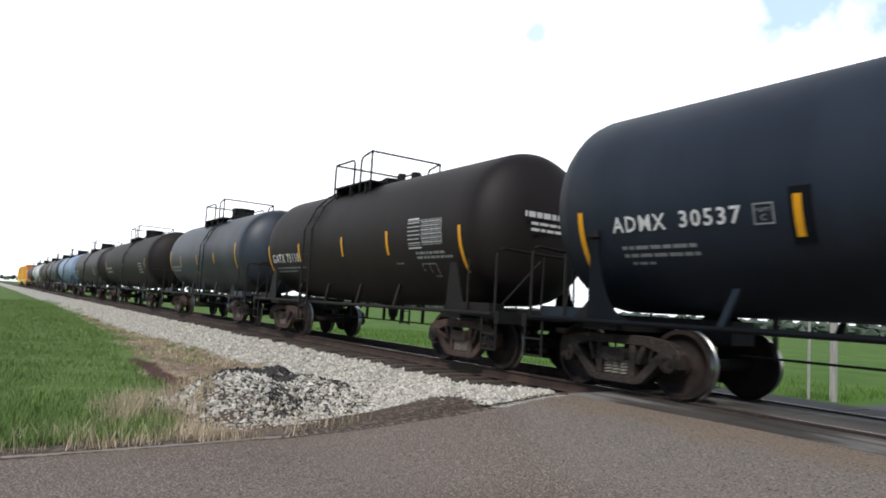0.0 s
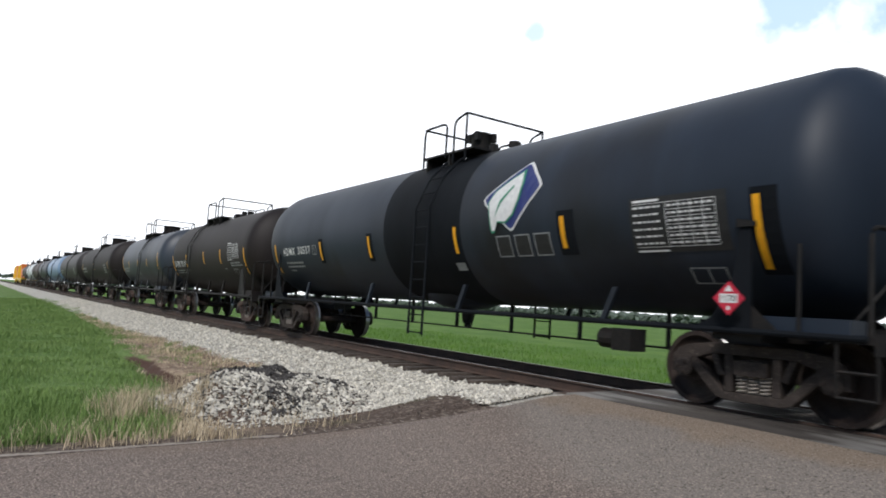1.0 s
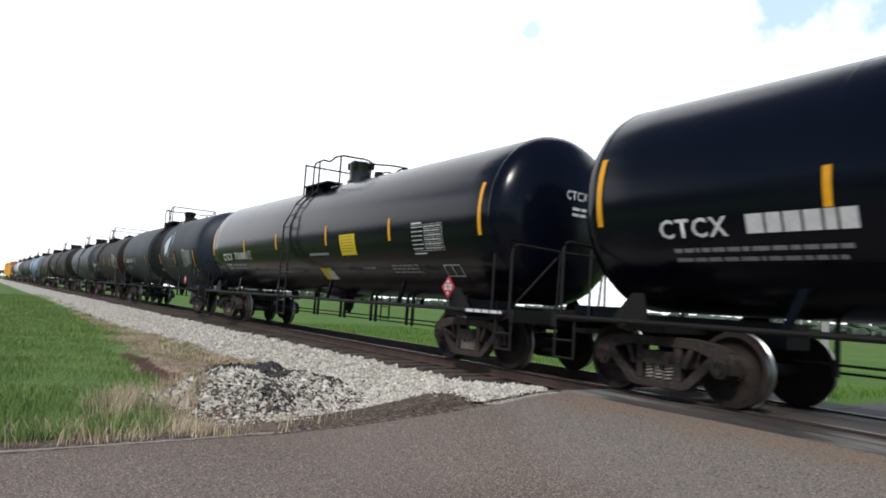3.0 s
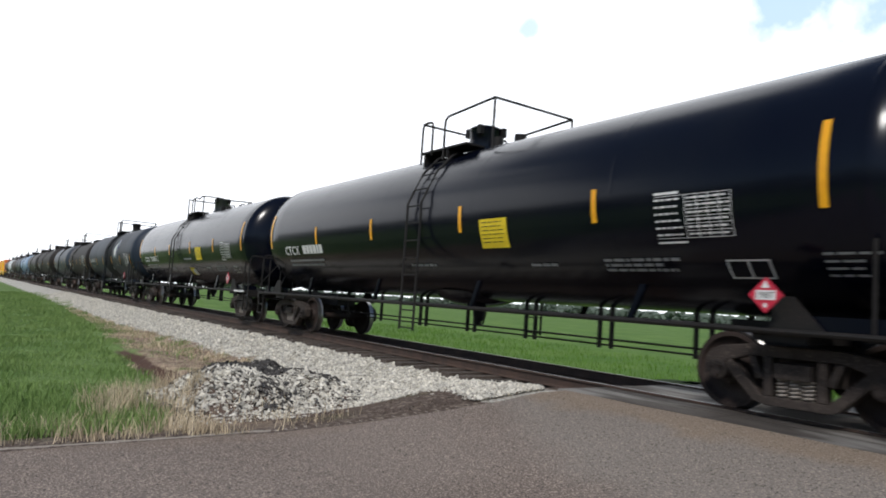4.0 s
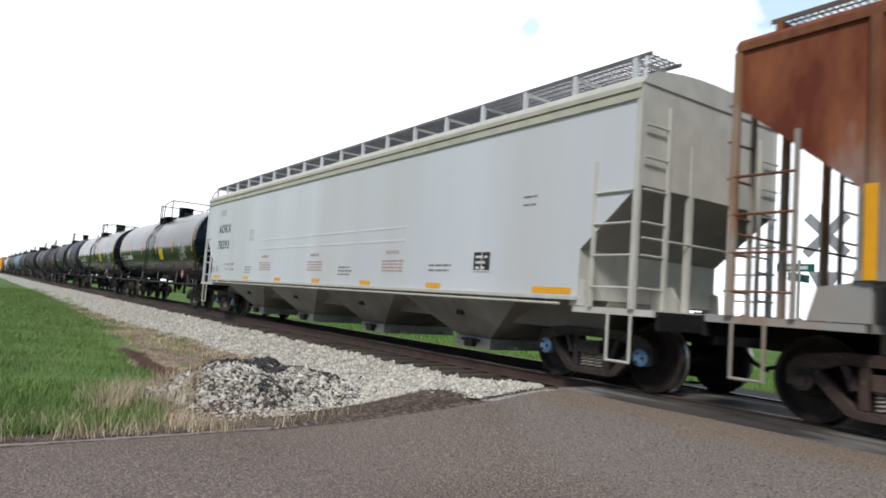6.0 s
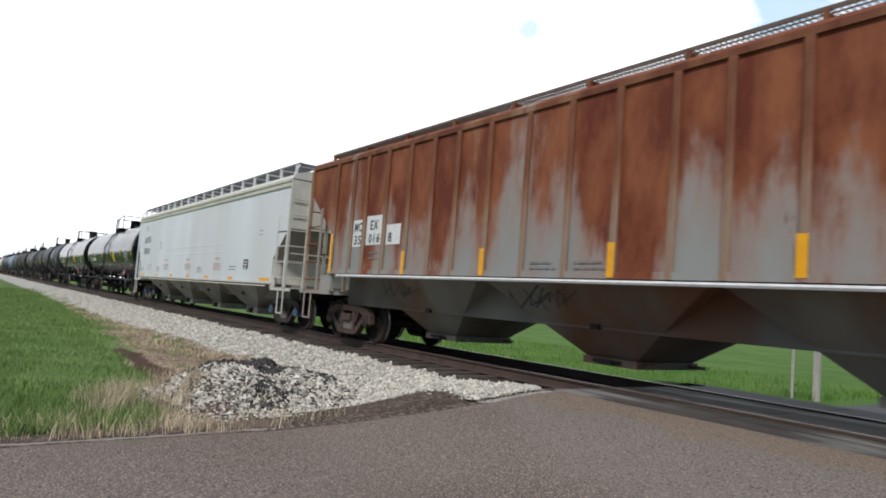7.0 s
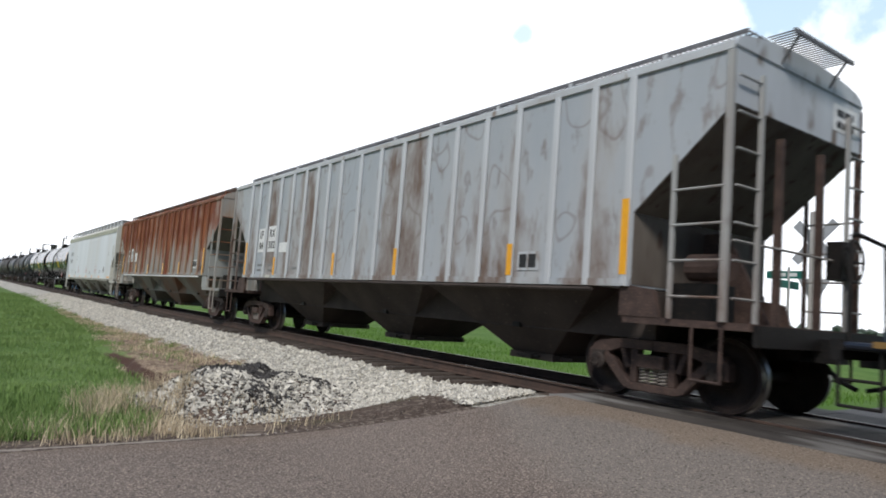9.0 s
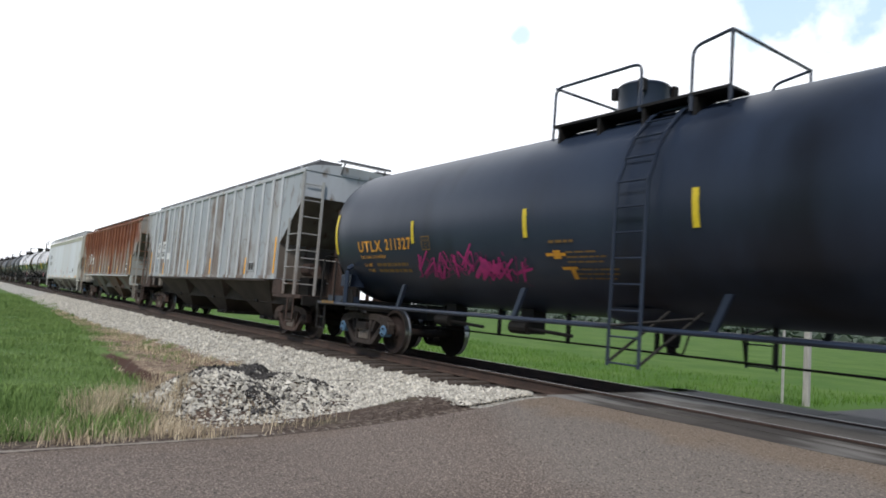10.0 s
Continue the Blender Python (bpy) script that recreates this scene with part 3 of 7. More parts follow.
def ground_material():
    """Green field, dry verge, pale ballast stone and brown soil, told apart by place."""
    m = bpy.data.materials.new("field_and_ballast")
    m.use_nodes = True
    n, l = m.node_tree.nodes, m.node_tree.links
    b = n["Principled BSDF"]
    b.inputs["Roughness"].default_value = 0.9
    b.inputs["Specular IOR Level"].default_value = 0.1
    co, sep = n.new("ShaderNodeTexCoord"), n.new("ShaderNodeSeparateXYZ")
    l.new(co.outputs["Object"], sep.inputs[0])

    def noise_at(scale, detail=5.0):
        t = n.new("ShaderNodeTexNoise")
        t.inputs["Scale"].default_value, t.inputs["Detail"].default_value = scale, detail
        l.new(co.outputs["Object"], t.inputs["Vector"])
        return t.outputs["Fac"]

    def op(kind, a, z):
        x = n.new("ShaderNodeMath")
        x.operation = kind
        for k, v in enumerate((a, z)):
            if isinstance(v, (int, float)):
                x.inputs[k].default_value = v
            else:
                l.new(v, x.inputs[k])
        return x.outputs[0]

    def step(v, a, z):
        r = n.new("ShaderNodeMapRange")
        r.interpolation_type = "SMOOTHSTEP"
        r.inputs["From Min"].default_value, r.inputs["From Max"].default_value = a, z
        l.new(v, r.inputs["Value"])
        return r.outputs["Result"]

    def mix(f, a, z):
        x = n.new("ShaderNodeMix")
        x.data_type = "RGBA"
        l.new(f, x.inputs["Factor"])
        for key, v in (("A", a), ("B", z)):
            if isinstance(v, tuple):
                x.inputs[key].default_value = (*v, 1)
            else:
                l.new(v, x.inputs[key])
        return x.outputs["Result"]

    def zone(name):
        t = n.new("ShaderNodeAttribute")
        t.attribute_name = name
        return t.outputs["Fac"]

    def rough_edge(v, broad, fine):
        v = op("ADD", v, op("MULTIPLY", op("SUBTRACT", noise_at(0.9), 0.5), broad))
        return op("ADD", v, op("MULTIPLY", op("SUBTRACT", noise_at(6.0), 0.5), fine))

    far = op("ABSOLUTE", sep.outputs["Y"], 0.0)
    grass = mix(step(noise_at(0.55), 0.35, 0.65), (0.100, 0.175, 0.048), (0.138, 0.212, 0.066))
    grass = mix(step(noise_at(9.0, 3.0), 0.45, 0.7), grass, (0.085, 0.145, 0.035))
    # beyond the rails the grass turns a darker green
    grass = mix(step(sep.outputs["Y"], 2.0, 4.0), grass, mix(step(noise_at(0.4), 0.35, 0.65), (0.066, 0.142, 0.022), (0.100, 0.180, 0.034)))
    dry = mix(step(noise_at(3.0), 0.38, 0.62), (0.30, 0.225, 0.160), (0.155, 0.105, 0.080))
    dry = mix(step(noise_at(11.0, 3.0), 0.50, 0.66), dry, (0.36, 0.29, 0.205))
    dry = mix(step(noise_at(1.1), 0.54, 0.64), dry, (0.125, 0.150, 0.055))
    near_side = step(sep.outputs["Y"], 0.5, -0.5)
    verge = op("MULTIPLY", step(rough_edge(zone("bank"), 1.3, 1.2), -0.25, 0.35), near_side)
    edge = step(op("ADD", sep.outputs["X"], op("MULTIPLY", noise_at(1.3), 1.4)), ROAD_X0 - 0.5, ROAD_X0 + 0.4)
    land = mix(verge, grass, dry)
    edge = op("MULTIPLY", edge, step(sep.outputs["X"], ROAD_X1 + 1.2, ROAD_X1 + 0.5))
    land = mix(op("MULTIPLY", edge, near_side), land, mix(step(noise_at(14.0), 0.45, 0.62), (0.085, 0.064, 0.053), (0.18, 0.145, 0.118)))
    hx, hy = op("DIVIDE", op("ADD", sep.outputs["X"], 9.9), 2.1), op("DIVIDE", op("ADD", sep.outputs["Y"], 4.1), 1.75)
    spread = op("ADD", op("ADD", op("MULTIPLY", hx, hx), op("MULTIPLY", hy, hy)), op("MULTIPLY", noise_at(2.2), 0.9))
    soil = mix(noise_at(7.0), (0.070, 0.052, 0.042), (0.15, 0.108, 0.086))
    land = mix(step(spread, 1.75, 1.2), land, soil)
    land = mix(step(rough_edge(zone("cut"), 0.3, 0.5), 0.35, 0.75), land, mix(noise_at(5.0), (0.10, 0.058, 0.045), (0.065, 0.040, 0.032)))
    stone = mix(step(noise_at(22.0, 2.0), 0.4, 0.62), (0.30, 0.285, 0.25), (0.56, 0.545, 0.49))
    stone = mix(step(noise_at(1.1), 0.60, 0.76), stone, (0.34, 0.295, 0.245))
    bed = step(rough_edge(zone("shoulder"), 0.9, 0.9), -0.12, 0.12)
    green_side = op("MULTIPLY", step(sep.outputs["Y"], 1.5, 1.9), 0.9)
    stone = mix(step(op("ADD", far, op("MULTIPLY", op("SUBTRACT", noise_at(3.0), 0.5), 0.5)), 1.16, 1.0), stone, (0.075, 0.056, 0.045))
    at_end = op("MULTIPLY", step(rough_edge(sep.outputs["X"], 0.5, 0.4), ROAD_X0 - 1.5, ROAD_X0 - 0.4), step(rough_edge(far, 0.3, 0.3), 1.95, 1.65))
    stone = mix(at_end, stone, (0.082, 0.056, 0.044))
    # past the far rail the stone is coloured dark green
    stone = mix(green_side, stone, (0.07, 0.115, 0.028))
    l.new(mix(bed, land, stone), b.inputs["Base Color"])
    bp = n.new("ShaderNodeBump")
    bp.inputs["Strength"].default_value, bp.inputs["Distance"].default_value = 0.6, 0.04
    l.new(noise_at(18.0, 4.0), bp.inputs["Height"])
    l.new(bp.outputs["Normal"], b.inputs["Normal"])
    return m


def spaced(*runs):
    out = []
    for a, b, s in runs:
        out += list(np.arange(a, b, s))
    return np.array(out + [runs[-1][1]])


GROUND = ground_material()
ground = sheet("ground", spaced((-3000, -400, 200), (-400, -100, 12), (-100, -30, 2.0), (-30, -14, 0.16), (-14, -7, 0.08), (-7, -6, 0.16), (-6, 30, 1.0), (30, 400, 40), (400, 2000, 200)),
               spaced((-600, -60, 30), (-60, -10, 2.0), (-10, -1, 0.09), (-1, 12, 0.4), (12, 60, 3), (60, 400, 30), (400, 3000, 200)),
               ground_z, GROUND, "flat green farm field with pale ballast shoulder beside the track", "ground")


def ground_zones(ob):
    """Signed distances to the edges of field, stone and cut bank, for the ground's material."""
    co = np.empty(len(ob.data.vertices) * 3)
    ob.data.vertices.foreach_get("co", co)
    x, y = co.reshape(-1, 3)[:, 0], co.reshape(-1, 3)[:, 1]
    b = y - cut_line(x)
    ditch = smooth(-20.5, -18.0, x) * smooth(-12.0, -13.0, x) * smooth(-0.24, -0.10, b) * smooth(0.16, 0.03, b)
    for key, v in (("bank", y - grass_edge(x)), ("shoulder", ballast_edge(x) - np.abs(y)), ("cut", ditch)):
        ob.data.attributes.new(key, "FLOAT", "POINT").data.foreach_set("value", v.astype(np.float32))


ground_zones(ground)


def road_material():
    """Chip seal with pale stones, brown dust towards the rails and greyer worn lanes."""
    m = material("chip_seal_asphalt", (0.152, 0.121, 0.104), (0.186, 0.153, 0.134), 0.9, scale=0.5, fine=58, c3=(0.38, 0.31, 0.255), spot=0.53, bump=0.1, specular=0.15)
    n, l = m.node_tree.nodes, m.node_tree.links
    b = n["Principled BSDF"]
    src = b.inputs["Base Color"].links[0].from_socket
    co, sep = n.new("ShaderNodeTexCoord"), n.new("ShaderNodeSeparateXYZ")
    l.new(co.outputs["Object"], sep.inputs[0])

    def noise_at(scale, detail=5.0):
        t = n.new("ShaderNodeTexNoise")
        t.inputs["Scale"].default_value, t.inputs["Detail"].default_value = scale, detail
        l.new(co.outputs["Object"], t.inputs["Vector"])
        return t.outputs["Fac"]

    def blend(v, shift, lo, hi, colour, base, amount):
        ad, mu, mr, mx = n.new("ShaderNodeMath"), n.new("ShaderNodeMath"), n.new("ShaderNodeMapRange"), n.new("ShaderNodeMix")
        mu.operation = "MULTIPLY"
        mu.inputs[1].default_value = shift
        l.new(noise_at(1.3), mu.inputs[0])
        l.new(v, ad.inputs[0])
        l.new(mu.outputs[0], ad.inputs[1])
        mr.interpolation_type = "SMOOTHSTEP"
        mr.inputs["From Min"].default_value, mr.inputs["From Max"].default_value = lo, hi
        mr.inputs["To Max"].default_value = amount
        l.new(ad.outputs[0], mr.inputs["Value"])
        mx.data_type = "RGBA"
        l.new(mr.outputs["Result"], mx.inputs["Factor"])
        l.new(base, mx.inputs["A"])
        mx.inputs["B"].default_value = (*colour, 1)
        return mx.outputs["Result"]

    lane = n.new("ShaderNodeVectorMath")
    lane.operation = "DOT_PRODUCT"
    lane.inputs[1].default_value = (0.42, 0.90, 0.0)
    l.new(co.outputs["Object"], lane.inputs[0])
    out = blend(lane.outputs["Value"], 0.9, -5.2, -4.5, (0.245, 0.224, 0.198), src, 0.5)
    out = blend(sep.outputs["Y"], 1.1, -2.15, -1.75, (0.25, 0.185, 0.128), out, 0.65)
    out = blend(sep.outputs["X"], 0.8, -6.4, -6.9, (0.205, 0.150, 0.110), out, 0.4)
    dark = noise_at(38.0, 2.0)
    mr, mx = n.new("ShaderNodeMapRange"), n.new("ShaderNodeMix")
    mr.inputs["From Min"].default_value, mr.inputs["From Max"].default_value = 0.42, 0.33
    mr.inputs["To Max"].default_value = 0.7
    l.new(dark, mr.inputs["Value"])
    mx.data_type = "RGBA"
    l.new(mr.outputs["Result"], mx.inputs["Factor"])
    l.new(out, mx.inputs["A"])
    mx.inputs["B"].default_value = (0.028, 0.024, 0.021, 1)
    pale, px = n.new("ShaderNodeMapRange"), n.new("ShaderNodeMix")
    pale.inputs["From Min"].default_value, pale.inputs["From Max"].default_value = 0.60, 0.67
    pale.inputs["To Max"].default_value = 0.8
    l.new(noise_at(47.0, 2.0), pale.inputs["Value"])
    px.data_type = "RGBA"
    l.new(pale.outputs["Result"], px.inputs["Factor"])
    l.new(mx.outputs["Result"], px.inputs["A"])
    px.inputs["B"].default_value = (0.42, 0.355, 0.29, 1)
    l.new(px.outputs["Result"], b.inputs["Base Color"])
    return m


ASPHALT = road_material()
ASPHALT_DARK = material("dark_asphalt", (0.032, 0.033, 0.037), (0.044, 0.044, 0.048), 0.8, scale=0.7, fine=50, c3=(0.10, 0.10, 0.10), spot=0.64, bump=0.05)
CONCRETE = material("worn_grey_crossing_panel", (0.092, 0.081, 0.071), (0.045, 0.039, 0.035), 0.8, scale=1.5, stretch=(0.45, 1.6, 1), fine=14, c3=(0.055, 0.048, 0.043), spot=0.60, grime=(0.23, 0.22, 0.205), grime_at=(0.51, 0.62), bump=0.04, specular=0.2)
RUBBER = material("black_flangeway_rubber", (0.020, 0.019, 0.018), (0.035, 0.032, 0.03), 0.7, scale=3)
EDGE_DUST = material("pale_road_edge_grit", (0.34, 0.30, 0.255), (0.26, 0.225, 0.19), 0.9, scale=5, fine=40, c3=(0.42, 0.38, 0.33), spot=0.6)


def road_left(y):
    """Where the asphalt ends on the heap's side: it draws in towards the crossing."""
    return np.interp(y, (-9.0, -6.7, -5.7, -5.0, -4.2, -3.5, -2.8, -1.7, 1.7, 4.0), (-7.36, -7.46, -7.58, -7.52, -7.2, -6.86, -6.64, -6.66, -6.7, -7.3))


def road_sheet(name, y0, y1, mat, label, step_y=0.25):
    xs = np.arange(ROAD_X0, ROAD_X1 + 0.01, 0.25)
    return sheet(name, xs, np.arange(y0, y1 + 0.01, step_y), lambda x, y: road_z(y) + wobble(x, y, 2.0, 0.006) - 0.05 * smooth(ROAD_X0 + 0.25, ROAD_X0, x), mat, label, "road")


def draw_in(ob):
    for v in ob.data.vertices:
        k = max(0.0, 1 - (v.co.x - ROAD_X0) / 2.5)
        v.co.x += (float(road_left(v.co.y)) - ROAD_X0) * k
        if v.co.y > -2.1:
            v.co.y = -1.783


draw_in(road_sheet("road", -30, -1.78, ASPHALT, "brown-grey chip-sealed country road rising to the rails"))
road_sheet("road", 1.78, 60, ASPHALT_DARK, "dark asphalt country road beyond the rails", 0.5)

bm = bmesh.new()
rng = random.Random(5)
for i in range(150):
    y0 = -20 + i * 0.12
    z, w = float(road_z(np.array(y0))), 0.02 + 0.04 * rng.random()
    u = float(road_left(y0))
    box(bm, u - 0.02 - 0.03 * rng.random(), u + w, y0, y0 + 0.125, z - 0.1, z - 0.028)
tagged(part("road_edge", bm, EDGE_DUST, None), "crumbled pale grit along the road edge", "road edge", kind="structure")

crossing = thing("level_crossing", "worn grey crossing panels with black rubber flangeways between rails", "level crossing")
crossing["kind"] = "structure"
for y0, y1, mat, z in ((-1.78, -1.24, CONCRETE, -0.034), (-1.236, -0.83, CONCRETE, -0.03), (-0.62, 0.62, CONCRETE, -0.02), (0.80, 1.78, ASPHALT_DARK, -0.02)):
    for k in range(4):
        a = ROAD_X0 + 0.68 + k * 2.2
        bm = bmesh.new()
        box(bm, a, a + 2.185, y0, y1, -0.2, z)
        part("crossing_panel", bm, mat, crossing)
for y0, y1 in ((-0.827, -0.795), (0.795, 0.797), (-0.68, -0.623), (0.623, 0.68)):
    bm = bmesh.new()
    box(bm, ROAD_X0 + 0.6, ROAD_X1, y0, y1, -0.2, -0.062)
    part("rubber_strip", bm, RUBBER, crossing)


# ---- the train's cars ----
def coupler(parent, s, x):
    bm = bmesh.new()
    box(bm, min(s * (x - 0.6), s * (x + 0.05)), max(s * (x - 0.6), s * (x + 0.05)), -0.09, 0.09, 0.76, 0.92)
    box(bm, min(s * x, s * (x + 0.28)), max(s * x, s * (x + 0.28)), -0.16, 0.16, 0.70, 0.98)
    tube(bm, [(s * (x - 0.1), 0.25, 0.75), (s * (x + 0.1), 0.28, 0.5), (s * (x + 0.35), 0.2, 0.42)], 0.03, 6)
    return part("coupler", bm, FRAME, parent)


def tank_mesh(half, depth, r, zc, sag, parent, mats, band=None, seg=56):
    """A welded tank with dished heads; sag lets the belly slope down to the middle."""
    xs = [(-half - depth * math.cos(a), math.sin(a)) for a in np.linspace(0.02, math.pi / 2, 9)]
    xs += [(x, 1.0) for x in np.linspace(-half, half, 25)[1:-1]]
    xs += [(half + depth * math.cos(a), math.sin(a)) for a in np.linspace(math.pi / 2, 0.02, 9)]
    if band:
        for e in band:
            xs += [(e - 0.004, 1.0), (e + 0.004, 1.0)]
    xs.sort()
    bm = bmesh.new()
    rings = []
    for x, k in xs:
        drop = sag * max(0.0, 1 - abs(x) / half)
        rings.append([bm.verts.new((x, r * k * math.cos(a), zc + r * k * math.sin(a) - (drop if math.sin(a) < 0 else 0) * -math.sin(a))) for a in (j * math.tau / seg for j in range(seg))])
    for i in range(len(rings) - 1):
        mid = (xs[i][0] + xs[i + 1][0]) / 2
        for j in range(seg):
            f = bm.faces.new((rings[i][j], rings[i + 1][j], rings[i + 1][(j + 1) % seg], rings[i][(j + 1) % seg]))
            if band and band[0] < mid < band[1]:
                f.material_index = 1
    bm.faces.new(rings[0])
    bm.faces.new(rings[-1])
    ob = part("tank", bm, mats, parent, smooth=True)
    for x in (np.linspace(-half, half, 6) if mats[0] is GLOSS else ()):
        bm = bmesh.new()
        lathe(bm, [(x - 0.02, r + 0.0005), (x - 0.01, r + 0.0018), (x + 0.01, r + 0.0018), (x + 0.02, r + 0.0005)], seg, "x")
        part("weld_seam", bm, mats[1] if band and band[0] < x < band[1] else mats[0], parent, smooth=True, at=(0, 0, zc))
    return ob


def tank_car(spec):
    x0, half, depth, r, zc, tch, pull = (spec[k] for k in ("x", "half", "depth", "r", "zc", "tch", "pull"))
    paint, near = spec["paint"], spec.get("near", True)
    car = thing("tank_car", spec["label"], "tank car", "cars of the freight train", (x0, 0, 0))
    mats = [paint, spec["band_paint"]] if spec.get("band") else [paint]
    tank_mesh(half, depth, r, zc, spec.get("sag", 0), car, mats, spec.get("band"))
    put = on_tank(zc, r)
    for s in (-1, 1):
        bogie(car, s * tch, near, spec.get("cast"), spec.get("cap") if s < 0 else None)
        # stub sill, saddle and end platform
        bm = bmesh.new()
        box(bm, min(s * (tch - 1.25), s * (pull - 0.45)), max(s * (tch - 1.25), s * (pull - 0.45)), -0.26, 0.26, 0.74, 1.06)
        part("stub_sill", bm, FRAME, car)
        for y in (-1, 1):
            bm = bmesh.new()
            slab(bm, [(s * (tch - 0.10), 0.98), (s * (tch + 0.48), 0.98), (s * (tch + 0.16), zc - r * spec.get("saddle", 0.86)), (s * (tch - 0.02), zc - r * spec.get("saddle", 0.86))][::s], y * (r * 0.93), y * (r * 0.93 + 0.03))
            part("saddle", bm, FRAME, car)
            if spec.get("web"):
                bm = bmesh.new()
                top = zc - r * 0.34
                curve = [(s * (tch + 0.04 - 0.58 * (1 - math.sin(a))), 0.985 + (top - 0.985) * (1 - math.cos(a))) for a in (k * math.pi / 12 for k in range(7))]
                slab(bm, (curve + [(s * (tch + 0.18), top), (s * (tch + 0.20), 0.985)])[::s], y * (r * 0.94), y * (r * 0.94 + 0.025))
                part("saddle_web", bm, SLATE_DARK, car)
                bm = bmesh.new()
                slab(bm, [(s * (tch + 0.02), top + 0.002), (s * (tch + 0.24), top + 0.002), (s * (tch + 0.24), top + 0.06), (s * (tch + 0.02), top + 0.10)][::s], y * (r * 0.92), y * (r * 0.95 + 0.04))
                part("saddle_cap", bm, FRAME, car)
        for y in (-1, 1):
            bm = bmesh.new()
            box(bm, s * tch - 0.3, s * tch + 0.3, min(y * 0.265, y * r * 0.925), max(y * 0.265, y * r * 0.925), 0.84, 0.975)
            part("body_bolster", bm, FRAME, car)
        bm = bmesh.new()
        box(bm, min(s * (half + 0.05), s * (pull - 0.35)), max(s * (half + 0.05), s * (pull - 0.35)), -1.46, 1.46, 0.90, 0.97)
        box(bm, s * (pull - 0.40) - 0.05, s * (pull - 0.40) + 0.05, -1.46, 1.46, 0.80, 1.0)
        part("end_platform", bm, FRAME, car)
        bm = bmesh.new()
        tube(bm, bent([(s * (pull - 0.5), -1.42, 0.97), (s * (pull - 0.5), -1.42, 2.05), (s * (pull - 0.42), -0.3, 2.0), (s * (pull - 0.42), 1.0, 2.0), (s * (pull - 0.5), 1.42, 1.95), (s * (pull - 0.5), 1.42, 0.97)], 0.16), 0.024)
        tube(bm, [(s * (half + 0.1), -1.40, 0.97), (s * (half + 0.1), -1.40, 1.9)], 0.02)
        tube(bm, [(s * (pull - 0.45), -0.45, 0.97), (s * (pull - 0.42), -0.45, 2.0)], 0.018)
        tube(bm, [(s * (pull - 0.9), -1.1, 0.97), (s * (pull - 0.44), -0.5, 1.9)], 0.018)
        part("end_handrail", bm, FRAME, car)
        for y in (-1, 1):
            bm = bmesh.new()
            for k in (0.42, 0.80):
                tube(bm, [(s * (pull - k), y * 1.44, 0.9), (s * (pull - k), y * 1.44, 0.36)], 0.02, 6)
            for z in (0.37, 0.62):
                tube(bm, [(s * (pull - 0.42), y * 1.44, z), (s * (pull - 0.80), y * 1.44, z)], 0.018, 6)
            part("sill_step", bm, FRAME, car)
        coupler(car, s, pull - 0.35)
        if near:
            bm = bmesh.new()
            box(bm, s * (tch + 0.75) - 0.45, s * (tch + 0.75) + 0.45, -1.38, -1.05, 0.98, 1.13)
            part("side_box", bm, paint, car)
    # long side rails below the belly, with struts and hanging rods
    for y in (-1, 1):
        bm = bmesh.new()
        tube(bm, [(-pull + 0.5, y * 1.47, 0.95), (pull - 0.5, y * 1.47, 0.95)], 0.034, 8)
        part("side_rail", bm, spec.get("rail_paint", FRAME), car)
        for k in np.linspace(-tch + 1.9, tch - 1.9, 4):
            bm = bmesh.new()
            slab(bm, [(k - 0.14, 0.96), (k - 0.05, 0.96), (k + 0.16, 1.42), (k + 0.07, 1.42)], y * 1.33, y * 1.39)
            part("rail_strut", bm, paint, car)
    if near:
        rods = spec.get("rods", (0.62,))
        for z, y in zip(rods, (-0.2, 0.35)):
            bm = bmesh.new()
            tube(bm, [(-tch + 1.3, y, z), (tch - 1.3, y, z)], 0.018, 6)
            part("brake_rod", bm, FRAME, car)
        hanger = None
        for k in np.linspace(-tch + 1.8, tch - 1.8, 7):
            for d in ((0.0, 0.24) if len(rods) > 1 and k > -2 else (0.0,)):
                if hanger is None:
                    bm = bmesh.new()
                    box(bm, -0.022, 0.022, -0.23, -0.17, min(rods) - 0.02, zc - r + 0.05)
                    hanger = part("rod_hanger", bm, FRAME, car, at=(k + d, 0, 0))
                else:
                    share(hanger, car, (k + d, 0, 0))
        bm = bmesh.new()
        lathe(bm, [(0.60, 0.06), (0.70, 0.07), (0.72, 0.11), (0.76, 0.11), (0.78, 0.12), (zc - r + 0.1, 0.16)], 14, "z")
        tube(bm, bent([(0.0, -0.1, 0.72), (0.25, -0.1, 0.60), (0.35, -0.1, 0.9)], 0.08), 0.015, 5)
        part("bottom_outlet", bm, FRAME, car, at=(0.1, 0, 0))
        bm = bmesh.new()
        lathe(bm, [(zc - r - 0.13, 0.02), (zc - r - 0.125, 0.30), (zc - r - 0.08, 0.60), (zc - r + 0.02, 0.95), (zc - r + 0.16, 1.05)], 24, "z")
        o = part("sump", bm, paint, car, smooth=True)
        o.scale = (1, 0.7, 1)
        for k in spec.get("gear", ()):
            bm = bmesh.new()
            tube(bm, [(k - 0.20, -0.55, 0.80), (k + 0.22, -0.55, 0.80)], 0.11, 12)
            tube(bm, [(k + 0.20, -0.55, 0.79), (k + 1.15, -0.50, 0.74)], 0.03, 8)
            box(bm, k - 0.16, k + 0.14, -0.40, -0.10, 0.70, zc - r + 0.06)
            part("brake_gear", bm, FRAME, car)
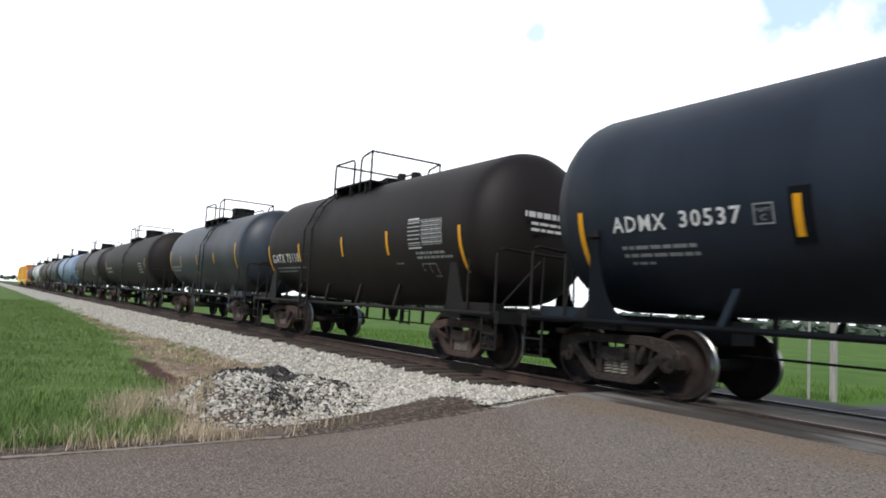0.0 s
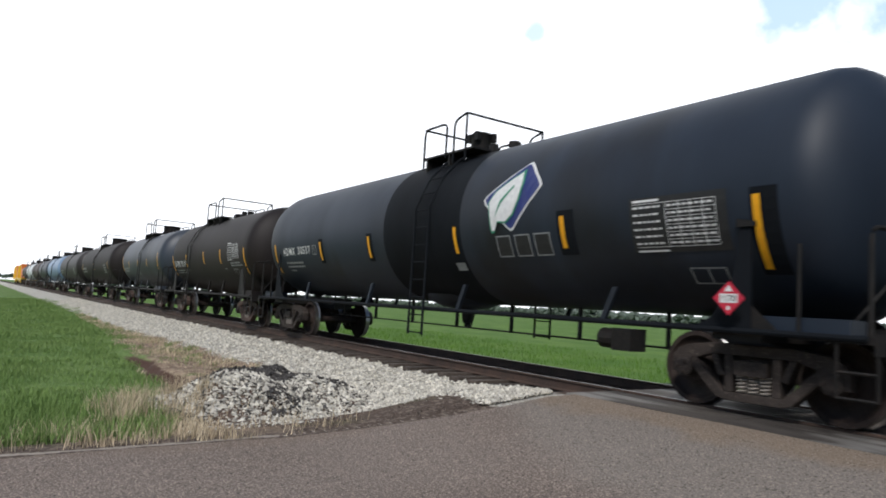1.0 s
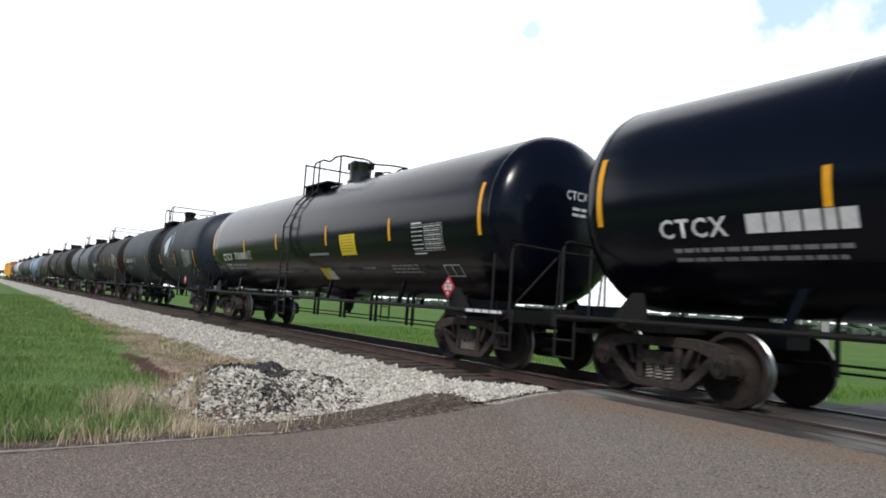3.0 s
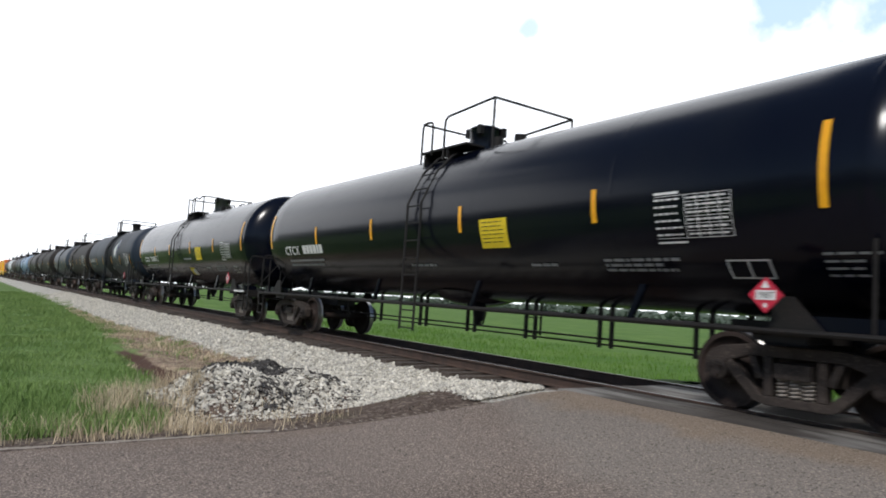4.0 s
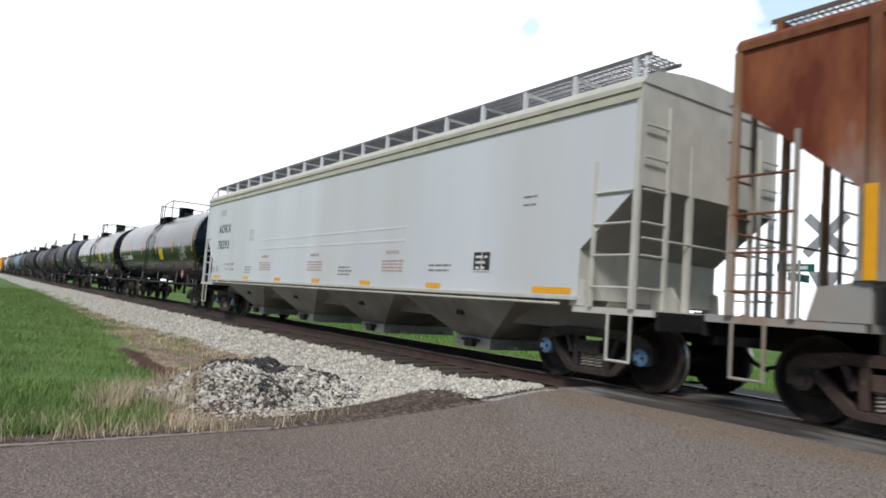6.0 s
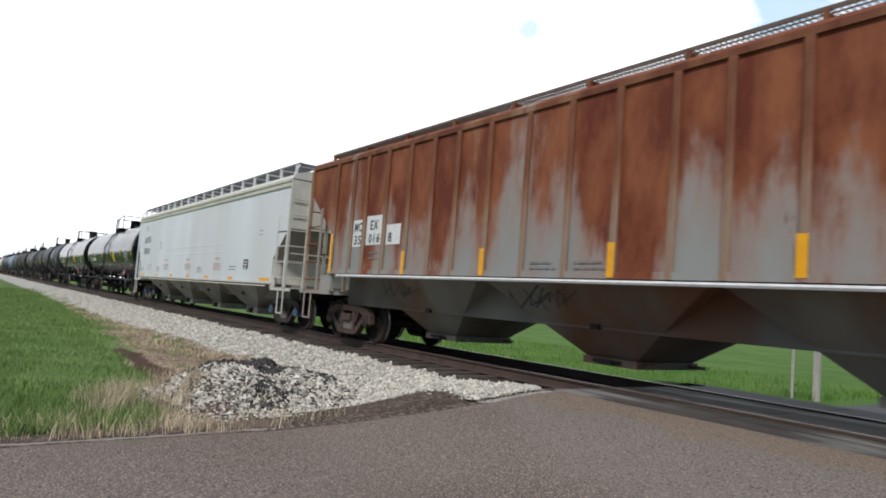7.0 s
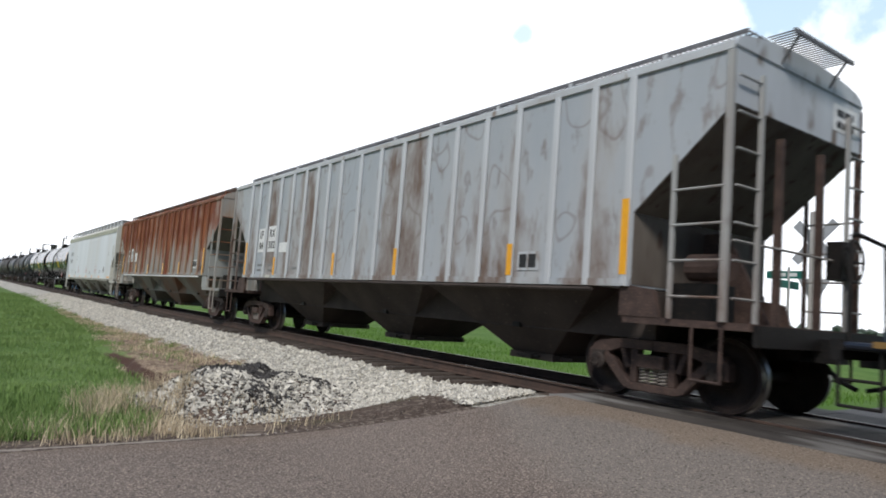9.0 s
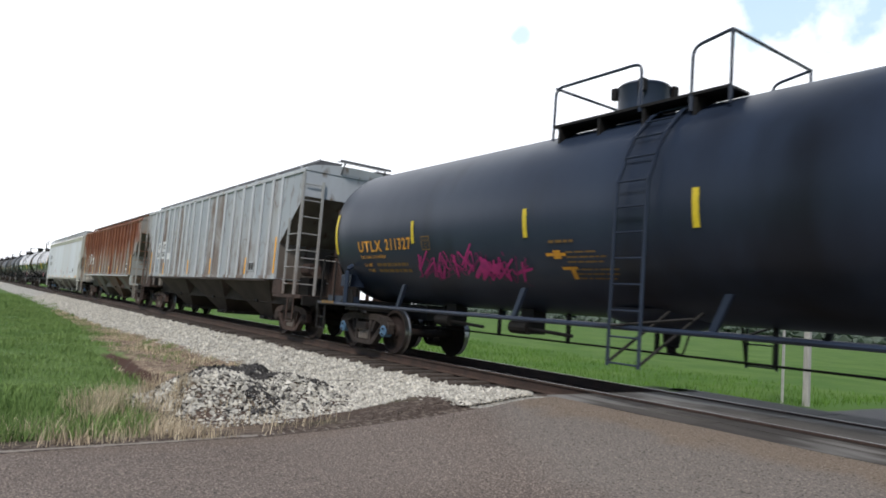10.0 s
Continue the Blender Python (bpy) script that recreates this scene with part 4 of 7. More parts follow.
        if spec.get("cylinder"):
            bm = bmesh.new()
            tube(bm, [(tch - 2.75, -0.5, 0.70), (tch - 2.35, -0.5, 0.70)], 0.15, 12)
            box(bm, tch - 2.40, tch - 2.05, -0.72, -0.38, 0.54, 0.86)
            part("brake_cylinder", bm, FRAME, car)
    if spec.get("brace"):
        lb = spec["ladder"]
        for y in (-1, 1):
            bm = bmesh.new()
            for k in (-0.24, 0.24):
                tube(bm, [(lb + k, y * (r + 0.10), 0.50), (lb + k + 0.34, y * 0.85, 1.20)], 0.02, 6)
            tube(bm, [(lb - 0.24, y * (r + 0.10), 0.96), (lb + 0.55, y * 1.0, 1.12)], 0.02, 6)
            part("ladder_brace", bm, FRAME, car)
        for y in (-1, 1):
            bm = bmesh.new()
            tube(bm, bent([(-tch - 0.2, y * 1.46, 0.97), (-tch - 0.2, y * 1.46, 1.72), (-tch - 0.2, y * 1.34, 1.80)], 0.08), 0.055, 8)
            part("end_stanchion", bm, spec.get("rail_paint", FRAME), car)
    # ladder
    lx = spec.get("ladder", 0.75)
    for y in (-1, 1):
        bm = bmesh.new()
        top = zc + r * 0.30
        for k in (-0.24, 0.24):
            tube(bm, [(lx + k, y * (r + 0.10), 0.46), (lx + k, y * (r + 0.10), zc + 0.25)] + [(lx + k, *on_tank(zc, r, 0.07)(0, zc + r * a, y)[1:]) for a in (0.3, 0.6, 0.9, 1.15, 1.35)], 0.024, 6)
        for z in np.arange(0.5, zc + r * 1.3, 0.33):
            p = (0, y * (r + 0.10), z) if z < zc + 0.25 else on_tank(zc, r, 0.07)(0, z, y)
            tube(bm, [(lx - 0.24, *p[1:]), (lx + 0.24, *p[1:])], 0.014, 6)
        part("ladder", bm, spec.get("rail_paint", FRAME), car)
    # top walkway with handrails and dome
    w0, w1 = spec.get("walk", (-1.3, 1.2))
    for y in (-1, 1):
        bm = bmesh.new()
        box(bm, w0, w1, min(y * 0.55, y * 1.0), max(y * 0.55, y * 1.0), zc + r - 0.10, zc + r - 0.06)
        for k in np.arange(w0 + 0.1, w1 - 0.1, 0.8):
            box(bm, k, k + 0.05, min(y * 0.6, y * 0.98), max(y * 0.6, y * 0.98), zc + r - 0.40, zc + r - 0.099)
        part("walkway", bm, FRAME, car)
    t = zc + r + 0.55
    cut = w0 + (w1 - w0) * 0.55
    low = zc + r - 0.3
    r0, r1 = spec.get("rails", (w0, w1))
    c0, c1 = spec.get("split", (cut, w1 - 0.55))
    wavy = spec.get("wavy")
    for y in (-1, 1):
        f = y * 0.98
        if wavy:
            loops = [[(w0, f, low), (w0, f, t + 0.03)],
                     [(w0 + 0.60, f, low), (w0 + 0.60, f, t - 0.03), (w0 + 1.2, f, t + 0.0), (w0 + 1.6, f, t - 0.12), (w0 + 1.95, f, t - 0.02), (w0 + 2.3, f, t - 0.06)],
                     [(w0 + 0.95, f, low), (w0 + 0.95, f, t - 0.02)], [(w0 + 2.25, f, low), (w0 + 2.25, f, t - 0.05)]]
        else:
            loops = [[(r0, f, low), (r0, f, t), (c0, f, t), (c0, f, low + 0.15)],
                     [(c1, f, low), (c1, f, t), (r1, f, t + 0.09)], [(r1, f, low), (r1, f, t + 0.10)]]
        for pts in loops:
            bm = bmesh.new()
            tube(bm, bent(pts, 0.14), 0.024)
            part("walkway_handrail", bm, spec.get("rail_paint", FRAME), car)
    ends = [[(r0, -0.98, t), (r0, 0.98, t)], [(r1, -0.98, t + 0.09), (r1, 0.98, t + 0.09)]]
    if wavy:
        e = w0 + 2.3
        ends[1] = [(e, -0.98, t - 0.04), (e + 0.12, -0.3, t - 0.05), (e - 0.22, 0.05, t - 0.06), (e + 0.10, 0.45, t - 0.07), (e, 0.98, t - 0.04)]
    for pts in ends:
        bm = bmesh.new()
        tube(bm, bent(pts, 0.12), 0.024)
        part("cross_rail", bm, spec.get("rail_paint", FRAME), car)
    dx, dr, dh = spec.get("dome", (0.9, 0.36, 0.42))
    bm = bmesh.new()
    b0 = zc + r - 0.08
    lathe(bm, [(b0, dr), (b0 + 0.1, dr), (b0 + 0.1, dr + 0.05), (b0 + 0.14, dr + 0.05), (b0 + 0.14, dr), (b0 + dh, dr), (b0 + dh + 0.03, dr + 0.02), (b0 + dh + 0.07, dr - 0.02), (b0 + dh + 0.1, 0.02)], 28, "z")
    part("dome", bm, spec.get("dome_paint", paint), car, smooth=True, at=(dx, 0, 0))
    for k in range(4):
        a = k * math.tau / 4 + 0.6
        bm = bmesh.new()
        cx, cy = dx + (dr + 0.04) * math.cos(a), (dr + 0.04) * math.sin(a)
        box(bm, cx - 0.05, cx + 0.05, cy - 0.05, cy + 0.05, b0 + dh - 0.12, b0 + dh + 0.06)
        part("dome_latch", bm, FRAME, car)
    if near:
        bm = bmesh.new()
        for k in range(3):
            x = dx + 0.55 + 0.3 * k
            lathe_at = Vector((x, (-0.1, 0.15, -0.05)[k], b0))
            pts = [(lathe_at.x, lathe_at.y, b0), (lathe_at.x, lathe_at.y, b0 + (0.30, 0.22, 0.26)[k])]
            tube(bm, pts, (0.10, 0.08, 0.12)[k], 10)
        part("valve_group", bm, FRAME, car)
    # reflective strips
    for u, v0, v1 in spec["strips"]:
        mark("reflector", [(u - 0.045, u + 0.045, v0, v1)], spec.get("strip_paint", YELLOW), car, put)
    for u, v0, v1, wd in spec.get("pads", ()):
        mark("strip_backing", [(u - wd, u + wd, v0, v1)], SLATE_DARK, car, on_tank(zc, r, 0.006))
    return car, put


def data_table(car, put, u, v, w, h, rng, mat=None):
    """Lines of small print on one side of a table, ruled cells with figures on the other, and a closing line."""
    rows = [(u, u + w * 0.34, v + 0.02, v + 0.05)]
    n, split = 6, u + w * 0.42
    for i in range(n):
        y = v - h * (i + 0.5) / n
        for x0, x1 in ((u, split - 0.06), (split + 0.03, u + w - 0.02)):
            x = x0
            while x < x1 - 0.03:
                k = rng.uniform(0.03, 0.09)
                rows.append((x, min(x + k, x1), y - h * 0.022, y + h * 0.022))
                x += k + 0.025
        rows.append((split if i else u, u + w, v - h * i / n - 0.005, v - h * i / n + 0.001))
    rows += [(u, u + w, v - h - 0.006, v - h), (u, u + w * 0.4, v - h - 0.07, v - h - 0.045)]
    for f in (0.42, 0.58, 0.72, 0.86, 1.0):
        rows.append((u + w * f - 0.004, u + w * f + 0.004, v - h, v))
    mark("data_table", rows, mat or WHITE, car, put, "white stencilled table of small lines")


def stencil_box(car, put, u, v, w, h, mat):
    e = 0.022
    mark("stencil_frame", [(u, u + w, v - e, v), (u, u + w, v - h, v - h + e), (u, u + e, v - h, v), (u + w - e, u + w, v - h, v), (u + w / 2 - e / 2, u + w / 2 + e / 2, v - h, v)], mat, car, put)


def plate_box(car, put, u, v, w, h, mat):
    """A stencilled square with the clearance plate's letter."""
    e = 0.018
    mark("stencil_frame", [(u, u + w, v - e, v), (u, u + w, v - h, v - h + e), (u, u + e, v - h, v), (u + w - e, u + w, v - h, v)], mat, car, put)
    letters("PLATE", u + w * 0.2, v - h * 0.40, h * 0.16, mat, car, put, w * 0.6)
    letters("C", u + w * 0.36, v - h * 0.82, h * 0.30, mat, car, put, w * 0.28)


def placard(car, u, v, y, number):
    """A red warning diamond that stands on one corner."""
    s = 0.19
    bm = bmesh.new()
    slab(bm, [(u - s, v), (u, v - s), (u + s, v), (u, v + s)], -y, -y + 0.01)
    p = part("placard", bm, RED, car, "red and white diamond placard")
    put = on_side(y + 0.004)
    mark("placard_panel", [(u - 0.11, u + 0.11, v - 0.05, v + 0.05)], WHITE, p, put)
    letters(number, u - 0.09, v - 0.035, 0.07, BLACK, p, on_side(y + 0.008), 0.18)
    bm = bmesh.new()
    bm.faces.new([bm.verts.new((u + a, -y - 0.005, v + b)) for a, b in ((-0.05, 0.075), (0.05, 0.075), (0.0, 0.15))])
    part("placard_symbol", bm, WHITE, p)
    mark("placard_foot", [(u - 0.02, u + 0.02, v - 0.13, v - 0.085)], WHITE, p, put)


def emblem(car, put):
    """A navy lozenge with a white leaf, over dark letter-like blocks edged in white."""
    def poly(name, pts, mat, lift):
        bm = bmesh.new()
        q = on_tank(2.62, 1.51, lift)
        bm.faces.new([bm.verts.new(q(u, v)) for u, v in pts])
        bmesh.ops.triangulate(bm, faces=bm.faces)
        bmesh.ops.subdivide_edges(bm, edges=bm.edges, cuts=2, use_grid_fill=True)
        for vert in bm.verts:
            vert.co = q(vert.co.x, 2.62 + 1.51 * math.atan2(vert.co.z - 2.62, -vert.co.y))
        return part(name, bm, mat, car)
    cx, cz = 3.10, 2.84

    def diamond(k):
        base = [(0.20, 0.56), (0.28, 0.56), (0.34, 0.50), (0.62, 0.19), (0.66, 0.12), (0.62, 0.06), (0.08, -0.50), (0.02, -0.53), (-0.05, -0.49), (-0.62, -0.08), (-0.67, 0.0), (-0.63, 0.06), (0.14, 0.52)]
        return [(cx + a * k, cz + b * k) for a, b in base]
    poly("emblem_border", diamond(1.06), WHITE, 0.010)
    poly("emblem", diamond(0.98), NAVY, 0.016)
    leaf = [(-0.46, -0.56), (-0.42, -0.38), (-0.52, -0.22), (-0.55, -0.06), (-0.40, 0.12), (-0.10, 0.28), (0.22, 0.44), (0.26, 0.20), (0.22, -0.06), (0.10, -0.30), (-0.08, -0.42), (-0.30, -0.40), (-0.38, -0.56)]
    poly("emblem_leaf_edge", [(cx + a * 1.03, cz + b * 1.03 + 0.01) for a, b in leaf], LEAF, 0.021)
    poly("emblem_leaf", [(cx + a * 0.94 - 0.02, cz + b * 0.94) for a, b in leaf], WHITE, 0.026)
    poly("emblem_vein", [(cx - 0.37, cz - 0.34), (cx - 0.22, cz - 0.08), (cx + 0.06, cz + 0.16), (cx + 0.04, cz + 0.19), (cx - 0.26, cz - 0.05)], LEAF, 0.031)
    e, rows, dark = 0.02, [], []
    for k in range(3):
        u, v, w, h = 2.72 + k * 0.46, 1.86, 0.36, 0.36
        rows += [(u, u + w, v + h - e, v + h), (u, u + w, v, v + e), (u, u + e, v, v + h), (u + w - e, u + w, v, v + h)]
        dark.append((u + e, u + w - e, v + e, v + h - e))
    mark("emblem_block", dark, BLACK, car, put)
    mark("emblem_outline", rows, DIMWHITE, car, on_tank(2.62, 1.51, 0.018))


def scrawl(name, car, put, u0, u1, v0, v1, mat, seed, n, width):
    """Sprayed angular strokes and loops of no reading."""
    g = random.Random(seed)
    bm = bmesh.new()
    step, h = (u1 - u0) / n, v1 - v0
    for i in range(n):
        x, k = u0 + step * (i + 0.5), g.choice((4, 5, 6))
        ends = [v0 + h * g.uniform(0.0, 0.35), v1 - h * g.uniform(0.0, 0.4)]
        pts = [(x + step * g.uniform(-1.3, 1.3) + 0.20 * (j % 2), ends[j % 2] + h * g.uniform(-0.1, 0.1), 0.0) for j in range(k)]
        line = bent(pts, 0.12, 5)
        old = None
        for j, p in enumerate(line):
            d = (line[min(j + 1, len(line) - 1)] - line[max(j - 1, 0)]).normalized()
            w = width * (0.7 + 0.4 * math.sin(j * 0.6 + i))
            now = [bm.verts.new(put(p.x - d.y * w, p.y + d.x * w)), bm.verts.new(put(p.x + d.y * w, p.y - d.x * w))]
            if old:
                bm.faces.new((old[0], old[1], now[1], now[0]))
            old = now
    ob = part(name, bm, mat, car)
    ob["kind"] = "stuff"
    return ob


def hopper_end(car, s, E, B, eave, pull, mat, rung_mat, wheel=False, plate=None, web=0.45, shear=2.30):
    """Corner posts, ladders, platform and brake gear at one end of a covered hopper."""
    bm = bmesh.new()
    box(bm, min(s * (B - 0.1), s * (E + 0.28)), max(s * (B - 0.1), s * (E + 0.28)), -1.56, 1.56, 1.0, 1.085)
    part("end_platform", bm, plate or mat, car)
    bm = bmesh.new()
    box(bm, min(s * (E + 0.282), s * (E + 0.36)), max(s * (E + 0.282), s * (E + 0.36)), -1.50, 1.50, 0.84, 1.07)
    part("end_beam", bm, FRAME, car)
    bm = bmesh.new()
    box(bm, min(s * (B - 3.0), s * (pull - 0.45)), max(s * (B - 3.0), s * (pull - 0.45)), -0.33, 0.33, 0.70, 1.0)
    part("center_sill", bm, FRAME, car)
    coupler(car, s, pull - 0.4)
    for y in (-1, 1):
        bm = bmesh.new()
        px, py = s * (E - 0.03), y * 1.58
        box(bm, px - 0.04, px + 0.04, py - 0.03, py + 0.03, 1.085, eave - 0.05)
        # far-side posts take the plate material: on the grey car, painted-in shade
        part("corner_post", bm, mat if y < 0 else plate or mat, car)
        bm = bmesh.new()
        sx = s * (E - 0.72)
        box(bm, sx - 0.024, sx + 0.024, py - 0.024, py + 0.024, 1.085, 3.05)
        # far-side stile coloured like the far post, for the same backlit look
        part("ladder_stile", bm, mat if y < 0 else plate or mat, car)
        for z in np.arange(1.35, 2.9, 0.42):
            bm = bmesh.new()
            tube(bm, [(sx, y * 1.60, z), (px, y * 1.60, z)], 0.016, 6)
            part("rung", bm, rung_mat, car)
        bm = bmesh.new()
        ey = y * 1.08
        ex = s * (E + 0.06)
        box(bm, ex - 0.022, ex + 0.022, ey - 0.03, ey + 0.03, 1.085, eave - 0.25)
        part("ladder_stile", bm, mat, car)
        for z in np.arange(1.35, eave - 0.3, 0.42):
            bm = bmesh.new()
            tube(bm, [(ex, ey, z), (ex, y * 1.56, z)], 0.016, 6)
            part("rung", bm, rung_mat, car)
        bm = bmesh.new()
        box(bm, s * (E - 0.02) - 0.04, s * (E - 0.02) + 0.04, y * 0.5 - 0.035, y * 0.5 + 0.035, 1.05, 3.35)
        part("end_post", bm, plate or mat, car)
        bm = bmesh.new()
        for k in (0.05, 0.42):
            tube(bm, bent([(s * (E - k), y * 1.56, 1.0), (s * (E - k), y * 1.56, 0.40)], 0.05), 0.02, 6)
        tube(bm, [(s * (E - 0.05), y * 1.56, 0.41), (s * (E - 0.42), y * 1.56, 0.41)], 0.02, 6)
        part("sill_step", bm, plate or mat, car)
        bm = bmesh.new()
        slab(bm, [(s * (B - 0.15), 1.087), (s * (B + web), 1.087), (s * (B + web * 0.78), 1.42), (s * (B - 0.15), 1.49)][::s], y * 1.50, y * 1.57)
        part("bolster_web", bm, plate or mat, car)
    for z in (2.0,):
        bm = bmesh.new()
        tube(bm, [(s * (E + 0.02), -1.5, z), (s * (E + 0.02), 1.5, z)], 0.016, 6)
        part("end_grab", bm, rung_mat, car)
    bm = bmesh.new()
    slab(bm, [(s * (B + 0.01), 1.09), (s * (E - 0.35), 1.09), (s * (B + 0.35), shear), (s * (B + 0.01), shear)][::s], -0.03, 0.03)
    part("shear_web", bm, plate or FRAME, car)
    if wheel:
        bm = bmesh.new()
        box(bm, min(s * (B + 0.15), s * (B + 0.75)), max(s * (B + 0.15), s * (B + 0.75)), -0.95, -0.45, 1.09, 1.55)
        part("brake_cylinder", bm, FRAME, car)
        bm = bmesh.new()
        ring = [(s * (E + 0.22), 0.95 + 0.27 * math.cos(a), 2.0 + 0.27 * math.sin(a)) for a in (k * math.tau / 20 for k in range(20))]
        tube(bm, ring, 0.02, 6, True)
        for k in range(5):
            a = k * math.tau / 5
            tube(bm, [(s * (E + 0.2), 0.95, 2.0), (s * (E + 0.22), 0.95 + 0.27 * math.cos(a), 2.0 + 0.27 * math.sin(a))], 0.014, 5)
        part("brake_wheel", bm, FRAME, car)
        bm = bmesh.new()
        box(bm, s * (E + 0.05) - 0.1, s * (E + 0.05) + 0.1, 0.78, 1.12, 1.75, 2.25)
        part("brake_gear_box", bm, FRAME, car)


def bays(car, edges, z0, z1, mat, foot=0.26, gate_mat=None, yb=0.66):
    """Pyramid discharge bays between the given places along the car."""
    for a, b in zip(edges, edges[1:]):
        m = (a + b) / 2
        k = 0.46
        bm = bmesh.new()
        top = [(a + 0.03, -1.50, z1), (b - 0.03, -1.50, z1), (b - 0.03, 1.50, z1), (a + 0.03, 1.50, z1)]
        low = [(m - k, -yb, z0), (m + k, -yb, z0), (m + k, yb, z0), (m - k, yb, z0)]
        hexa(bm, low + top)
        p = part("discharge_bay", bm, mat, car)
        bm = bmesh.new()
        box(bm, m - k - 0.04, m + k + 0.04, -yb - 0.04, yb + 0.04, foot + 0.03, z0 - 0.003)
        for y in (-0.5, 0.5):
            box(bm, m + k + 0.041, m + k + 0.30, y - 0.03, y + 0.03, foot + 0.06, foot + 0.11)
        part("outlet_gate", bm, gate_mat or mat, p)
        bm = bmesh.new()
        box(bm, m - 0.12, m + 0.12, -yb - 0.14, -yb - 0.045, foot + 0.05, z0 - 0.02)
        tube(bm, [(m - 0.25, -yb - 0.09, z0 - 0.05), (m + 0.25, -yb - 0.09, z0 - 0.05)], 0.025, 8)
        part("gate_drive", bm, FRAME, p)
        bm = bmesh.new()
        slope = 1.50 - (1.50 - yb) * (z1 - 0.84) / (z1 - z0)
        slab(bm, [(m - 0.08, 0.80), (m + 0.08, 0.80), (m + 0.08, 0.88), (m - 0.08, 0.88)], -slope - 0.05, -slope + 0.08)
        part("vibrator_bracket", bm, FRAME, p)


def running_board(car, x0, x1, y, width, z, mat, post_mat, roof_z, step=0.95, posts=True):
    """A roof walk of thin bars on brackets."""
    for s in (-1, 1):
        bm = bmesh.new()
        for k in (-0.5, 0.5):
            box(bm, x0, x1, s * y + k * width - 0.012, s * y + k * width + 0.012, z - 0.04, z + 0.012)
        for u in np.arange(x0 + 0.03, x1, 0.075):
            box(bm, u - 0.007, u + 0.007, s * y - width / 2, s * y + width / 2, z - 0.022, z)
        for k in (-0.25, 0.0, 0.25):
            box(bm, x0, x1, s * y + k * width - 0.005, s * y + k * width + 0.005, z - 0.02, z - 0.004)
        part("running_board", bm, mat, car)["kind"] = "stuff"
        if posts:
            for u in np.arange(x0 + 0.1, x1, step):
                bm = bmesh.new()
                box(bm, u - 0.035, u + 0.035, s * (y + width / 2) - 0.03, s * (y + width / 2) + 0.03, roof_z, z - 0.02)
                box(bm, u - 0.02, u + 0.02, s * y - width / 2, s * y + width / 2, z - 0.075, z - 0.041)
                part("walk_bracket", bm, post_mat, car)


def hopper_body(car, E, B, eave, sill, zs, zb, W, mat, end_mat, roof_mat, roof_rise, slope_mat):
    """The closed body with its sloped ends, a low roof and the side sill."""
    bm = bmesh.new()
    outline = [(-B, sill), (B, sill), (B, zb), (E, zs), (E, eave), (-E, eave), (-E, zs), (-B, zb)]
    slab(bm, outline, -W, W)
    for f in bm.faces:
        if abs(f.calc_center_median().y) < W - 0.1:
            x, z = abs(f.calc_center_median().x), f.calc_center_median().z
            # sloped end faces take a darker material: their shade and dirt put into colour
            f.material_index = 2 if B + 0.1 < x < E - 0.1 and z < zs else 1
    part("body", bm, [mat, end_mat, slope_mat], car)
    bm = bmesh.new()
    n = 12
    arc = [(-W - 0.03, eave + 0.004), (W + 0.03, eave + 0.004)]
    arc += [(W * math.cos(a), eave + 0.05 + roof_rise * math.sin(a)) for a in (math.pi * k / n for k in range(n + 1))]
    slab_x(bm, arc, -E - 0.02, E + 0.02)
    for f in bm.faces:
        if abs(f.calc_center_median().x) > E - 0.1:
            f.material_index = 1
    part("roof", bm, [roof_mat, end_mat], car, smooth=True)
    bm = bmesh.new()
    box(bm, -E + 0.6, E - 0.6, -0.32, 0.32, eave + roof_rise, eave + roof_rise + 0.16)
    part("roof_hatch", bm, roof_mat, car)


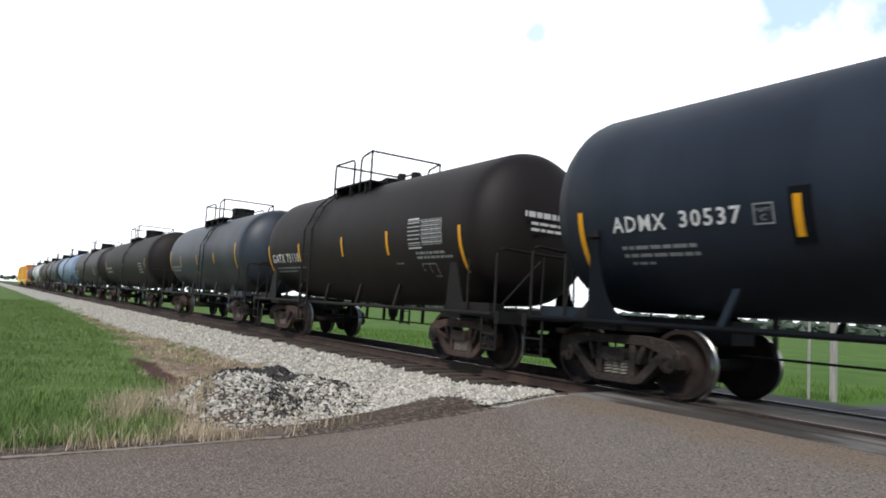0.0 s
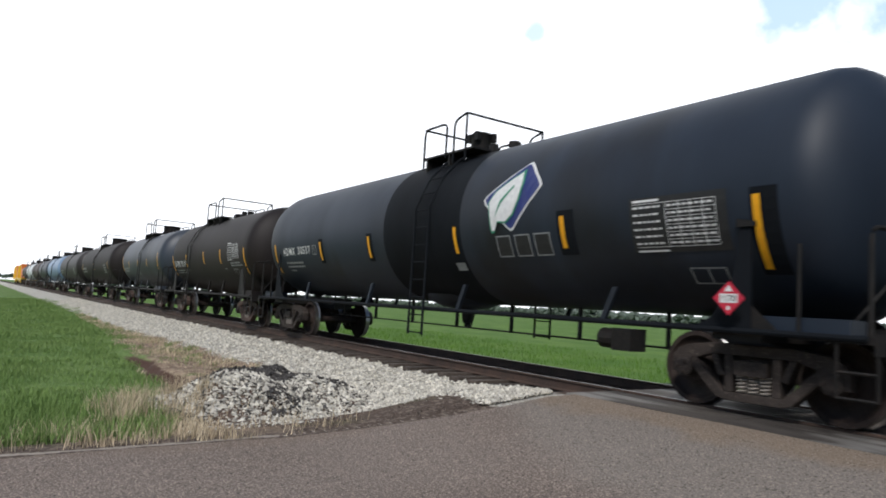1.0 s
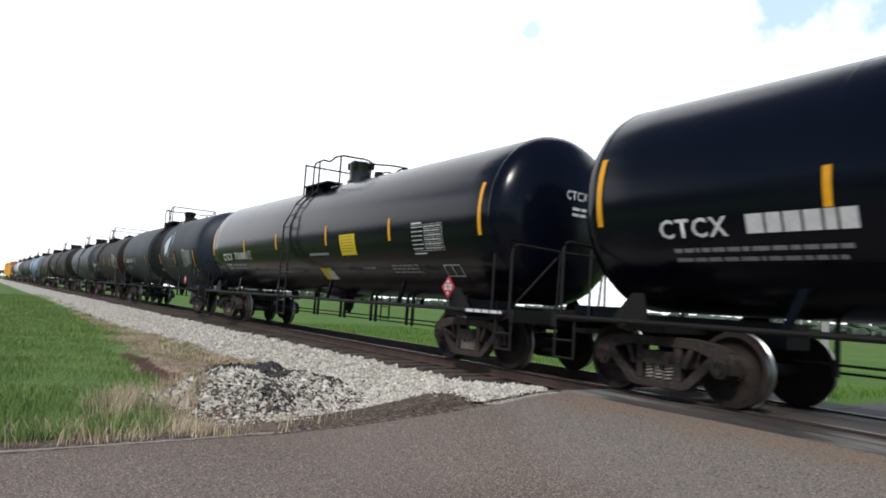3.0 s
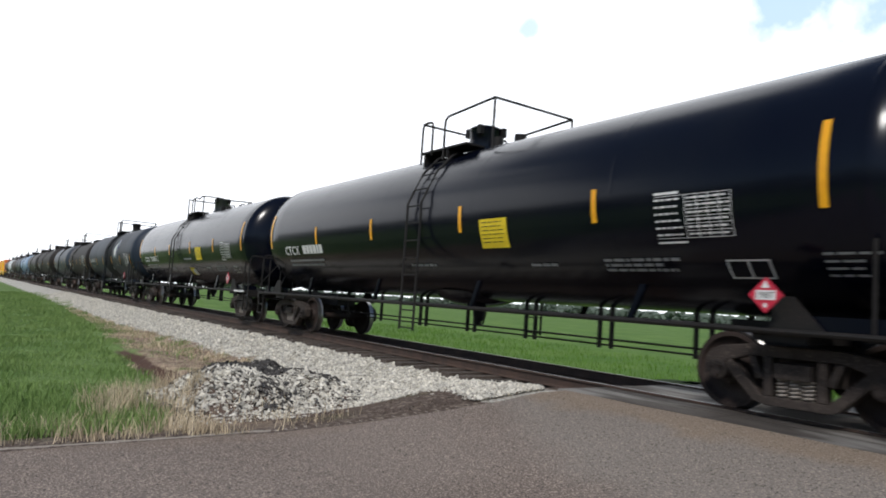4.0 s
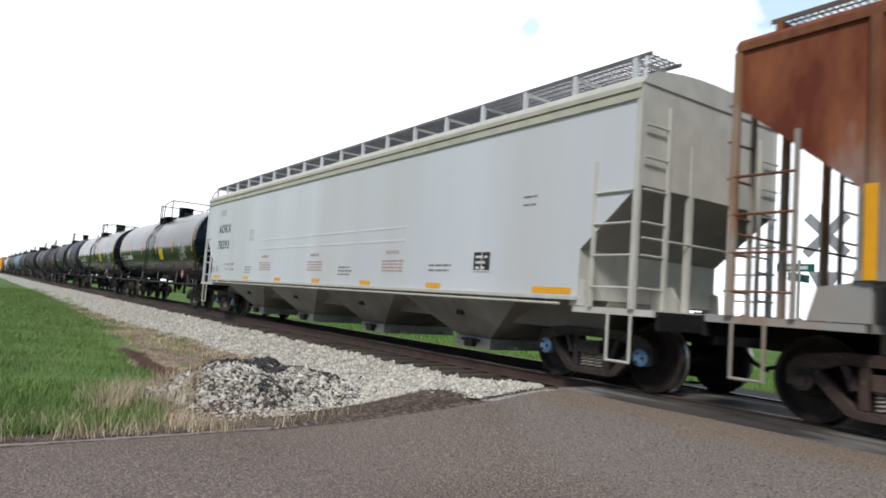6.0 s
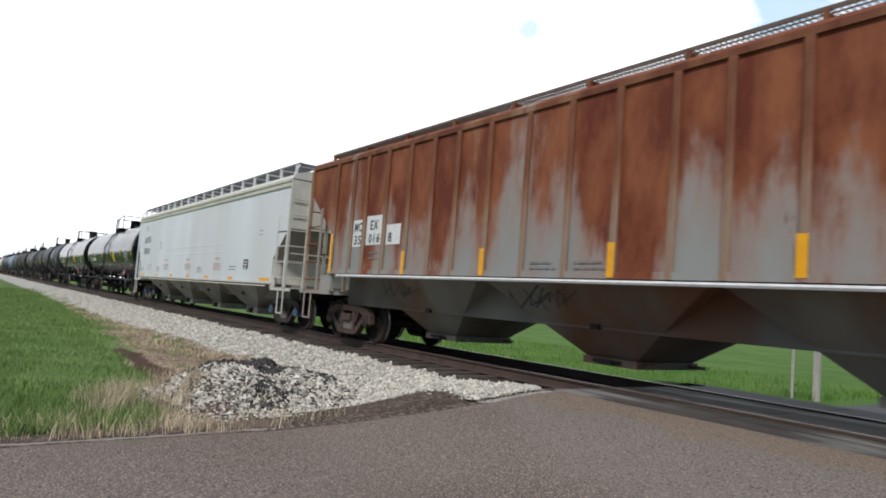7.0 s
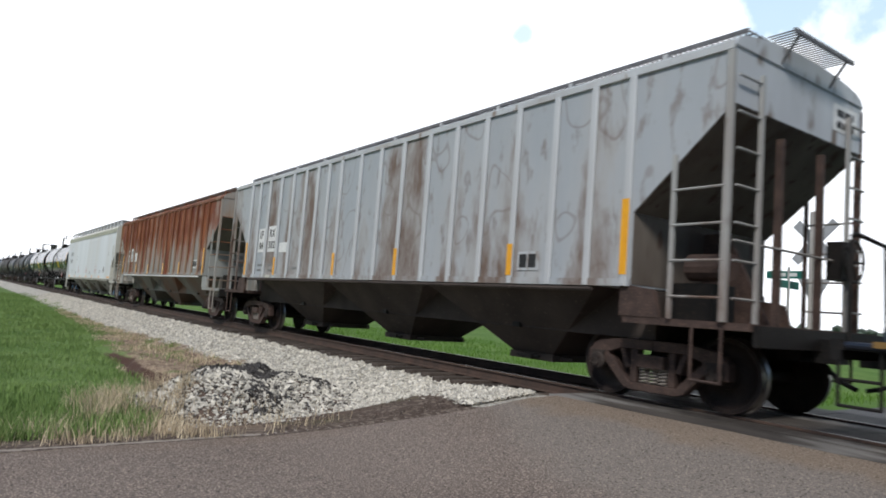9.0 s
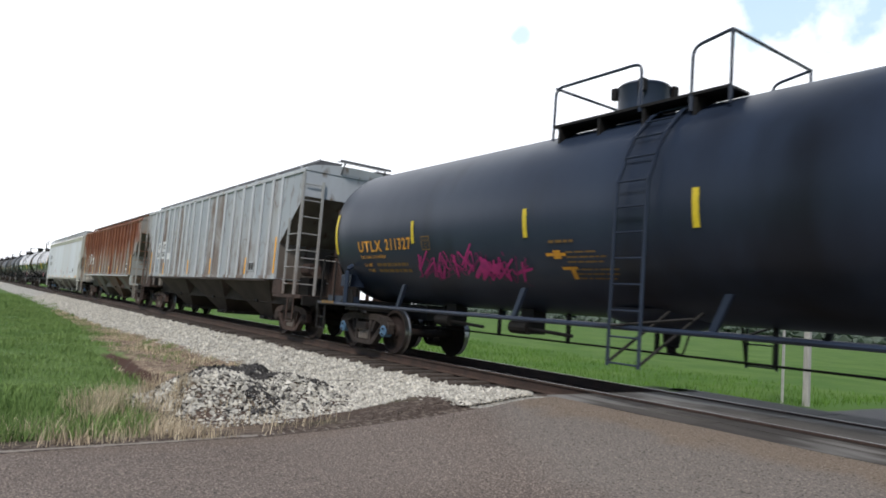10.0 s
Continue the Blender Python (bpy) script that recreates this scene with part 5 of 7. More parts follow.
def ribbed_hopper(spec):
    x0, E, B, eave, sill = (spec[k] for k in ("x", "E", "B", "eave", "sill"))
    car = thing("covered_hopper", spec["label"], "hopper car", "cars of the freight train", (x0, 0, 0))
    W = 1.56
    hopper_body(car, E, B, eave, sill, spec["zs"], spec["zb"], W, spec["paint"], spec["end"], spec["paint"], spec["rise"], spec["slope"])
    for s in (-1, 1):
        if spec.get("sheet"):
            bm = bmesh.new()
            d = 0.006
            hexa(bm, [(s * (B + d), -W + 0.01, sill + 0.02), (s * (B + d), W - 0.01, sill + 0.02), (s * (B + 0.001), W - 0.01, sill + 0.02), (s * (B + 0.001), -W + 0.01, sill + 0.02),
                      (s * (B + d), -W + 0.01, spec["zb"] - 0.01), (s * (B + d), W - 0.01, spec["zb"] - 0.01), (s * (B + 0.001), W - 0.01, spec["zb"] - 0.01), (s * (B + 0.001), -W + 0.01, spec["zb"] - 0.01)])
            part("end_sheet", bm, spec["sheet"], car)
            bm = bmesh.new()
            z0, z1 = spec["zb"], spec["zs"]
            hexa(bm, [(s * (B + 0.01), -W + 0.01, z0 - d), (s * (B + 0.01), W - 0.01, z0 - d), (s * (B + 0.01), W - 0.01, z0 + 0.004), (s * (B + 0.01), -W + 0.01, z0 + 0.004),
                      (s * (E - 0.01), -W + 0.01, z1 - d - 0.008), (s * (E - 0.01), W - 0.01, z1 - d - 0.008), (s * (E - 0.01), W - 0.01, z1), (s * (E - 0.01), -W + 0.01, z1)])
            part("slope_sheet", bm, spec["sheet"], car)
    bm = bmesh.new()
    for y in (-1, 1):
        box(bm, -E, E, min(y * (W + 0.002), y * (W + 0.035)), max(y * (W + 0.002), y * (W + 0.035)), eave - 0.035, eave + 0.05)
    part("eave_rail", bm, spec["rib"], car)
    for y in (-1, 1):
        bm = bmesh.new()
        box(bm, -B, B, min(y * (W + 0.002), y * (W + 0.05)), max(y * (W + 0.002), y * (W + 0.05)), sill - 0.005, sill + 0.09)
        part("side_sill", bm, spec["paint"], car)
        bm = bmesh.new()
        tube(bm, [(-B + 0.5, y * 1.60, sill - 0.05), (B - 0.6, y * 1.60, sill - 0.05)], 0.03, 6)
        part("train_line_pipe", bm, spec.get("pipe", spec["rib"]), car)
    ribs = spec["ribs"]
    bm = bmesh.new()
    slab(bm, [(-0.055, sill), (0.055, sill), (0.055, eave - 0.04), (-0.055, eave - 0.04)], -0.03, 0.03)
    bmesh.ops.bevel(bm, geom=[e for e in bm.edges if abs(e.verts[0].co.z - e.verts[1].co.z) > 1], offset=0.018, segments=1, affect="EDGES")
    first = None
    for u in ribs:
        for y in (-1, 1):
            if first is None:
                first = part("rib", bm, spec["rib"], car, at=(u, y * (W + 0.032), 0))
            else:
                share(first, car, (u, y * (W + 0.032), 0))
    for s in (-1, 1):
        bogie(car, s * spec["tch"], True, TRUCK_RED)
        hopper_end(car, s, E, B, eave, spec["pull"], spec["post"], spec["rung"], wheel=s > 0 and spec.get("wheel", True), plate=spec.get("plate"))
    bm = bmesh.new()
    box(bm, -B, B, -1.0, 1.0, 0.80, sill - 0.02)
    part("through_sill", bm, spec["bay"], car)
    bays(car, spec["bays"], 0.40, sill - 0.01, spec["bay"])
    lift = eave + spec["rise"]
    running_board(car, -E + 0.15, E - 0.1, 0.85, 0.6, lift + 0.12, spec["grate"], spec["rib"], eave + 0.1, 1.7)
    for s in (-1, 1):
        bm = bmesh.new()
        for u in np.arange(-0.7, 0.71, 0.07):
            box(bm, s * (E + 0.06) - 0.18, s * (E + 0.06) + 0.18, u - 0.006, u + 0.006, lift + 0.14, lift + 0.155)
        box(bm, s * (E + 0.24) - 0.015, s * (E + 0.24) + 0.015, -0.75, 0.75, lift + 0.10, lift + 0.16)
        for y in (-0.6, 0.6):
            tube(bm, [(s * (E - 0.02), y, eave + 0.0), (s * (E + 0.22), y, lift + 0.12)], 0.02, 5)
        part("end_walk", bm, spec["grate"], car)["kind"] = "stuff"
    put = on_side(W + 0.006)
    for u, v0, v1 in spec["strips"]:
        mark("reflector", [(u - 0.06, u + 0.06, v0, v1)], YELLOW, car, on_side(W + 0.066))
    return car, put


rng = random.Random(11)
bogie_meshes()


def tank_spec(x, half, depth, tch, pull, paint, label, strips, **more):
    d = dict(x=x, half=half, depth=depth, r=1.51, zc=2.62, tch=tch, pull=pull, paint=paint, label=label, strips=strips)
    d.update(more)
    return d


CARS = []
# short sooty tank car with a belly that slopes to its middle
car, put = tank_car(tank_spec(-14.65, 4.95, 0.75, 4.45, 6.35, SOOT, "sooty brown-black short tank car with yellow reflector strips", r=1.45, zc=2.56,
                              strips=[(4.75, 1.6, 2.5), (2.1, 2.03, 2.54), (-0.08, 2.02, 2.52), (-2.72, 1.98, 2.48), (-5.0, 1.6, 2.5)], cast=TRUCK_RED, sag=0.12, saddle=0.5, ladder=-1.9, walk=(-1.7, 0.3), dome=(-0.3, 0.30, 0.16)))
CARS.append(car)
letters("GATX 73110", -4.75, 1.98, 0.26, WHITE, car, put, 1.95)
data_table(car, put, 2.97, 2.68, 1.2, 0.48, rng)
mark("small_print", bars(3.2, 2.06, 1.25, 2, 0.05, 0.04, rng) + bars(0.0, 1.8, 0.9, 3, 0.03, 0.05, rng) + bars(2.0, 1.85, 0.8, 2, 0.03, 0.05, rng), DIMWHITE, car, put)
mark("small_print", bars(-4.6, 1.85, 2.2, 2, 0.045, 0.06, rng), DIMWHITE, car, put)
stencil_box(car, put, 3.30, 1.82, 0.5, 0.30, DIMWHITE)
mark("end_stencil", [(u0, u1, v0, v1) for u0, u1, v0, v1 in bars(-0.75, 2.78, 1.1, 1, 0.10, 0.07, rng, 0.05) + bars(-0.6, 2.60, 0.9, 2, 0.05, 0.06, rng, 0.1)], WHITE, car, on_end(4.95 + 0.77))
# blue-grey short tank car
car, put = tank_car(tank_spec(-27.6, 4.95, 0.75, 4.35, 6.5, BLUEGREY, "weathered blue-grey short tank car with reflector strips", r=1.45, zc=2.58,
                              strips=[(4.6, 1.9, 2.75), (2.0, 2.1, 2.5), (-0.4, 2.1, 2.5), (-3.0, 2.1, 2.5), (-4.9, 1.9, 2.75)], cast=TRUCK_RED, dome=(0.5, 0.42, 0.42), dome_paint=SOOT))
CARS.append(car)
mark("small_print", bars(-4.6, 2.1, 1.8, 2, 0.10, 0.05, rng) + bars(-1.0, 1.8, 0.8, 2, 0.04, 0.05, rng), DIMWHITE, car, put)
# slate tank car with the leaf emblem
C0 = 0.50
car, put = tank_car(tank_spec(C0, 7.62, 0.78, 7.02, 8.92, SLATE, "dull slate-blue tank car with leaf emblem and dark stained waist",
                              strips=[(-7.37, 1.62, 2.46), (-4.28, 1.96, 2.42), (-1.72, 1.96, 2.44), (1.55, 1.96, 2.44), (4.27, 1.96, 2.44), (7.28, 1.58, 2.46)],
                              pads=[(-4.25, 1.88, 2.5, 0.12), (-1.69, 1.88, 2.5, 0.12), (4.33, 1.85, 2.52, 0.17), (7.36, 1.5, 2.54, 0.16)],
                              band=(-1.05, 1.72), band_paint=SLATE_DARK, rail_paint=SLATE_DARK, ladder=0.62, cylinder=True, web=True, saddle=0.9, walk=(-0.45, 1.3), rails=(-0.45, 1.02), split=(0.35, 0.62), dome=(0.22, 0.22, 0.56), dome_paint=FRAME))
CARS.append(car)
letters("ADMX", -6.80, 2.14, 0.21, WHITE, car, put, 0.86)
letters("30537", -5.74, 2.15, 0.21, WHITE, car, put, 0.82)
plate_box(car, put, -4.78, 2.36, 0.24, 0.24, DIMWHITE)
mark("small_print", bars(-6.7, 1.95, 1.4, 2, 0.05, 0.06, rng) + bars(-6.6, 1.72, 0.4, 1, 0.04, 0.06, rng), DIMWHITE, car, put)
emblem(car, put)
mark("table_backing", [(5.52, 6.92, 1.84, 2.56)], BLACK, car, on_tank(2.62, 1.51, 0.006))
data_table(car, put, 5.58, 2.48, 1.2, 0.56, rng)
mark("notice_plate", [(1.38, 1.66, 1.62, 1.78)], DIMWHITE, car, put)
stencil_box(car, put, 6.25, 1.62, 0.5, 0.26, DIMWHITE)
placard(car, 7.06, 1.30, 1.62, "1170")
letters("ADMX 30537", -0.3, 2.86, 0.13, WHITE, car, on_end(7.62 + 0.79), 1.0)
# first glossy black tank car
C1 = 18.43
car, put = tank_car(tank_spec(C1, 7.85, 0.62, 6.90, 8.92, GLOSS, "glossy black tank car with yellow notice panels", rail_paint=FRAME,
                              strips=[(-7.8, 2.2, 3.15), (-4.52, 2.24, 2.66), (-1.78, 2.24, 2.68), (1.52, 2.25, 2.71), (4.57, 2.24, 2.70), (7.60, 2.22, 3.14)],
                              ladder=-0.75, walk=(-1.32, 0.25), wavy=True, rods=(0.62, 0.50), dome=(0.16, 0.30, 0.60), dome_paint=GUNMETAL))
CARS.append(car)
letters("LD LMT", -6.62, 1.805, 0.06, WHITE, car, put, 0.46)
letters("LT WT", -6.56, 1.68, 0.06, WHITE, car, put, 0.38)
letters("CTCX", -6.75, 1.99, 0.24, WHITE, car, put, 0.92)
letters("730883", -5.55, 2.0, 0.24, WHITE, car, put, 1.2)
plate_box(car, put, -4.25, 2.26, 0.24, 0.26, WHITE)
mark("small_print", bars(-6.0, 1.86, 1.5, 2, 0.055, 0.07, rng, 0.1) + bars(-2.1, 1.68, 0.75, 2, 0.04, 0.05, rng) + bars(0.46, 2.07, 1.15, 1, 0.06, 0.05, rng, 0.05) + bars(3.08, 1.68, 0.58, 1, 0.05, 0.05, rng, 0.05), DIMWHITE, car, put)
mark("small_print", bars(4.36, 1.72, 1.3, 3, 0.045, 0.035, rng, 0.4), DIMWHITE, car, put)
data_table(car, put, 5.44, 2.50, 1.04, 0.50, rng)
stencil_box(car, put, 6.24, 1.70, 0.53, 0.27, WHITE)
placard(car, 6.98, 1.32, 1.62, "1987")
mark("notice_panel", [(2.27, 3.03, 1.98, 2.46)], YELLOW2, car, put, "yellow notice panel with fine print")
mark("notice_print", bars(2.33, 2.41, 0.62, 6, 0.011, 0.055, rng, 0.1), BLACK, car, on_tank(2.62, 1.51, 0.016))
mark("notice_panel", [(0.75, 1.35, 1.30, 1.66)], YELLOW2, car, put, "yellow and white notice panel")
mark("notice_slip", [(1.06, 1.45, 1.32, 1.58)], WHITE, car, on_tank(2.62, 1.51, 0.016))
letters("CTCX 730883", -0.35, 2.92, 0.16, WHITE, car, on_end(7.85 + 0.63), 1.15)
mark("end_stencil", bars(-0.2, 2.8, 0.8, 2, 0.05, 0.05, rng, 0.1), WHITE, car, on_end(7.85 + 0.63))
mark("sill_print", bars(7.4, 0.97, 0.95, 1, 0.05, 0.05, rng, 0.05), WHITE, car, on_side(1.52))
# second glossy black tank car
C2 = 36.41
car, put = tank_car(tank_spec(C2, 7.80, 0.66, 6.98, 8.92, GLOSS, "glossy black tank car with one yellow notice panel", rail_paint=FRAME,
                              strips=[(-7.7, 2.2, 3.15), (-4.7, 2.24, 2.66), (-1.9, 2.24, 2.68), (1.3, 2.25, 2.71), (4.40, 2.24, 2.70), (7.45, 2.22, 3.14)],
                              ladder=-0.05, walk=(-0.92, 0.65), rails=(-0.92, 1.42), split=(-0.55, -0.12), rods=(0.62, 0.50), dome=(-0.05, 0.33, 0.52)))
CARS.append(car)
letters("CTCX", -6.75, 1.99, 0.24, WHITE, car, put, 0.92)
mark("number_stencil", bars(-5.6, 2.23, 1.25, 1, 0.22, 0.05, rng, 0.05), WHITE, car, put)
mark("small_print", bars(-6.6, 1.86, 2.1, 2, 0.055, 0.07, rng, 0.1) + bars(-0.6, 1.68, 0.9, 1, 0.05, 0.05, rng, 0.1) + bars(2.9, 1.66, 0.6, 1, 0.05, 0.05, rng, 0.1) + bars(4.4, 1.72, 1.3, 3, 0.045, 0.035, rng, 0.4), DIMWHITE, car, put)
data_table(car, put, 5.40, 2.50, 1.04, 0.52, rng)
stencil_box(car, put, 6.24, 1.68, 0.53, 0.27, WHITE)
placard(car, 6.95, 1.32, 1.62, "1987")
mark("notice_panel", [(1.85, 2.55, 1.95, 2.44)], YELLOW2, car, put, "yellow notice panel with fine print")
mark("notice_print", bars(1.91, 2.39, 0.56, 6, 0.011, 0.055, rng, 0.1), BLACK, car, on_tank(2.62, 1.51, 0.016))
letters("CTCX", -0.35, 2.85, 0.16, WHITE, car, on_end(7.80 + 0.67), 0.42)
mark("end_stencil", bars(0.15, 3.01, 0.55, 1, 0.16, 0.05, rng, 0.05) + bars(-0.2, 2.75, 0.7, 2, 0.05, 0.05, rng, 0.1), DIMWHITE, car, on_end(7.80 + 0.67))
mark("small_print", bars(7.35, 1.75, 0.6, 4, 0.03, 0.06, rng, 0.4), DIMWHITE, car, put)

# white smooth-sided covered hopper
C3 = 55.75
car = thing("covered_hopper", "smooth white covered hopper with four discharge bays", "hopper car", "cars of the freight train", (C3, 0, 0))
CARS.append(car)
E, B, W = 9.58, 8.62, 1.58
# BAYGREY on the slopes paints in the shade under the white ends
hopper_body(car, E, B, 4.0, 1.18, 2.67, 1.86, W, WHITECAR, CREAM, CREAM, 0.28, BAYGREY)
for y in (-1, 1):
    bm = bmesh.new()
    for z0, z1, d in ((3.93, 4.00, 0.05), (3.80, 3.90, 0.035)):
        box(bm, -E, E, min(y * (W + 0.002), y * (W + d)), max(y * (W + 0.002), y * (W + d)), z0, z1)
    part("eave_rail", bm, TRIM, car)
    bm = bmesh.new()
    box(bm, -B, B, min(y * (W + 0.002), y * (W + 0.05)), max(y * (W + 0.002), y * (W + 0.05)), 1.16, 1.21)
    tube(bm, [(-B + 0.3, y * 1.62, 1.10), (B - 0.3, y * 1.62, 1.10)], 0.02, 6)
    part("side_sill", bm, CREAM, car)
    for k in range(2):
        for u in np.arange(-4.1, 4.0, 2.1):
            bm = bmesh.new()
            v = 2.36 - 0.26 * k
            slab_x(bm, [(y * (W + 0.001), v), (y * (W + 0.006), v + 0.03), (y * (W + 0.001), v + 0.06)], u, u + 1.85)
            part("pressed_bead", bm, WHITECAR, car)
put = on_side(W + 0.006)
for u in (-7.95, -5.05, -2.47, 0.02, 2.5, 5.08, 8.1):
    w = 0.40 if abs(u) > 7 else 0.23
    mark("reflector", [(u - w, u + w, 1.235, 1.325)], YELLOW, car, put)
letters("AOKX", -8.18, 2.74, 0.30, BLACK, car, put, 1.28)
letters("78393", -8.15, 2.20, 0.30, BLACK, car, put, 1.18)
letters("LD LMT  218300", -7.2, 1.66, 0.075, GREYTXT, car, put, 0.92)
letters("LT WT   67700", -7.2, 1.50, 0.075, GREYTXT, car, put, 0.92)
plate_box(car, put, -5.0, 2.72, 0.32, 0.30, GREYTXT)
for u in (-3.82, -0.42, 3.3):
    letters("WARNING", u, 1.87, 0.075, REDTXT, car, put, 0.52)
    mark("warning_print", bars(u - 0.12, 1.745, 0.92, 4, 0.024, 0.041, rng, 0.12), REDTXT, car, put)
mark("small_print", bars(-8.1, 3.52, 0.55, 3, 0.025, 0.045, rng, 0.1) + bars(-8.55, 1.6, 0.3, 3, 0.03, 0.04, rng) + bars(-8.1, 1.62, 0.25, 3, 0.03, 0.03, rng, 0.1) + bars(-5.2, 1.62, 0.6, 3, 0.03, 0.05, rng) + bars(1.2, 1.62, 0.75, 3, 0.03, 0.05, rng) + bars(4.9, 1.66, 0.7, 2, 0.03, 0.06, rng) + bars(7.4, 2.70, 0.35, 2, 0.025, 0.10, rng), GREYTXT, car, put)
mark("data_plate", [(6.24, 6.68, 1.56, 1.86)], BLACK, car, put, "black data plate with white border")
stencil_box(car, on_side(W + 0.012), 6.22, 1.88, 0.48, 0.34, WHITE)
mark("data_print", bars(6.3, 1.80, 0.32, 3, 0.04, 0.05, rng, 0.2), WHITE, car, on_side(W + 0.010))
for s in (-1, 1):
    bogie(car, s * 8.45, True, None, CAP_BLUE)
    hopper_end(car, s, E, B, 4.0, 10.4, CREAM if s > 0 else WHITECAR, CREAM if s > 0 else WHITECAR, wheel=s < 0, plate=CREAM, web=0.12, shear=1.45)
bm = bmesh.new()
box(bm, -B, B, -0.95, 0.95, 0.74, 1.17)
part("through_sill", bm, BAYGREY, car)
bays(car, [-7.35, -3.7, 0.0, 3.7, 7.35], 0.42, 1.16, BAYGREY, foot=0.20, gate_mat=GATEGREY, yb=0.90)
running_board(car, -E + 0.05, E - 0.05, 1.08, 0.62, 4.47, GRATE, WHITECAR, 3.98, 1.10)
for s in (-1, 1):
    for y in (-1, 1):
        bm = bmesh.new()
        tube(bm, bent([(s * (E - 0.02), y * 1.55, 1.1), (s * (E - 0.02), y * 1.55, 4.20), (s * (E - 0.15), y * 1.36, 4.45)], 0.2), 0.03, 6)
        part("grab_iron", bm, WHITECAR, car)

# rusty ribbed covered hopper
C4 = 74.96
car, put = ribbed_hopper(dict(x=C4, E=8.35, B=7.05, eave=4.08, sill=1.49, zs=3.44, zb=2.40, tch=6.87, pull=9.0, paint=RUSTY, end=RUSTEND, rib=RUSTRIB, post=RUSTEND, rung=RUSTRIB, plate=RUSTEND,
                              bay=BAYRUST, rise=0.30, slope=BAYRUST, grate=RUSTGRATE, pipe=WHITE, label="rusted grey ribbed covered hopper with three discharge bays", wheel=True,
                              ribs=[-6.9, -6.05, -5.45, -4.6, -3.74, -2.95, -2.19, -1.3, -0.37, 0.53, 1.4, 2.28, 3.0, 3.86, 4.70, 5.53, 6.28, 6.95],
                              strips=[(6.95, 1.52, 2.44), (3.86, 1.53, 1.98), (1.40, 1.50, 1.96), (-1.30, 1.50, 1.94), (-3.74, 1.49, 1.94), (-6.90, 1.49, 2.40)], bays=[-5.7, -1.48, 2.83, 6.6]))
CARS.append(car)
mark("number_panel", [(-5.98, -5.51, 2.07, 2.66)], WHITE, car, on_side(1.567), "white number panel")
mark("number_panel", [(-5.38, -4.67, 2.10, 2.72)], WHITE, car, on_side(1.567), "white number panel")
mark("number_panel", [(-4.53, -3.98, 2.09, 2.50)], WHITE, car, on_side(1.567), "white number panel")
front = on_side(1.573)
letters("MC", -5.90, 2.40, 0.20, BLACK, car, front, 0.32)
letters("35", -5.88, 2.12, 0.20, BLACK, car, front, 0.30)
letters("EX", -5.20, 2.42, 0.20, BLACK, car, front, 0.32)
letters("016", -5.24, 2.14, 0.20, BLACK, car, front, 0.46)
letters("8", -4.44, 2.14, 0.20, BLACK, car, front, 0.14)
mark("data_plate", [(5.62, 6.06, 1.74, 2.04)], WHITE, car, front, "white-framed black data plate")
mark("data_plate_face", [(5.66, 5.82, 1.80, 2.00), (5.86, 6.02, 1.80, 2.00)], BLACK, car, on_side(1.578))
letters("265", 6.40, 1.66, 0.18, INK, car, front, 0.34)
mark("small_print", bars(-5.2, 1.95, 0.4, 2, 0.03, 0.09, rng) + bars(-0.2, 1.72, 0.55, 2, 0.03, 0.05, rng) + bars(0.7, 1.72, 0.6, 2, 0.03, 0.05, rng) + bars(6.4, 1.95, 0.3, 2, 0.03, 0.05, rng) + bars(6.4, 1.62, 0.4, 1, 0.04, 0.05, rng), GREYTXT, car, front)


def bay_put(u, v, side=-1):
    k = (1.49 - v) / (1.48 - 0.40)
    return (u, side * (1.515 - 0.84 * k), v)


scrawl("spray_scrawl", car, bay_put, -5.2, -3.9, 0.95, 1.42, INK, 3, 6, 0.012)
scrawl("spray_scrawl", car, bay_put, -0.9, 0.3, 1.0, 1.42, INK, 4, 5, 0.012)
# pale grey ribbed covered hopper
C5 = 93.05
car, put = ribbed_hopper(dict(x=C5, E=8.40, B=7.08, eave=4.22, sill=1.46, zs=3.56, zb=2.40, tch=7.1, pull=9.05, paint=STAINED, end=GREYCAR, rib=GREYRIB, post=GRIMEPOST, rung=GRIMEPOST, plate=TRUCK_RED,
                              bay=BAYDARK, rise=0.23, slope=BROWNEND, sheet=BROWNEND, grate=GRATE, pipe=BAYDARK, label="stained pale grey ribbed covered hopper with brown grime", wheel=True,
                              ribs=[-6.87, -6.2, -5.48, -4.66, -3.86, -3.08, -2.4, -1.8, -1.17, -0.25, 0.6, 1.48, 2.37, 3.21, 4.03, 4.82, 5.64, 6.36, 7.0],
                              strips=[(7.0, 1.6, 2.57), (4.82, 1.58, 2.06), (1.48, 1.56, 2.08), (-1.17, 1.55, 2.05), (-4.66, 1.53, 2.01), (-6.87, 1.52, 2.47)], bays=[-5.9, -1.75, 2.40, 6.5]))
CARS.append(car)
mark("number_panel", [(-6.10, -5.58, 2.17, 2.84)], WHITE, car, on_side(1.567), "white number panel")
mark("number_panel", [(-5.38, -4.76, 2.17, 2.88)], WHITE, car, on_side(1.567), "white number panel")
mark("number_panel", [(-4.54, -3.96, 2.14, 2.40)], WHITE, car, on_side(1.567), "white blank panel")
letters("IF", -5.98, 2.56, 0.21, BLACK, car, front, 0.24)
letters("84", -5.99, 2.25, 0.21, BLACK, car, front, 0.28)
letters("RX", -5.26, 2.58, 0.21, BLACK, car, front, 0.36)
letters("382", -5.31, 2.26, 0.21, BLACK, car, front, 0.46)
mark("data_plate", [(4.96, 5.42, 1.66, 1.94)], GREYRIB, car, front, "grey-framed black data plate")
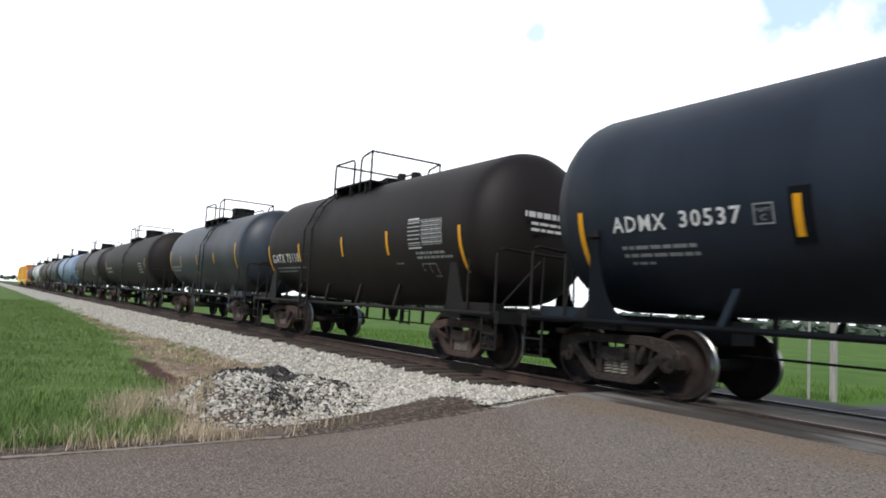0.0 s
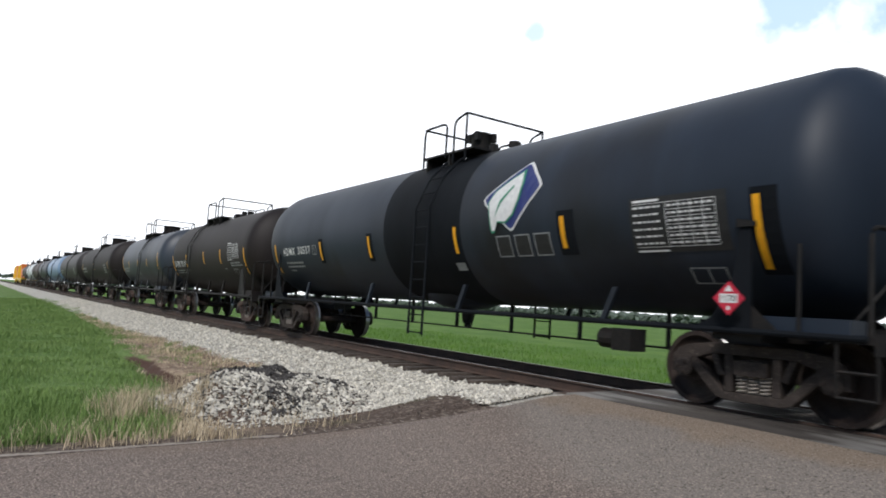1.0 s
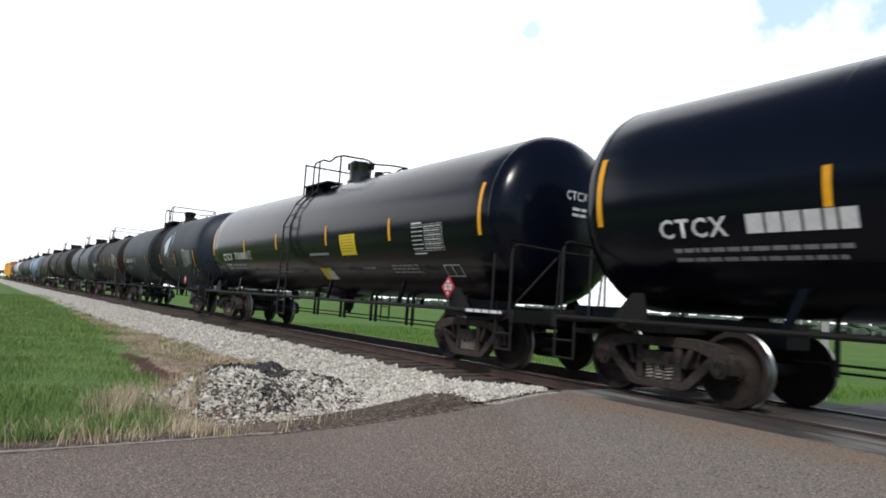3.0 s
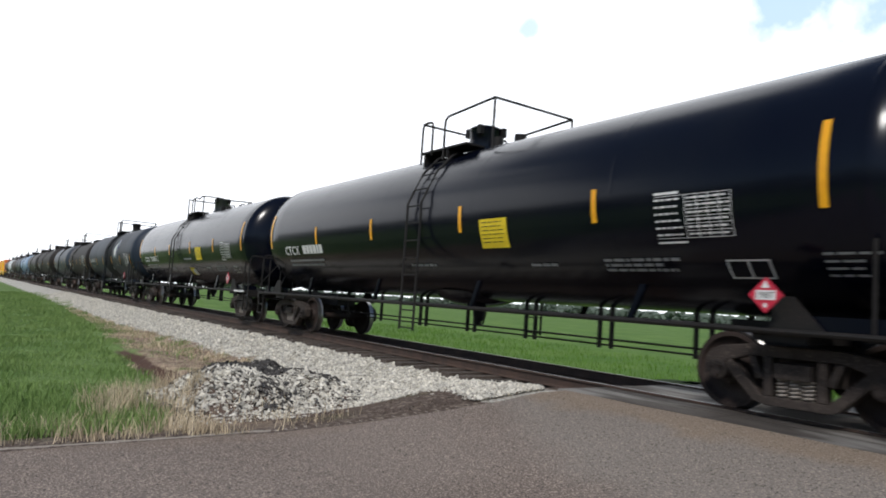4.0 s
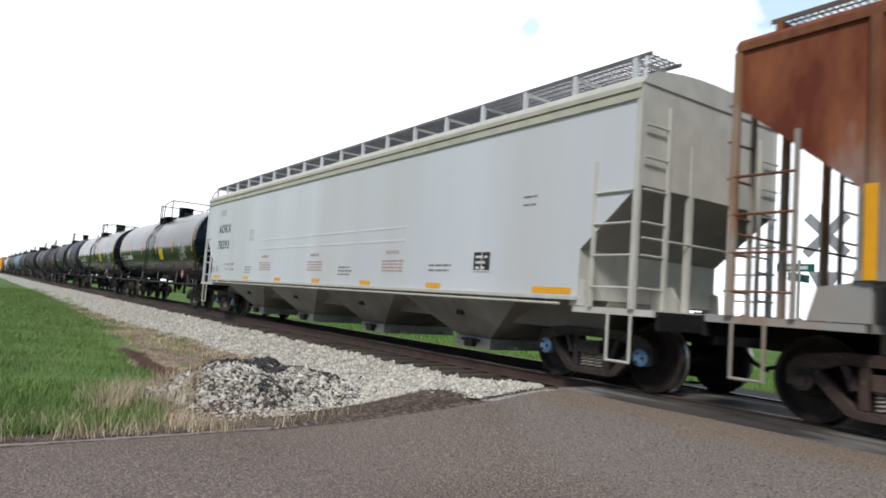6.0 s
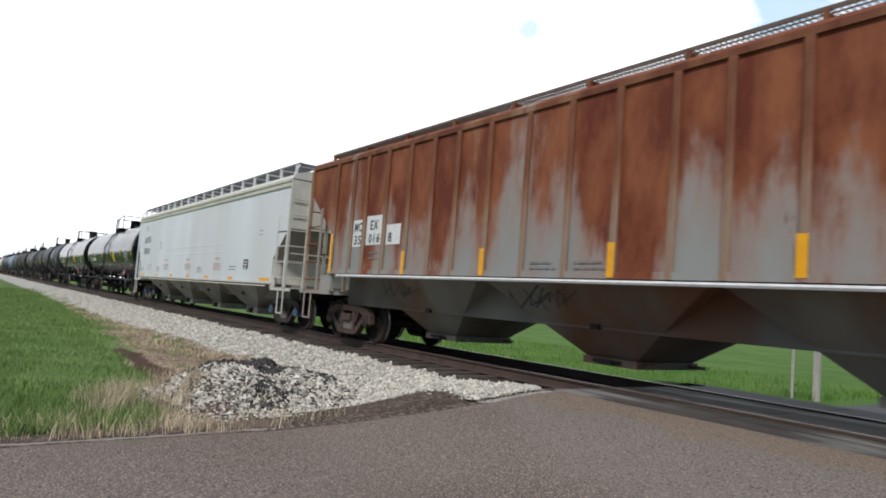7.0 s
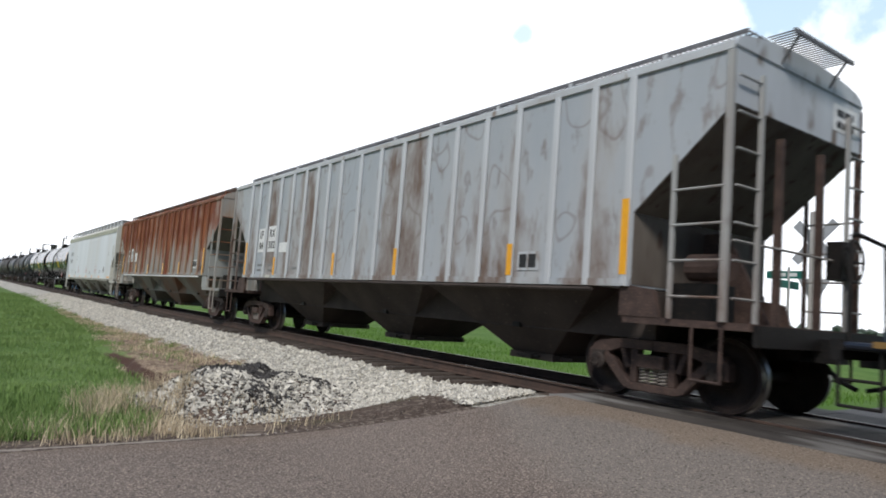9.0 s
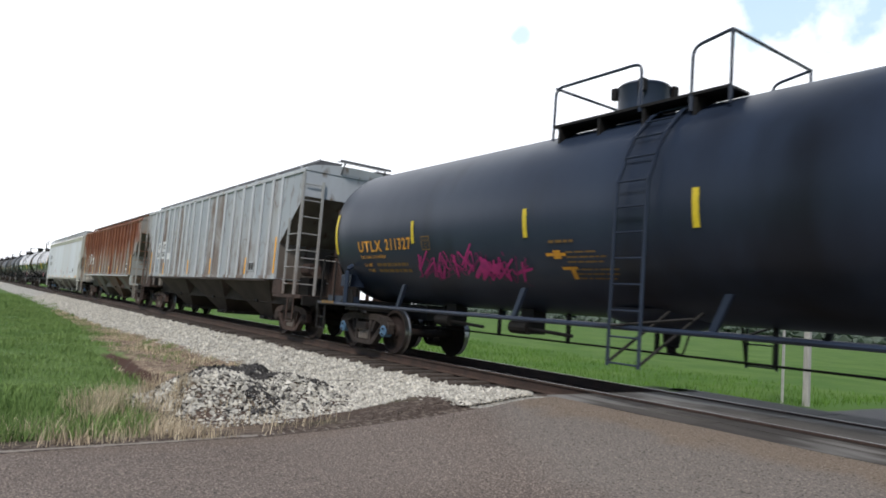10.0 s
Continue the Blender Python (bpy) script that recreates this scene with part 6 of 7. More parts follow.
mark("data_plate_face", [(5.0, 5.16, 1.70, 1.9), (5.2, 5.36, 1.70, 1.9)], BLACK, car, on_side(1.578))
mark("small_print", bars(-6.0, 1.84, 0.4, 1, 0.05, 0.09, rng) + bars(-6.0, 1.70, 0.4, 1, 0.05, 0.09, rng) + bars(-5.2, 1.84, 0.4, 2, 0.05, 0.09, rng) + bars(-3.6, 1.75, 0.6, 1, 0.05, 0.1, rng), GREYTXT, car, front)
mark("notice_plate", [(-5.22, -4.90, 1.46, 1.54)], CREAM, car, on_side(1.62))
mark("end_panel", [(0.75, 1.45, 3.75, 4.12)], WHITE, car, on_end(8.406), "white end number panel")
mark("end_stencil", bars(0.85, 4.05, 0.5, 2, 0.09, 0.07, rng, 0.1), BLACK, car, on_end(8.412))
bm = bmesh.new()
lathe(bm, [(0.0, 0.17), (0.55, 0.17)], 14, "x")
part("air_tank", bm, TRUCK_RED, car, "grimy brown air tank", at=(7.5, -0.9, 1.75))
# dark blue tank car with spray paint
C6 = 111.1
car, put = tank_car(tank_spec(C6, 7.75, 0.75, 6.97, 8.95, SATIN, "satin dark-blue tank car with orange stencils and pink spray paint", zc=2.58, strip_paint=LEMON, cap=CAP_BLUE,
                              strips=[(-7.75, 2.05, 2.95), (-4.63, 2.2, 2.62), (-1.52, 2.18, 2.62), (1.41, 2.18, 2.65), (4.4, 2.2, 2.64), (7.5, 2.05, 2.95)],
                              ladder=0.55, walk=(-1.55, 1.47), dome=(-0.6, 0.40, 0.62), rail_paint=SATIN, brace=True, gear=(-4.7, -2.5, 4.6)))
CARS.append(car)
letters("UTLX", -6.76, 2.07, 0.23, ORANGE, car, put, 0.95)
letters("211327", -5.65, 2.09, 0.23, ORANGE, car, put, 0.93)
plate_box(car, put, -4.35, 2.32, 0.26, 0.26, DIMORANGE)
letters("THE TANK CAR PEOPLE", -6.72, 1.93, 0.065, ORANGE, car, put, 1.0)
letters("LD LMT", -6.68, 1.755, 0.07, ORANGE, car, put, 0.34)
letters("LT WT", -6.60, 1.62, 0.07, ORANGE, car, put, 0.26)
mark("small_print", bars(-6.15, 1.825, 1.25, 2, 0.07, 0.065, rng, 0.05), DIMORANGE, car, put)
mark("handling_print", bars(-1.05, 2.12, 0.5, 1, 0.04, 0.05, rng, 0.05) + bars(-0.75, 1.95, 0.8, 3, 0.025, 0.05, rng, 0.3) + bars(-0.65, 1.68, 0.9, 3, 0.025, 0.05, rng, 0.3), DIMORANGE, car, put)
mark("handling_symbol", [(-1.15, -0.75, 1.88, 1.93), (-1.0, -0.85, 1.84, 1.97), (-0.9, -0.6, 1.66, 1.71), (-0.75, -0.66, 1.5, 1.66)], ORANGE, car, put)
scrawl("spray_scrawl", car, on_tank(2.58, 1.51, 0.010), -4.75, -1.6, 1.36, 1.98, MAUVE, 21, 7, 0.020)
scrawl("spray_scrawl", car, on_tank(2.58, 1.51, 0.014), -4.65, -2.9, 1.46, 2.10, PINK, 27, 8, 0.017)
scrawl("spray_scrawl", car, on_tank(2.58, 1.51, 0.018), -2.8, -1.6, 1.42, 1.92, PINK, 24, 5, 0.022)
scrawl("spray_scrawl", car, on_tank(2.58, 1.51, 0.022), -2.95, -2.35, 1.50, 1.98, PINK, 29, 4, 0.042)
mark("sill_print", bars(-8.2, 1.0, 0.6, 1, 0.06, 0.05, rng, 0.05), DIMORANGE, car, on_side(1.52))
bm = bmesh.new()
box(bm, -7.75, -7.30, -1.30, -0.95, 1.35, 1.62)
part("valve_box", bm, SATIN, car, "grey valve box")

# cars far along the train
far = [(-44.9, 7.3, SOOT, "sooty black tank car with domed hatches"), (-63.6, 7.2, OLIVE, "dull olive-grey tank car far ahead"), (-80.8, 6.6, LIGHTBLUE, "pale blue tank car far ahead"),
       (-97.0, 6.4, BLUEGREY, "blue-grey tank car far ahead"), (-113.0, 6.4, BROWNCAR, "dull brown tank car behind the engines"), (-129.0, 6.4, WHITECAR, "pale grey tank car far ahead"), (-145.0, 6.4, BROWNCAR, "dull brown tank car behind the engines")]
for x, half, paint, label in far:
    car, put = tank_car(tank_spec(x, half, 0.75, half - 0.75, half + 1.55, paint, label, strips=[(k * half * 0.9, 2.1, 2.6) for k in (-1, 0, 1)] if x > -50 else [], near=False, cast=TRUCK_RED, dome=(0.8, 0.5, 0.45), dome_paint=SOOT))
    CARS.append(car)
    if x > -70:
        mark("small_print", bars(-half + 1.0, 2.3, 2.0, 2, 0.14, 0.1, rng) + bars(half - 2.5, 2.4, 1.2, 4, 0.08, 0.08, rng), DIMWHITE, car, put)

LOCO_ORANGE = material("orange_engine_paint", (0.75, 0.20, 0.03), (0.66, 0.16, 0.03), 0.45, scale=1.0)
LOCO_YELLOW = material("yellow_engine_paint", (0.80, 0.52, 0.03), (0.72, 0.46, 0.03), 0.45, scale=1.0)


def locomotive(x):
    e = thing("locomotive", "orange and yellow diesel locomotive", "locomotive", "engines of the train", (x, 0, 0))
    bm = bmesh.new()
    box(bm, -10.5, 10.5, -1.5, 1.5, 1.05, 1.45)
    tube(bm, [(-3, -0.9, 0.75), (3, -0.9, 0.75)], 0.42, 10)
    part("frame", bm, LOCO_YELLOW, e)
    bm = bmesh.new()
    slab_x(bm, [(-0.95, 1.46), (0.95, 1.46), (0.95, 3.9), (0.7, 4.3), (-0.7, 4.3), (-0.95, 3.9)], -5.8, 9.8)
    part("long_hood", bm, LOCO_ORANGE, e)
    bm = bmesh.new()
    slab_x(bm, [(-1.5, 1.46), (1.5, 1.46), (1.5, 4.0), (1.0, 4.55), (-1.0, 4.55), (-1.5, 4.0)], -8.3, -5.82)
    part("cab", bm, LOCO_YELLOW, e)
    bm = bmesh.new()
    slab(bm, [(-10.2, 1.46), (-8.32, 1.46), (-8.32, 3.1), (-9.9, 2.8)], -0.8, 0.8)
    part("nose", bm, LOCO_ORANGE, e)
    bm = bmesh.new()
    box(bm, 6.5, 9.7, -1.5, 1.5, 3.4, 4.35)
    part("radiator", bm, LOCO_ORANGE, e)
    bm = bmesh.new()
    for y in (-1.45, 1.45):
        tube(bm, [(-5.6, y, 2.35), (10.3, y, 2.35)], 0.03, 5)
        for k in np.arange(-5.6, 10.4, 2.0):
            tube(bm, [(k, y, 1.4), (k, y, 2.35)], 0.025, 5)
    part("handrail", bm, LOCO_YELLOW, e)
    for k in (-7.0, -5.2, 5.2, 7.0):
        bogie(e, k, False)
    return e


for x in (-165.0, -187.0):
    CARS.append(locomotive(x))

# ---- the track ----
TIE = material("weathered_timber_tie", (0.075, 0.058, 0.046), (0.05, 0.038, 0.031), 0.85, scale=6, stretch=(3, 0.4, 1), fine=40, c3=(0.12, 0.10, 0.085), spot=0.6, random_tint=0.3)
RAILSIDE = material("rusted_rail_steel", (0.085, 0.052, 0.038), (0.055, 0.036, 0.028), 0.75, scale=4, fine=40, c3=(0.13, 0.075, 0.05), spot=0.62)
RAILTOP = material("polished_rail_head", (0.34, 0.33, 0.32), (0.20, 0.185, 0.175), 0.45, metal=1.0, scale=3, stretch=(0.1, 1, 1))
track = thing("railway_track", "single railway track of rusty rails on timber ties", "railway track")
track["kind"] = "structure"
for s in (-1, 1):
    y = s * 0.755
    bm = bmesh.new()
    slab_x(bm, [(y - 0.07, -0.172), (y + 0.07, -0.172), (y + 0.07, -0.160), (y + 0.012, -0.145), (y + 0.012, -0.04), (y + 0.036, -0.03), (y + 0.036, -0.006), (y + 0.028, -0.0005), (y - 0.028, -0.0005), (y - 0.036, -0.006), (y - 0.036, -0.03), (y - 0.012, -0.04), (y - 0.012, -0.145), (y - 0.07, -0.160)], -900, 200)
    rail = part("rail", bm, RAILSIDE, track)
    bm = bmesh.new()
    box(bm, -900, 200, y - 0.024, y + 0.024, -0.0004, 0.0)
    part("rail_head", bm, RAILTOP, rail)

# ---- crossing signs beyond the rails ----
WOOD = material("weathered_post_timber", (0.48, 0.46, 0.43), (0.36, 0.34, 0.31), 0.8, scale=8, stretch=(3, 3, 0.3), fine=30, c3=(0.12, 0.09, 0.07), spot=0.64)
SIGNWHITE = material("white_sign_back", (0.42, 0.43, 0.44), (0.34, 0.35, 0.36), 0.5, scale=6)
SIGNGREEN = material("green_street_sign", (0.01, 0.16, 0.12), (0.012, 0.13, 0.10), 0.45, scale=6)
STEELPOST = material("galvanised_post", (0.45, 0.44, 0.42), (0.36, 0.35, 0.33), 0.5, scale=8)
buck = thing("crossbuck_sign", "railway crossbuck seen from behind on a timber post", "crossing sign", at=(-7.9, 7.95, 0))
bm = bmesh.new()
box(bm, -0.065, 0.065, -0.065, 0.065, -0.75, 3.95)
bmesh.ops.bevel(bm, geom=list(bm.edges), offset=0.012, segments=1, affect="EDGES")
part("post", bm, WOOD, buck)
for a in (-1, 1):
    bm = bmesh.new()
    box(bm, -0.66, 0.66, 0.085 + 0.012 * a, 0.095 + 0.012 * a, -0.115, 0.115)
    p = part("blade", bm, SIGNWHITE, buck, at=(0, 0, 3.23))
    p.rotation_euler = (0, radians(45 * a), 0)
bm = bmesh.new()
slab(bm, [(-0.38, 2.35), (0.38, 2.35), (0.0, 1.69)], 0.07, 0.08)
part("yield_plate", bm, SIGNWHITE, buck)
sign = thing("street_sign", "green street name sign on a thin post", "street sign", at=(-8.05, 7.15, 0))
bm = bmesh.new()
tube(bm, [(0, 0, -0.75), (0, 0, 2.55)], 0.032, 8)
part("post", bm, STEELPOST, sign)
bm = bmesh.new()
box(bm, -0.52, 0.34, -0.012, 0.012, 2.28, 2.46)
q = part("name_blade", bm, SIGNGREEN, sign)
bm = bmesh.new()
rects(bm, [(-0.36, -0.06, 2.33, 2.41), (0.0, 0.2, 2.33, 2.41)], lambda u, v: (u, -0.016, v))
part("name_bar", bm, WHITE, q)
bm = bmesh.new()
box(bm, -0.012, 0.012, -0.45, 0.45, 2.05, 2.23)
part("name_blade", bm, SIGNGREEN, sign)

# ---- distant tree line ----
FOLIAGE = island_tint(material("hazy_far_foliage", (0.10, 0.13, 0.10), (0.075, 0.10, 0.075), 0.9, scale=0.2), 0.7, 1.2)


def blobs(name, centres, mat, label, category):
    """Many small uneven clumps in one mesh."""
    base = bmesh.new()
    bmesh.ops.create_icosphere(base, subdivisions=1, radius=1.0)
    bv = np.array([v.co[:] for v in base.verts])
    bf = np.array([[v.index for v in f.verts] for f in base.faces])
    base.free()
    g = np.random.default_rng(8)
    vs, fs = [], []
    for i, (x, y, z, sx, sz) in enumerate(centres):
        vs.append(bv * np.array([sx, sx, sz]) * (1 + 0.25 * g.standard_normal((len(bv), 1))) + np.array([x, y, z]))
        fs.append(bf + i * len(bv))
    mesh = bpy.data.meshes.new(name)
    mesh.from_pydata(np.concatenate(vs).tolist(), [], np.concatenate(fs).tolist())
    mesh.materials.append(mat)
    return tagged(new(name, mesh), label, category, kind="stuff")


g = np.random.default_rng(3)
rows = []
for x in np.arange(-1900, 700, 4.0):
    y = 520 + 60 * math.sin(x * 0.006) + g.uniform(-15, 15)
    h = 5.5 + 1.5 * math.sin(x * 0.021) + 1.2 * math.sin(x * 0.09)
    for k in range(4):
        rows.append((x + g.uniform(-3, 3), y, max(0.5, g.uniform(0.0, 0.85) * h), g.uniform(2.5, 4.5), g.uniform(1.5, 2.8)))
for x in np.arange(-1900, 700, 3.5):
    rows.append((x, 515 + 60 * math.sin(x * 0.006), g.uniform(0.5, 3.0), 6.5, 3.6))
for y in np.arange(-500, 520, 5.0):
    rows.append((-1500 + g.uniform(-40, 40), y, g.uniform(2, 8), 4.0, 4.5))
for x in np.arange(-160, 130, 2.2):
    for k in range(3):
        rows.append((x + g.uniform(-2, 2), -52 + g.uniform(-5, 5), g.uniform(0.0, 9.5), g.uniform(1.6, 3.0), g.uniform(1.6, 3.0)))
blobs("far_woods", rows, FOLIAGE, "hazy green tree line on the horizon", "trees")

# ---- loose stone and grass ----
STONE = island_tint(material("crushed_limestone", (0.66, 0.625, 0.545), (0.53, 0.50, 0.43), 0.85, scale=9), 0.5, 1.3)
DARKSTONE = island_tint(material("oil_blackened_stone", (0.055, 0.050, 0.046), (0.035, 0.032, 0.03), 0.8, scale=9), 0.6, 1.6)


SOILLUMP = island_tint(material("brown_soil_crumbs", (0.12, 0.088, 0.070), (0.075, 0.058, 0.048), 0.9, scale=9), 0.6, 1.5)


def scatter_stones(name, pts, sizes, mat, label, seed):
    g = np.random.default_rng(seed)
    n = len(pts)
    base = np.array([(1, 0, 0), (-1, 0, 0), (0, 1, 0), (0, -1, 0), (0, 0, 1), (0, 0, -1)], float)
    tri = np.array([(0, 2, 4), (2, 1, 4), (1, 3, 4), (3, 0, 4), (2, 0, 5), (1, 2, 5), (3, 1, 5), (0, 3, 5)])
    v = base[None] * (1 + 0.35 * g.standard_normal((n, 6, 1)))
    v = v * np.array([1.0, 0.75, 0.6]) + 0.25 * g.standard_normal((n, 6, 3))
    a = g.uniform(0, math.tau, n)
    c, s = np.cos(a)[:, None], np.sin(a)[:, None]
    v = np.stack([v[..., 0] * c - v[..., 1] * s, v[..., 0] * s + v[..., 1] * c, v[..., 2]], -1)
    v = v * sizes[:, None, None] + pts[:, None, :]
    f = tri[None] + (np.arange(n) * 6)[:, None, None]
    mesh = bpy.data.meshes.new(name)
    mesh.from_pydata(v.reshape(-1, 3).tolist(), [], f.reshape(-1, 3).tolist())
    mesh.materials.append(mat)
    return tagged(new(name, mesh), label, "gravel", kind="stuff")


def land(x, y):
    return np.where(x > ROAD_X0, road_z(y), ground_z(x, y))


g = np.random.default_rng(21)
n = 52000
x = ROAD_X0 + 0.6 - 60.7 * g.random(n) ** 2.0
y = -1.02 - 2.5 * g.random(n)
ragged = ballast_edge(x) + 0.22 * wobble(x, y, 2.0) + 0.16 * wobble(x, y, 5.3) + 0.13 * g.standard_normal(n)
over = np.abs(((ROAD_X0 - 0.2 - x) / 0.52 + 0.5) % 1.0 - 0.5) * 0.52 < 0.13
keep = (-y < ragged) & (g.random(n) < smooth(0.98, 1.10, -y)) & ~(over & (y > -1.50))
keep &= (x < road_left(y) - 0.03) & ~((x > ROAD_X0 - 0.9 + 0.4 * wobble(x, y, 3.1)) & (y > -1.95 + 0.15 * wobble(x, y, 4.0)))
x, y = x[keep], y[keep]
n = len(x)
pts = np.stack([x, y, land(x, y) + 0.005], -1)
scatter_stones("ballast", pts, g.uniform(0.018, 0.044, n), STONE, "pale crushed limestone ballast beside the track", 1)
n = 11000
x = -10.9 + 0.95 * g.standard_normal(n)
y = -4.35 + 1.0 * g.standard_normal(n)
r = np.sqrt(((x + 11.0) / 1.55) ** 2 + ((y + 4.35) / 1.80) ** 2) + 0.10 * wobble(x, y, 2.9)
dark = ((x + 11.45) / 0.95) ** 2 + ((y + 4.05) / 1.4) ** 2 + 0.5 * wobble(x, y, 4.0) < 0.95
keep = (r + 0.12 * g.standard_normal(n) < 1.02) & (x < ROAD_X0 - 0.3)
pts = np.stack([x, y, land(x, y) + 0.01], -1)
sz = g.uniform(0.018, 0.058, n)
# nearly all stones dark in one patch, a scattered share dark elsewhere
mix_dark = dark & (g.random(n) < 0.93) | (~dark & (g.random(n) < 0.16 + 0.32 * (wobble(x, y, 3.3) > 0.4)))
scatter_stones("gravel_heap", pts[keep & ~mix_dark], sz[keep & ~mix_dark], STONE, "white limestone lumps heaped at the road corner", 2)
scatter_stones("gravel_heap", pts[keep & mix_dark], sz[keep & mix_dark], DARKSTONE, "dark stones on the gravel heap", 3)
n = 3200
x, y = -9.35 + 0.5 * g.standard_normal(n), -4.3 + 1.1 * g.standard_normal(n)
x[900:], y[900:] = -9.0 + 0.45 * g.standard_normal(n - 900), -2.95 + 0.30 * g.standard_normal(n - 900)
ok = (x < road_left(y) - 0.25) & (y < -2.4)
pts = np.stack([x, y, land(x, y) + 0.005], -1)[ok]
scatter_stones("loose_stone", pts, g.uniform(0.012, 0.034, n)[ok], STONE, "scattered pale stones on the soil beside the road", 9)
n = 260
x, y = -9.95 + 0.20 * g.standard_normal(n), -6.02 + 0.16 * g.standard_normal(n)
pts = np.stack([x, y, land(x, y) + 0.10 * np.exp(-((x + 9.95) / 0.2) ** 2 - ((y + 6.02) / 0.16) ** 2)], -1)
scatter_stones("burnt_clump", pts, g.uniform(0.02, 0.05, n), DARKSTONE, "small burnt black clump at the foot of the heap", 10)

n = 1700
x = ROAD_X0 + 0.7 - 2.4 * g.random(n)
y = -2.3 - 2.9 * g.random(n)
ok = (x < road_left(y) - 0.02) & (x > road_left(y) - 1.3 - 0.4 * wobble(x, y, 3.0))
pts = np.stack([x, y, land(x, y) + 0.0], -1)[ok]
scatter_stones("loose_soil", pts, g.uniform(0.008, 0.024, n)[ok], SOILLUMP, "dark crumbly soil and grit along the road edge", 8)

GRASS = island_tint(material("field_grass", (0.195, 0.285, 0.092), (0.150, 0.235, 0.070), 0.7, scale=0.6, specular=0.15), 0.7, 1.3)
FIELDGRASS = island_tint(material("lush_field_grass", (0.115, 0.225, 0.036), (0.085, 0.175, 0.028), 0.8, scale=0.6, specular=0.1), 0.7, 1.3)
DRYGRASS = island_tint(material("dry_grass", (0.62, 0.53, 0.37), (0.45, 0.36, 0.25), 0.8, scale=2.0, specular=0.15), 0.6, 1.4)


def scatter_grass(name, x, y, h, w, mat, label, seed):
    g = np.random.default_rng(seed)
    n = len(x)
    a, lean, b = g.uniform(0, math.tau, n), g.uniform(0.1, 0.7, n), g.uniform(0, math.tau, n)
    p = np.stack([x, y, land(x, y) - 0.02], -1)
    side = np.stack([np.cos(a), np.sin(a), 0 * a], -1) * w[:, None]
    tip = np.stack([np.cos(b) * lean * h, np.sin(b) * lean * h, h], -1)
    mid = tip * np.array([0.4, 0.4, 0.6])
    v = np.stack([p - side, p + side, p + mid + side * 0.7, p + mid - side * 0.7, p + tip], 1)
    k = (np.arange(n) * 5)[:, None]
    quads, tris = (k + np.array([0, 1, 2, 3])).tolist(), (k + np.array([3, 2, 4])).tolist()
    mesh = bpy.data.meshes.new(name)
    mesh.from_pydata(v.reshape(-1, 3).tolist(), [], quads + tris)
    mesh.materials.append(mat)
    return tagged(new(name, mesh), label, "grass", kind="stuff")


g = np.random.default_rng(31)
n = 90000
x = ROAD_X0 - 0.5 - 70 * g.random(n) ** 1.9
y = grass_edge(x) + 0.5 - 5.5 * g.random(n) ** 0.85
ok = (y < grass_edge(x) + 0.55 * wobble(x, y, 1.3) + 0.3 * wobble(x, y, 3.7)) & (x < ROAD_X0 - 0.7 + 0.4 * wobble(x, y, 1.7))
x, y = x[ok], y[ok]
scatter_grass("grass", x, y, g.uniform(0.05, 0.15, len(x)) * (1 + 0.55 * wobble(x, y, 1.9)), g.uniform(0.003, 0.006, len(x)) * (1 + np.abs(x) / 40), GRASS, "green field grass beside the road", 4)
n = 7000
x = ROAD_X0 - 0.5 - 3.4 * g.random(n) ** 1.1
y = -10.5 + 4.4 * g.random(n)
ok = y < grass_edge(x) + 0.6
x, y = x[ok], y[ok]
scatter_grass("tall_grass", x, y, g.uniform(0.08, 0.30, len(x)), g.uniform(0.003, 0.006, len(x)), GRASS, "taller green grass at the road edge", 14)
n = 15000
x = ROAD_X0 - 0.2 - 2.4 * g.random(n) ** 1.3
y = -9.8 + 5.6 * g.random(n)
ok = g.random(n) < np.where(y > -5.7, 0.10, np.where(y > -7.6, 0.6, 0.32)) * np.clip(0.5 + 1.1 * wobble(x, y, 4.3), 0.08, 1)
x, y = x[ok], y[ok]
scatter_grass("dry_grass", x, y, g.uniform(0.05, 0.24, len(x)), g.uniform(0.003, 0.006, len(x)), DRYGRASS, "dry straw-coloured grass along the road verge", 5)
n = 1500
k = g.integers(0, 26, n)
tx, ty = -9.4 - 2.2 * g.random(26), -7.0 + 1.5 * g.random(26)
x, y = tx[k] + 0.09 * g.standard_normal(n), ty[k] + 0.09 * g.standard_normal(n)
scatter_grass("dry_grass", x, y, g.uniform(0.15, 0.42, n), g.uniform(0.003, 0.005, n), DRYGRASS, "tall pale dry grass tufts by the heap", 15)
n = 30000
x = -10.2 - 34 * g.random(n) ** 1.2
f = g.random(n)
y = (grass_edge(x) - 0.25) * f - (ballast_edge(x) + 0.05) * (1 - f)
out = np.sqrt(((x + 11.0) / 1.55) ** 2 + ((y + 4.35) / 1.80) ** 2) > 0.95
ok = out & (np.abs(y - cut_line(x)) > 0.2) & (g.random(n) < np.clip(0.45 + 0.9 * wobble(x, y, 1.4), 0.1, 1))
x, y, f = x[ok], y[ok], f[ok]
green = g.random(len(x)) < np.clip(0.12 + 0.9 * (wobble(x, y, 1.1) - 0.25), 0.06, 0.8)
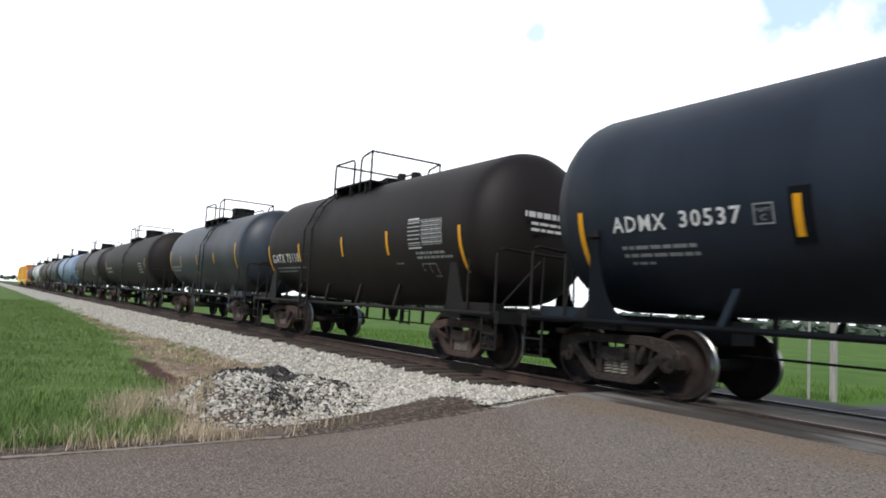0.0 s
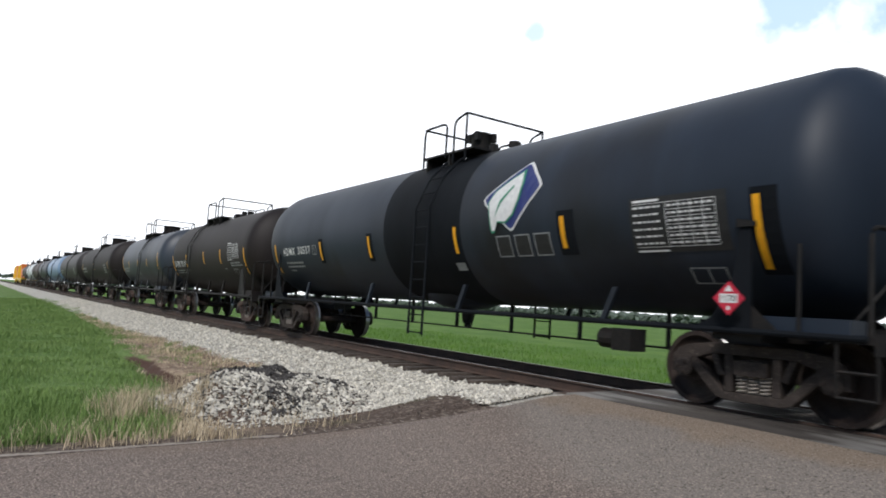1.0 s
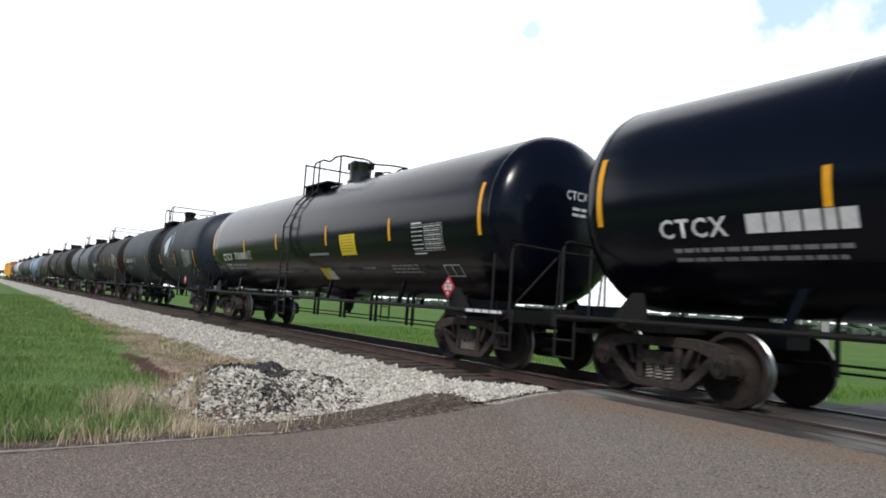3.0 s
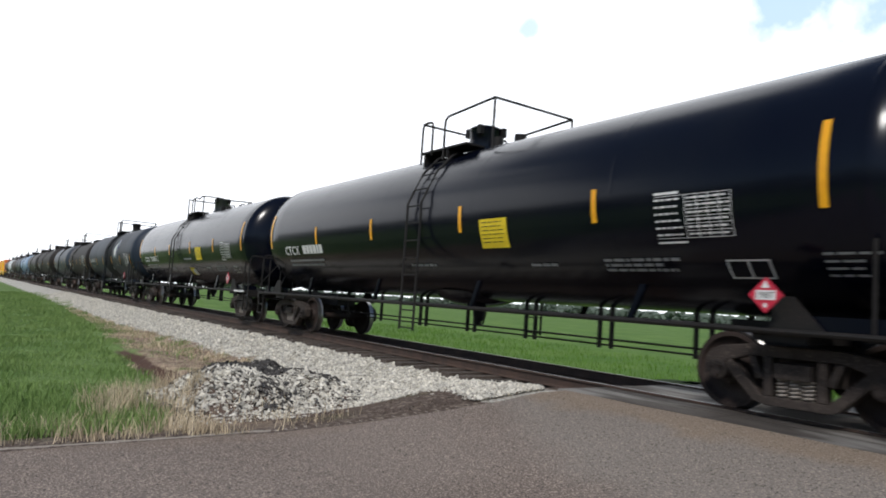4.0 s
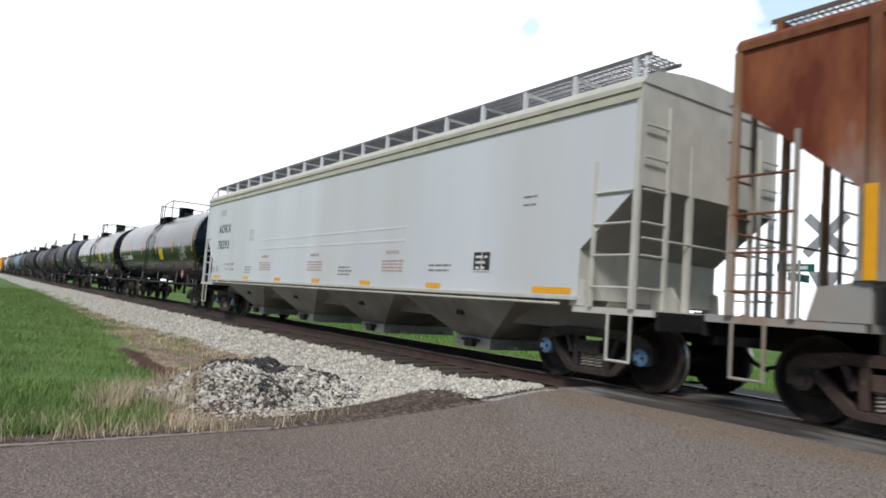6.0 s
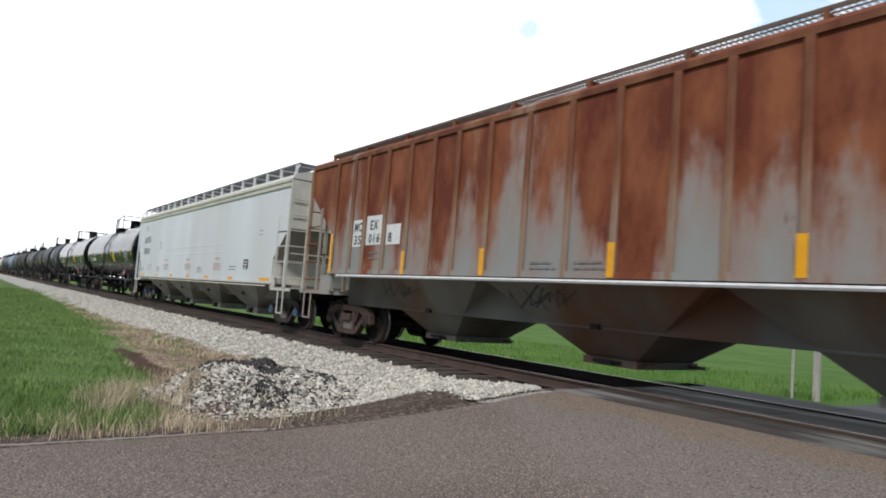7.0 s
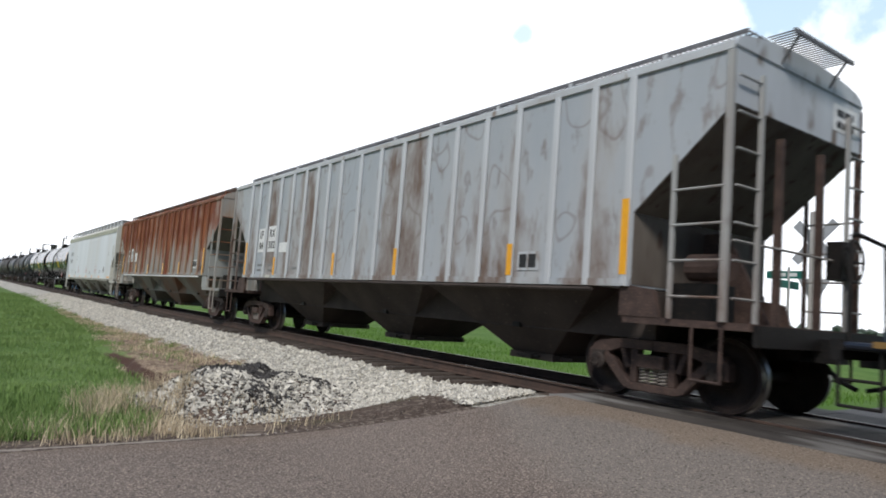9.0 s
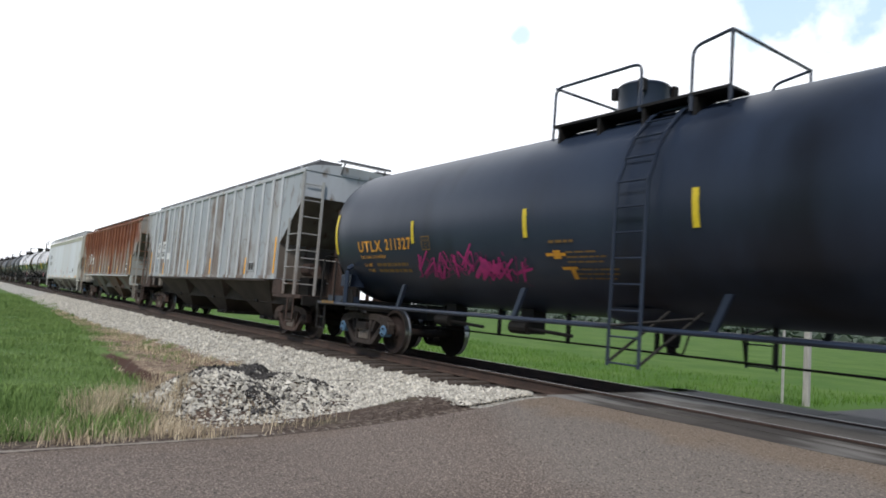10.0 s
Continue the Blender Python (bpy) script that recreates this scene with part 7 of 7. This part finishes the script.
h = g.uniform(0.03, 0.13, len(x)) * (1 + 0.7 * wobble(x, y, 2.7))
w = g.uniform(0.003, 0.006, len(x)) * (1 + np.abs(x) / 40)
scatter_grass("dry_grass", x[~green], y[~green], h[~green], w[~green], DRYGRASS, "dry matted grass on the ditch bank", 6)
scatter_grass("weeds", x[green], y[green], h[green], w[green], GRASS, "green weeds among the dry grass of the bank", 16)
n = 26000
x = -40 + 46 * g.random(n)
y = 3.0 + 14 * g.random(n) ** 1.4
ok = (x < ROAD_X0 - 0.3) | (x > ROAD_X1 + 0.3)
x, y = x[ok], y[ok]
scatter_grass("grass", x, y, g.uniform(0.08, 0.24, len(x)), g.uniform(0.006, 0.012, len(x)), FIELDGRASS, "deep green grass beyond the rails", 7)

# ---- ties ----
bm = bmesh.new()
slab_x(bm, [(-1.46, -0.36), (1.30, -0.36), (1.30, -0.19), (1.28, -0.174), (-1.44, -0.174), (-1.46, -0.19)], -0.115, 0.115)
tie = part("tie", bm, TIE, track, at=(ROAD_X0 - 0.2, 0, 0))
g = random.Random(4)
for k in range(1, 200):
    o = share(tie, track, (ROAD_X0 - 0.2 - k * 0.52 + g.uniform(-0.02, 0.02), g.uniform(-0.12, 0.06), g.uniform(-0.004, 0.0)), g.uniform(-0.03, 0.03))
for k in range(12):
    share(tie, track, (ROAD_X1 + 0.3 + k * 0.52, 0, 0))
rest = bmesh.new()
for k in range(200, 700):
    u = ROAD_X0 - 0.2 - k * 0.52
    box(rest, u - 0.115, u + 0.115, -1.3, 1.3, -0.36, -0.176)
part("far_ties", rest, TIE, track)["kind"] = "stuff"


# ---- how the train runs ----
def travel(t):
    return float(np.interp(t, [r[0] for r in ROWS], [r[4] for r in ROWS]))


def motions():
    for c in CARS:
        x = c.location.x
        walk(c, [(t, pose(x - s, 0, 0)) for t, a, b, d, s in ROWS])
    for w, k in WHEELS:
        walk(w, [(i / 30, pose(k, 0, 0.457, 0, -math.degrees(travel(i / 30) / 0.457), 0)) for i in range(301)])


motions()
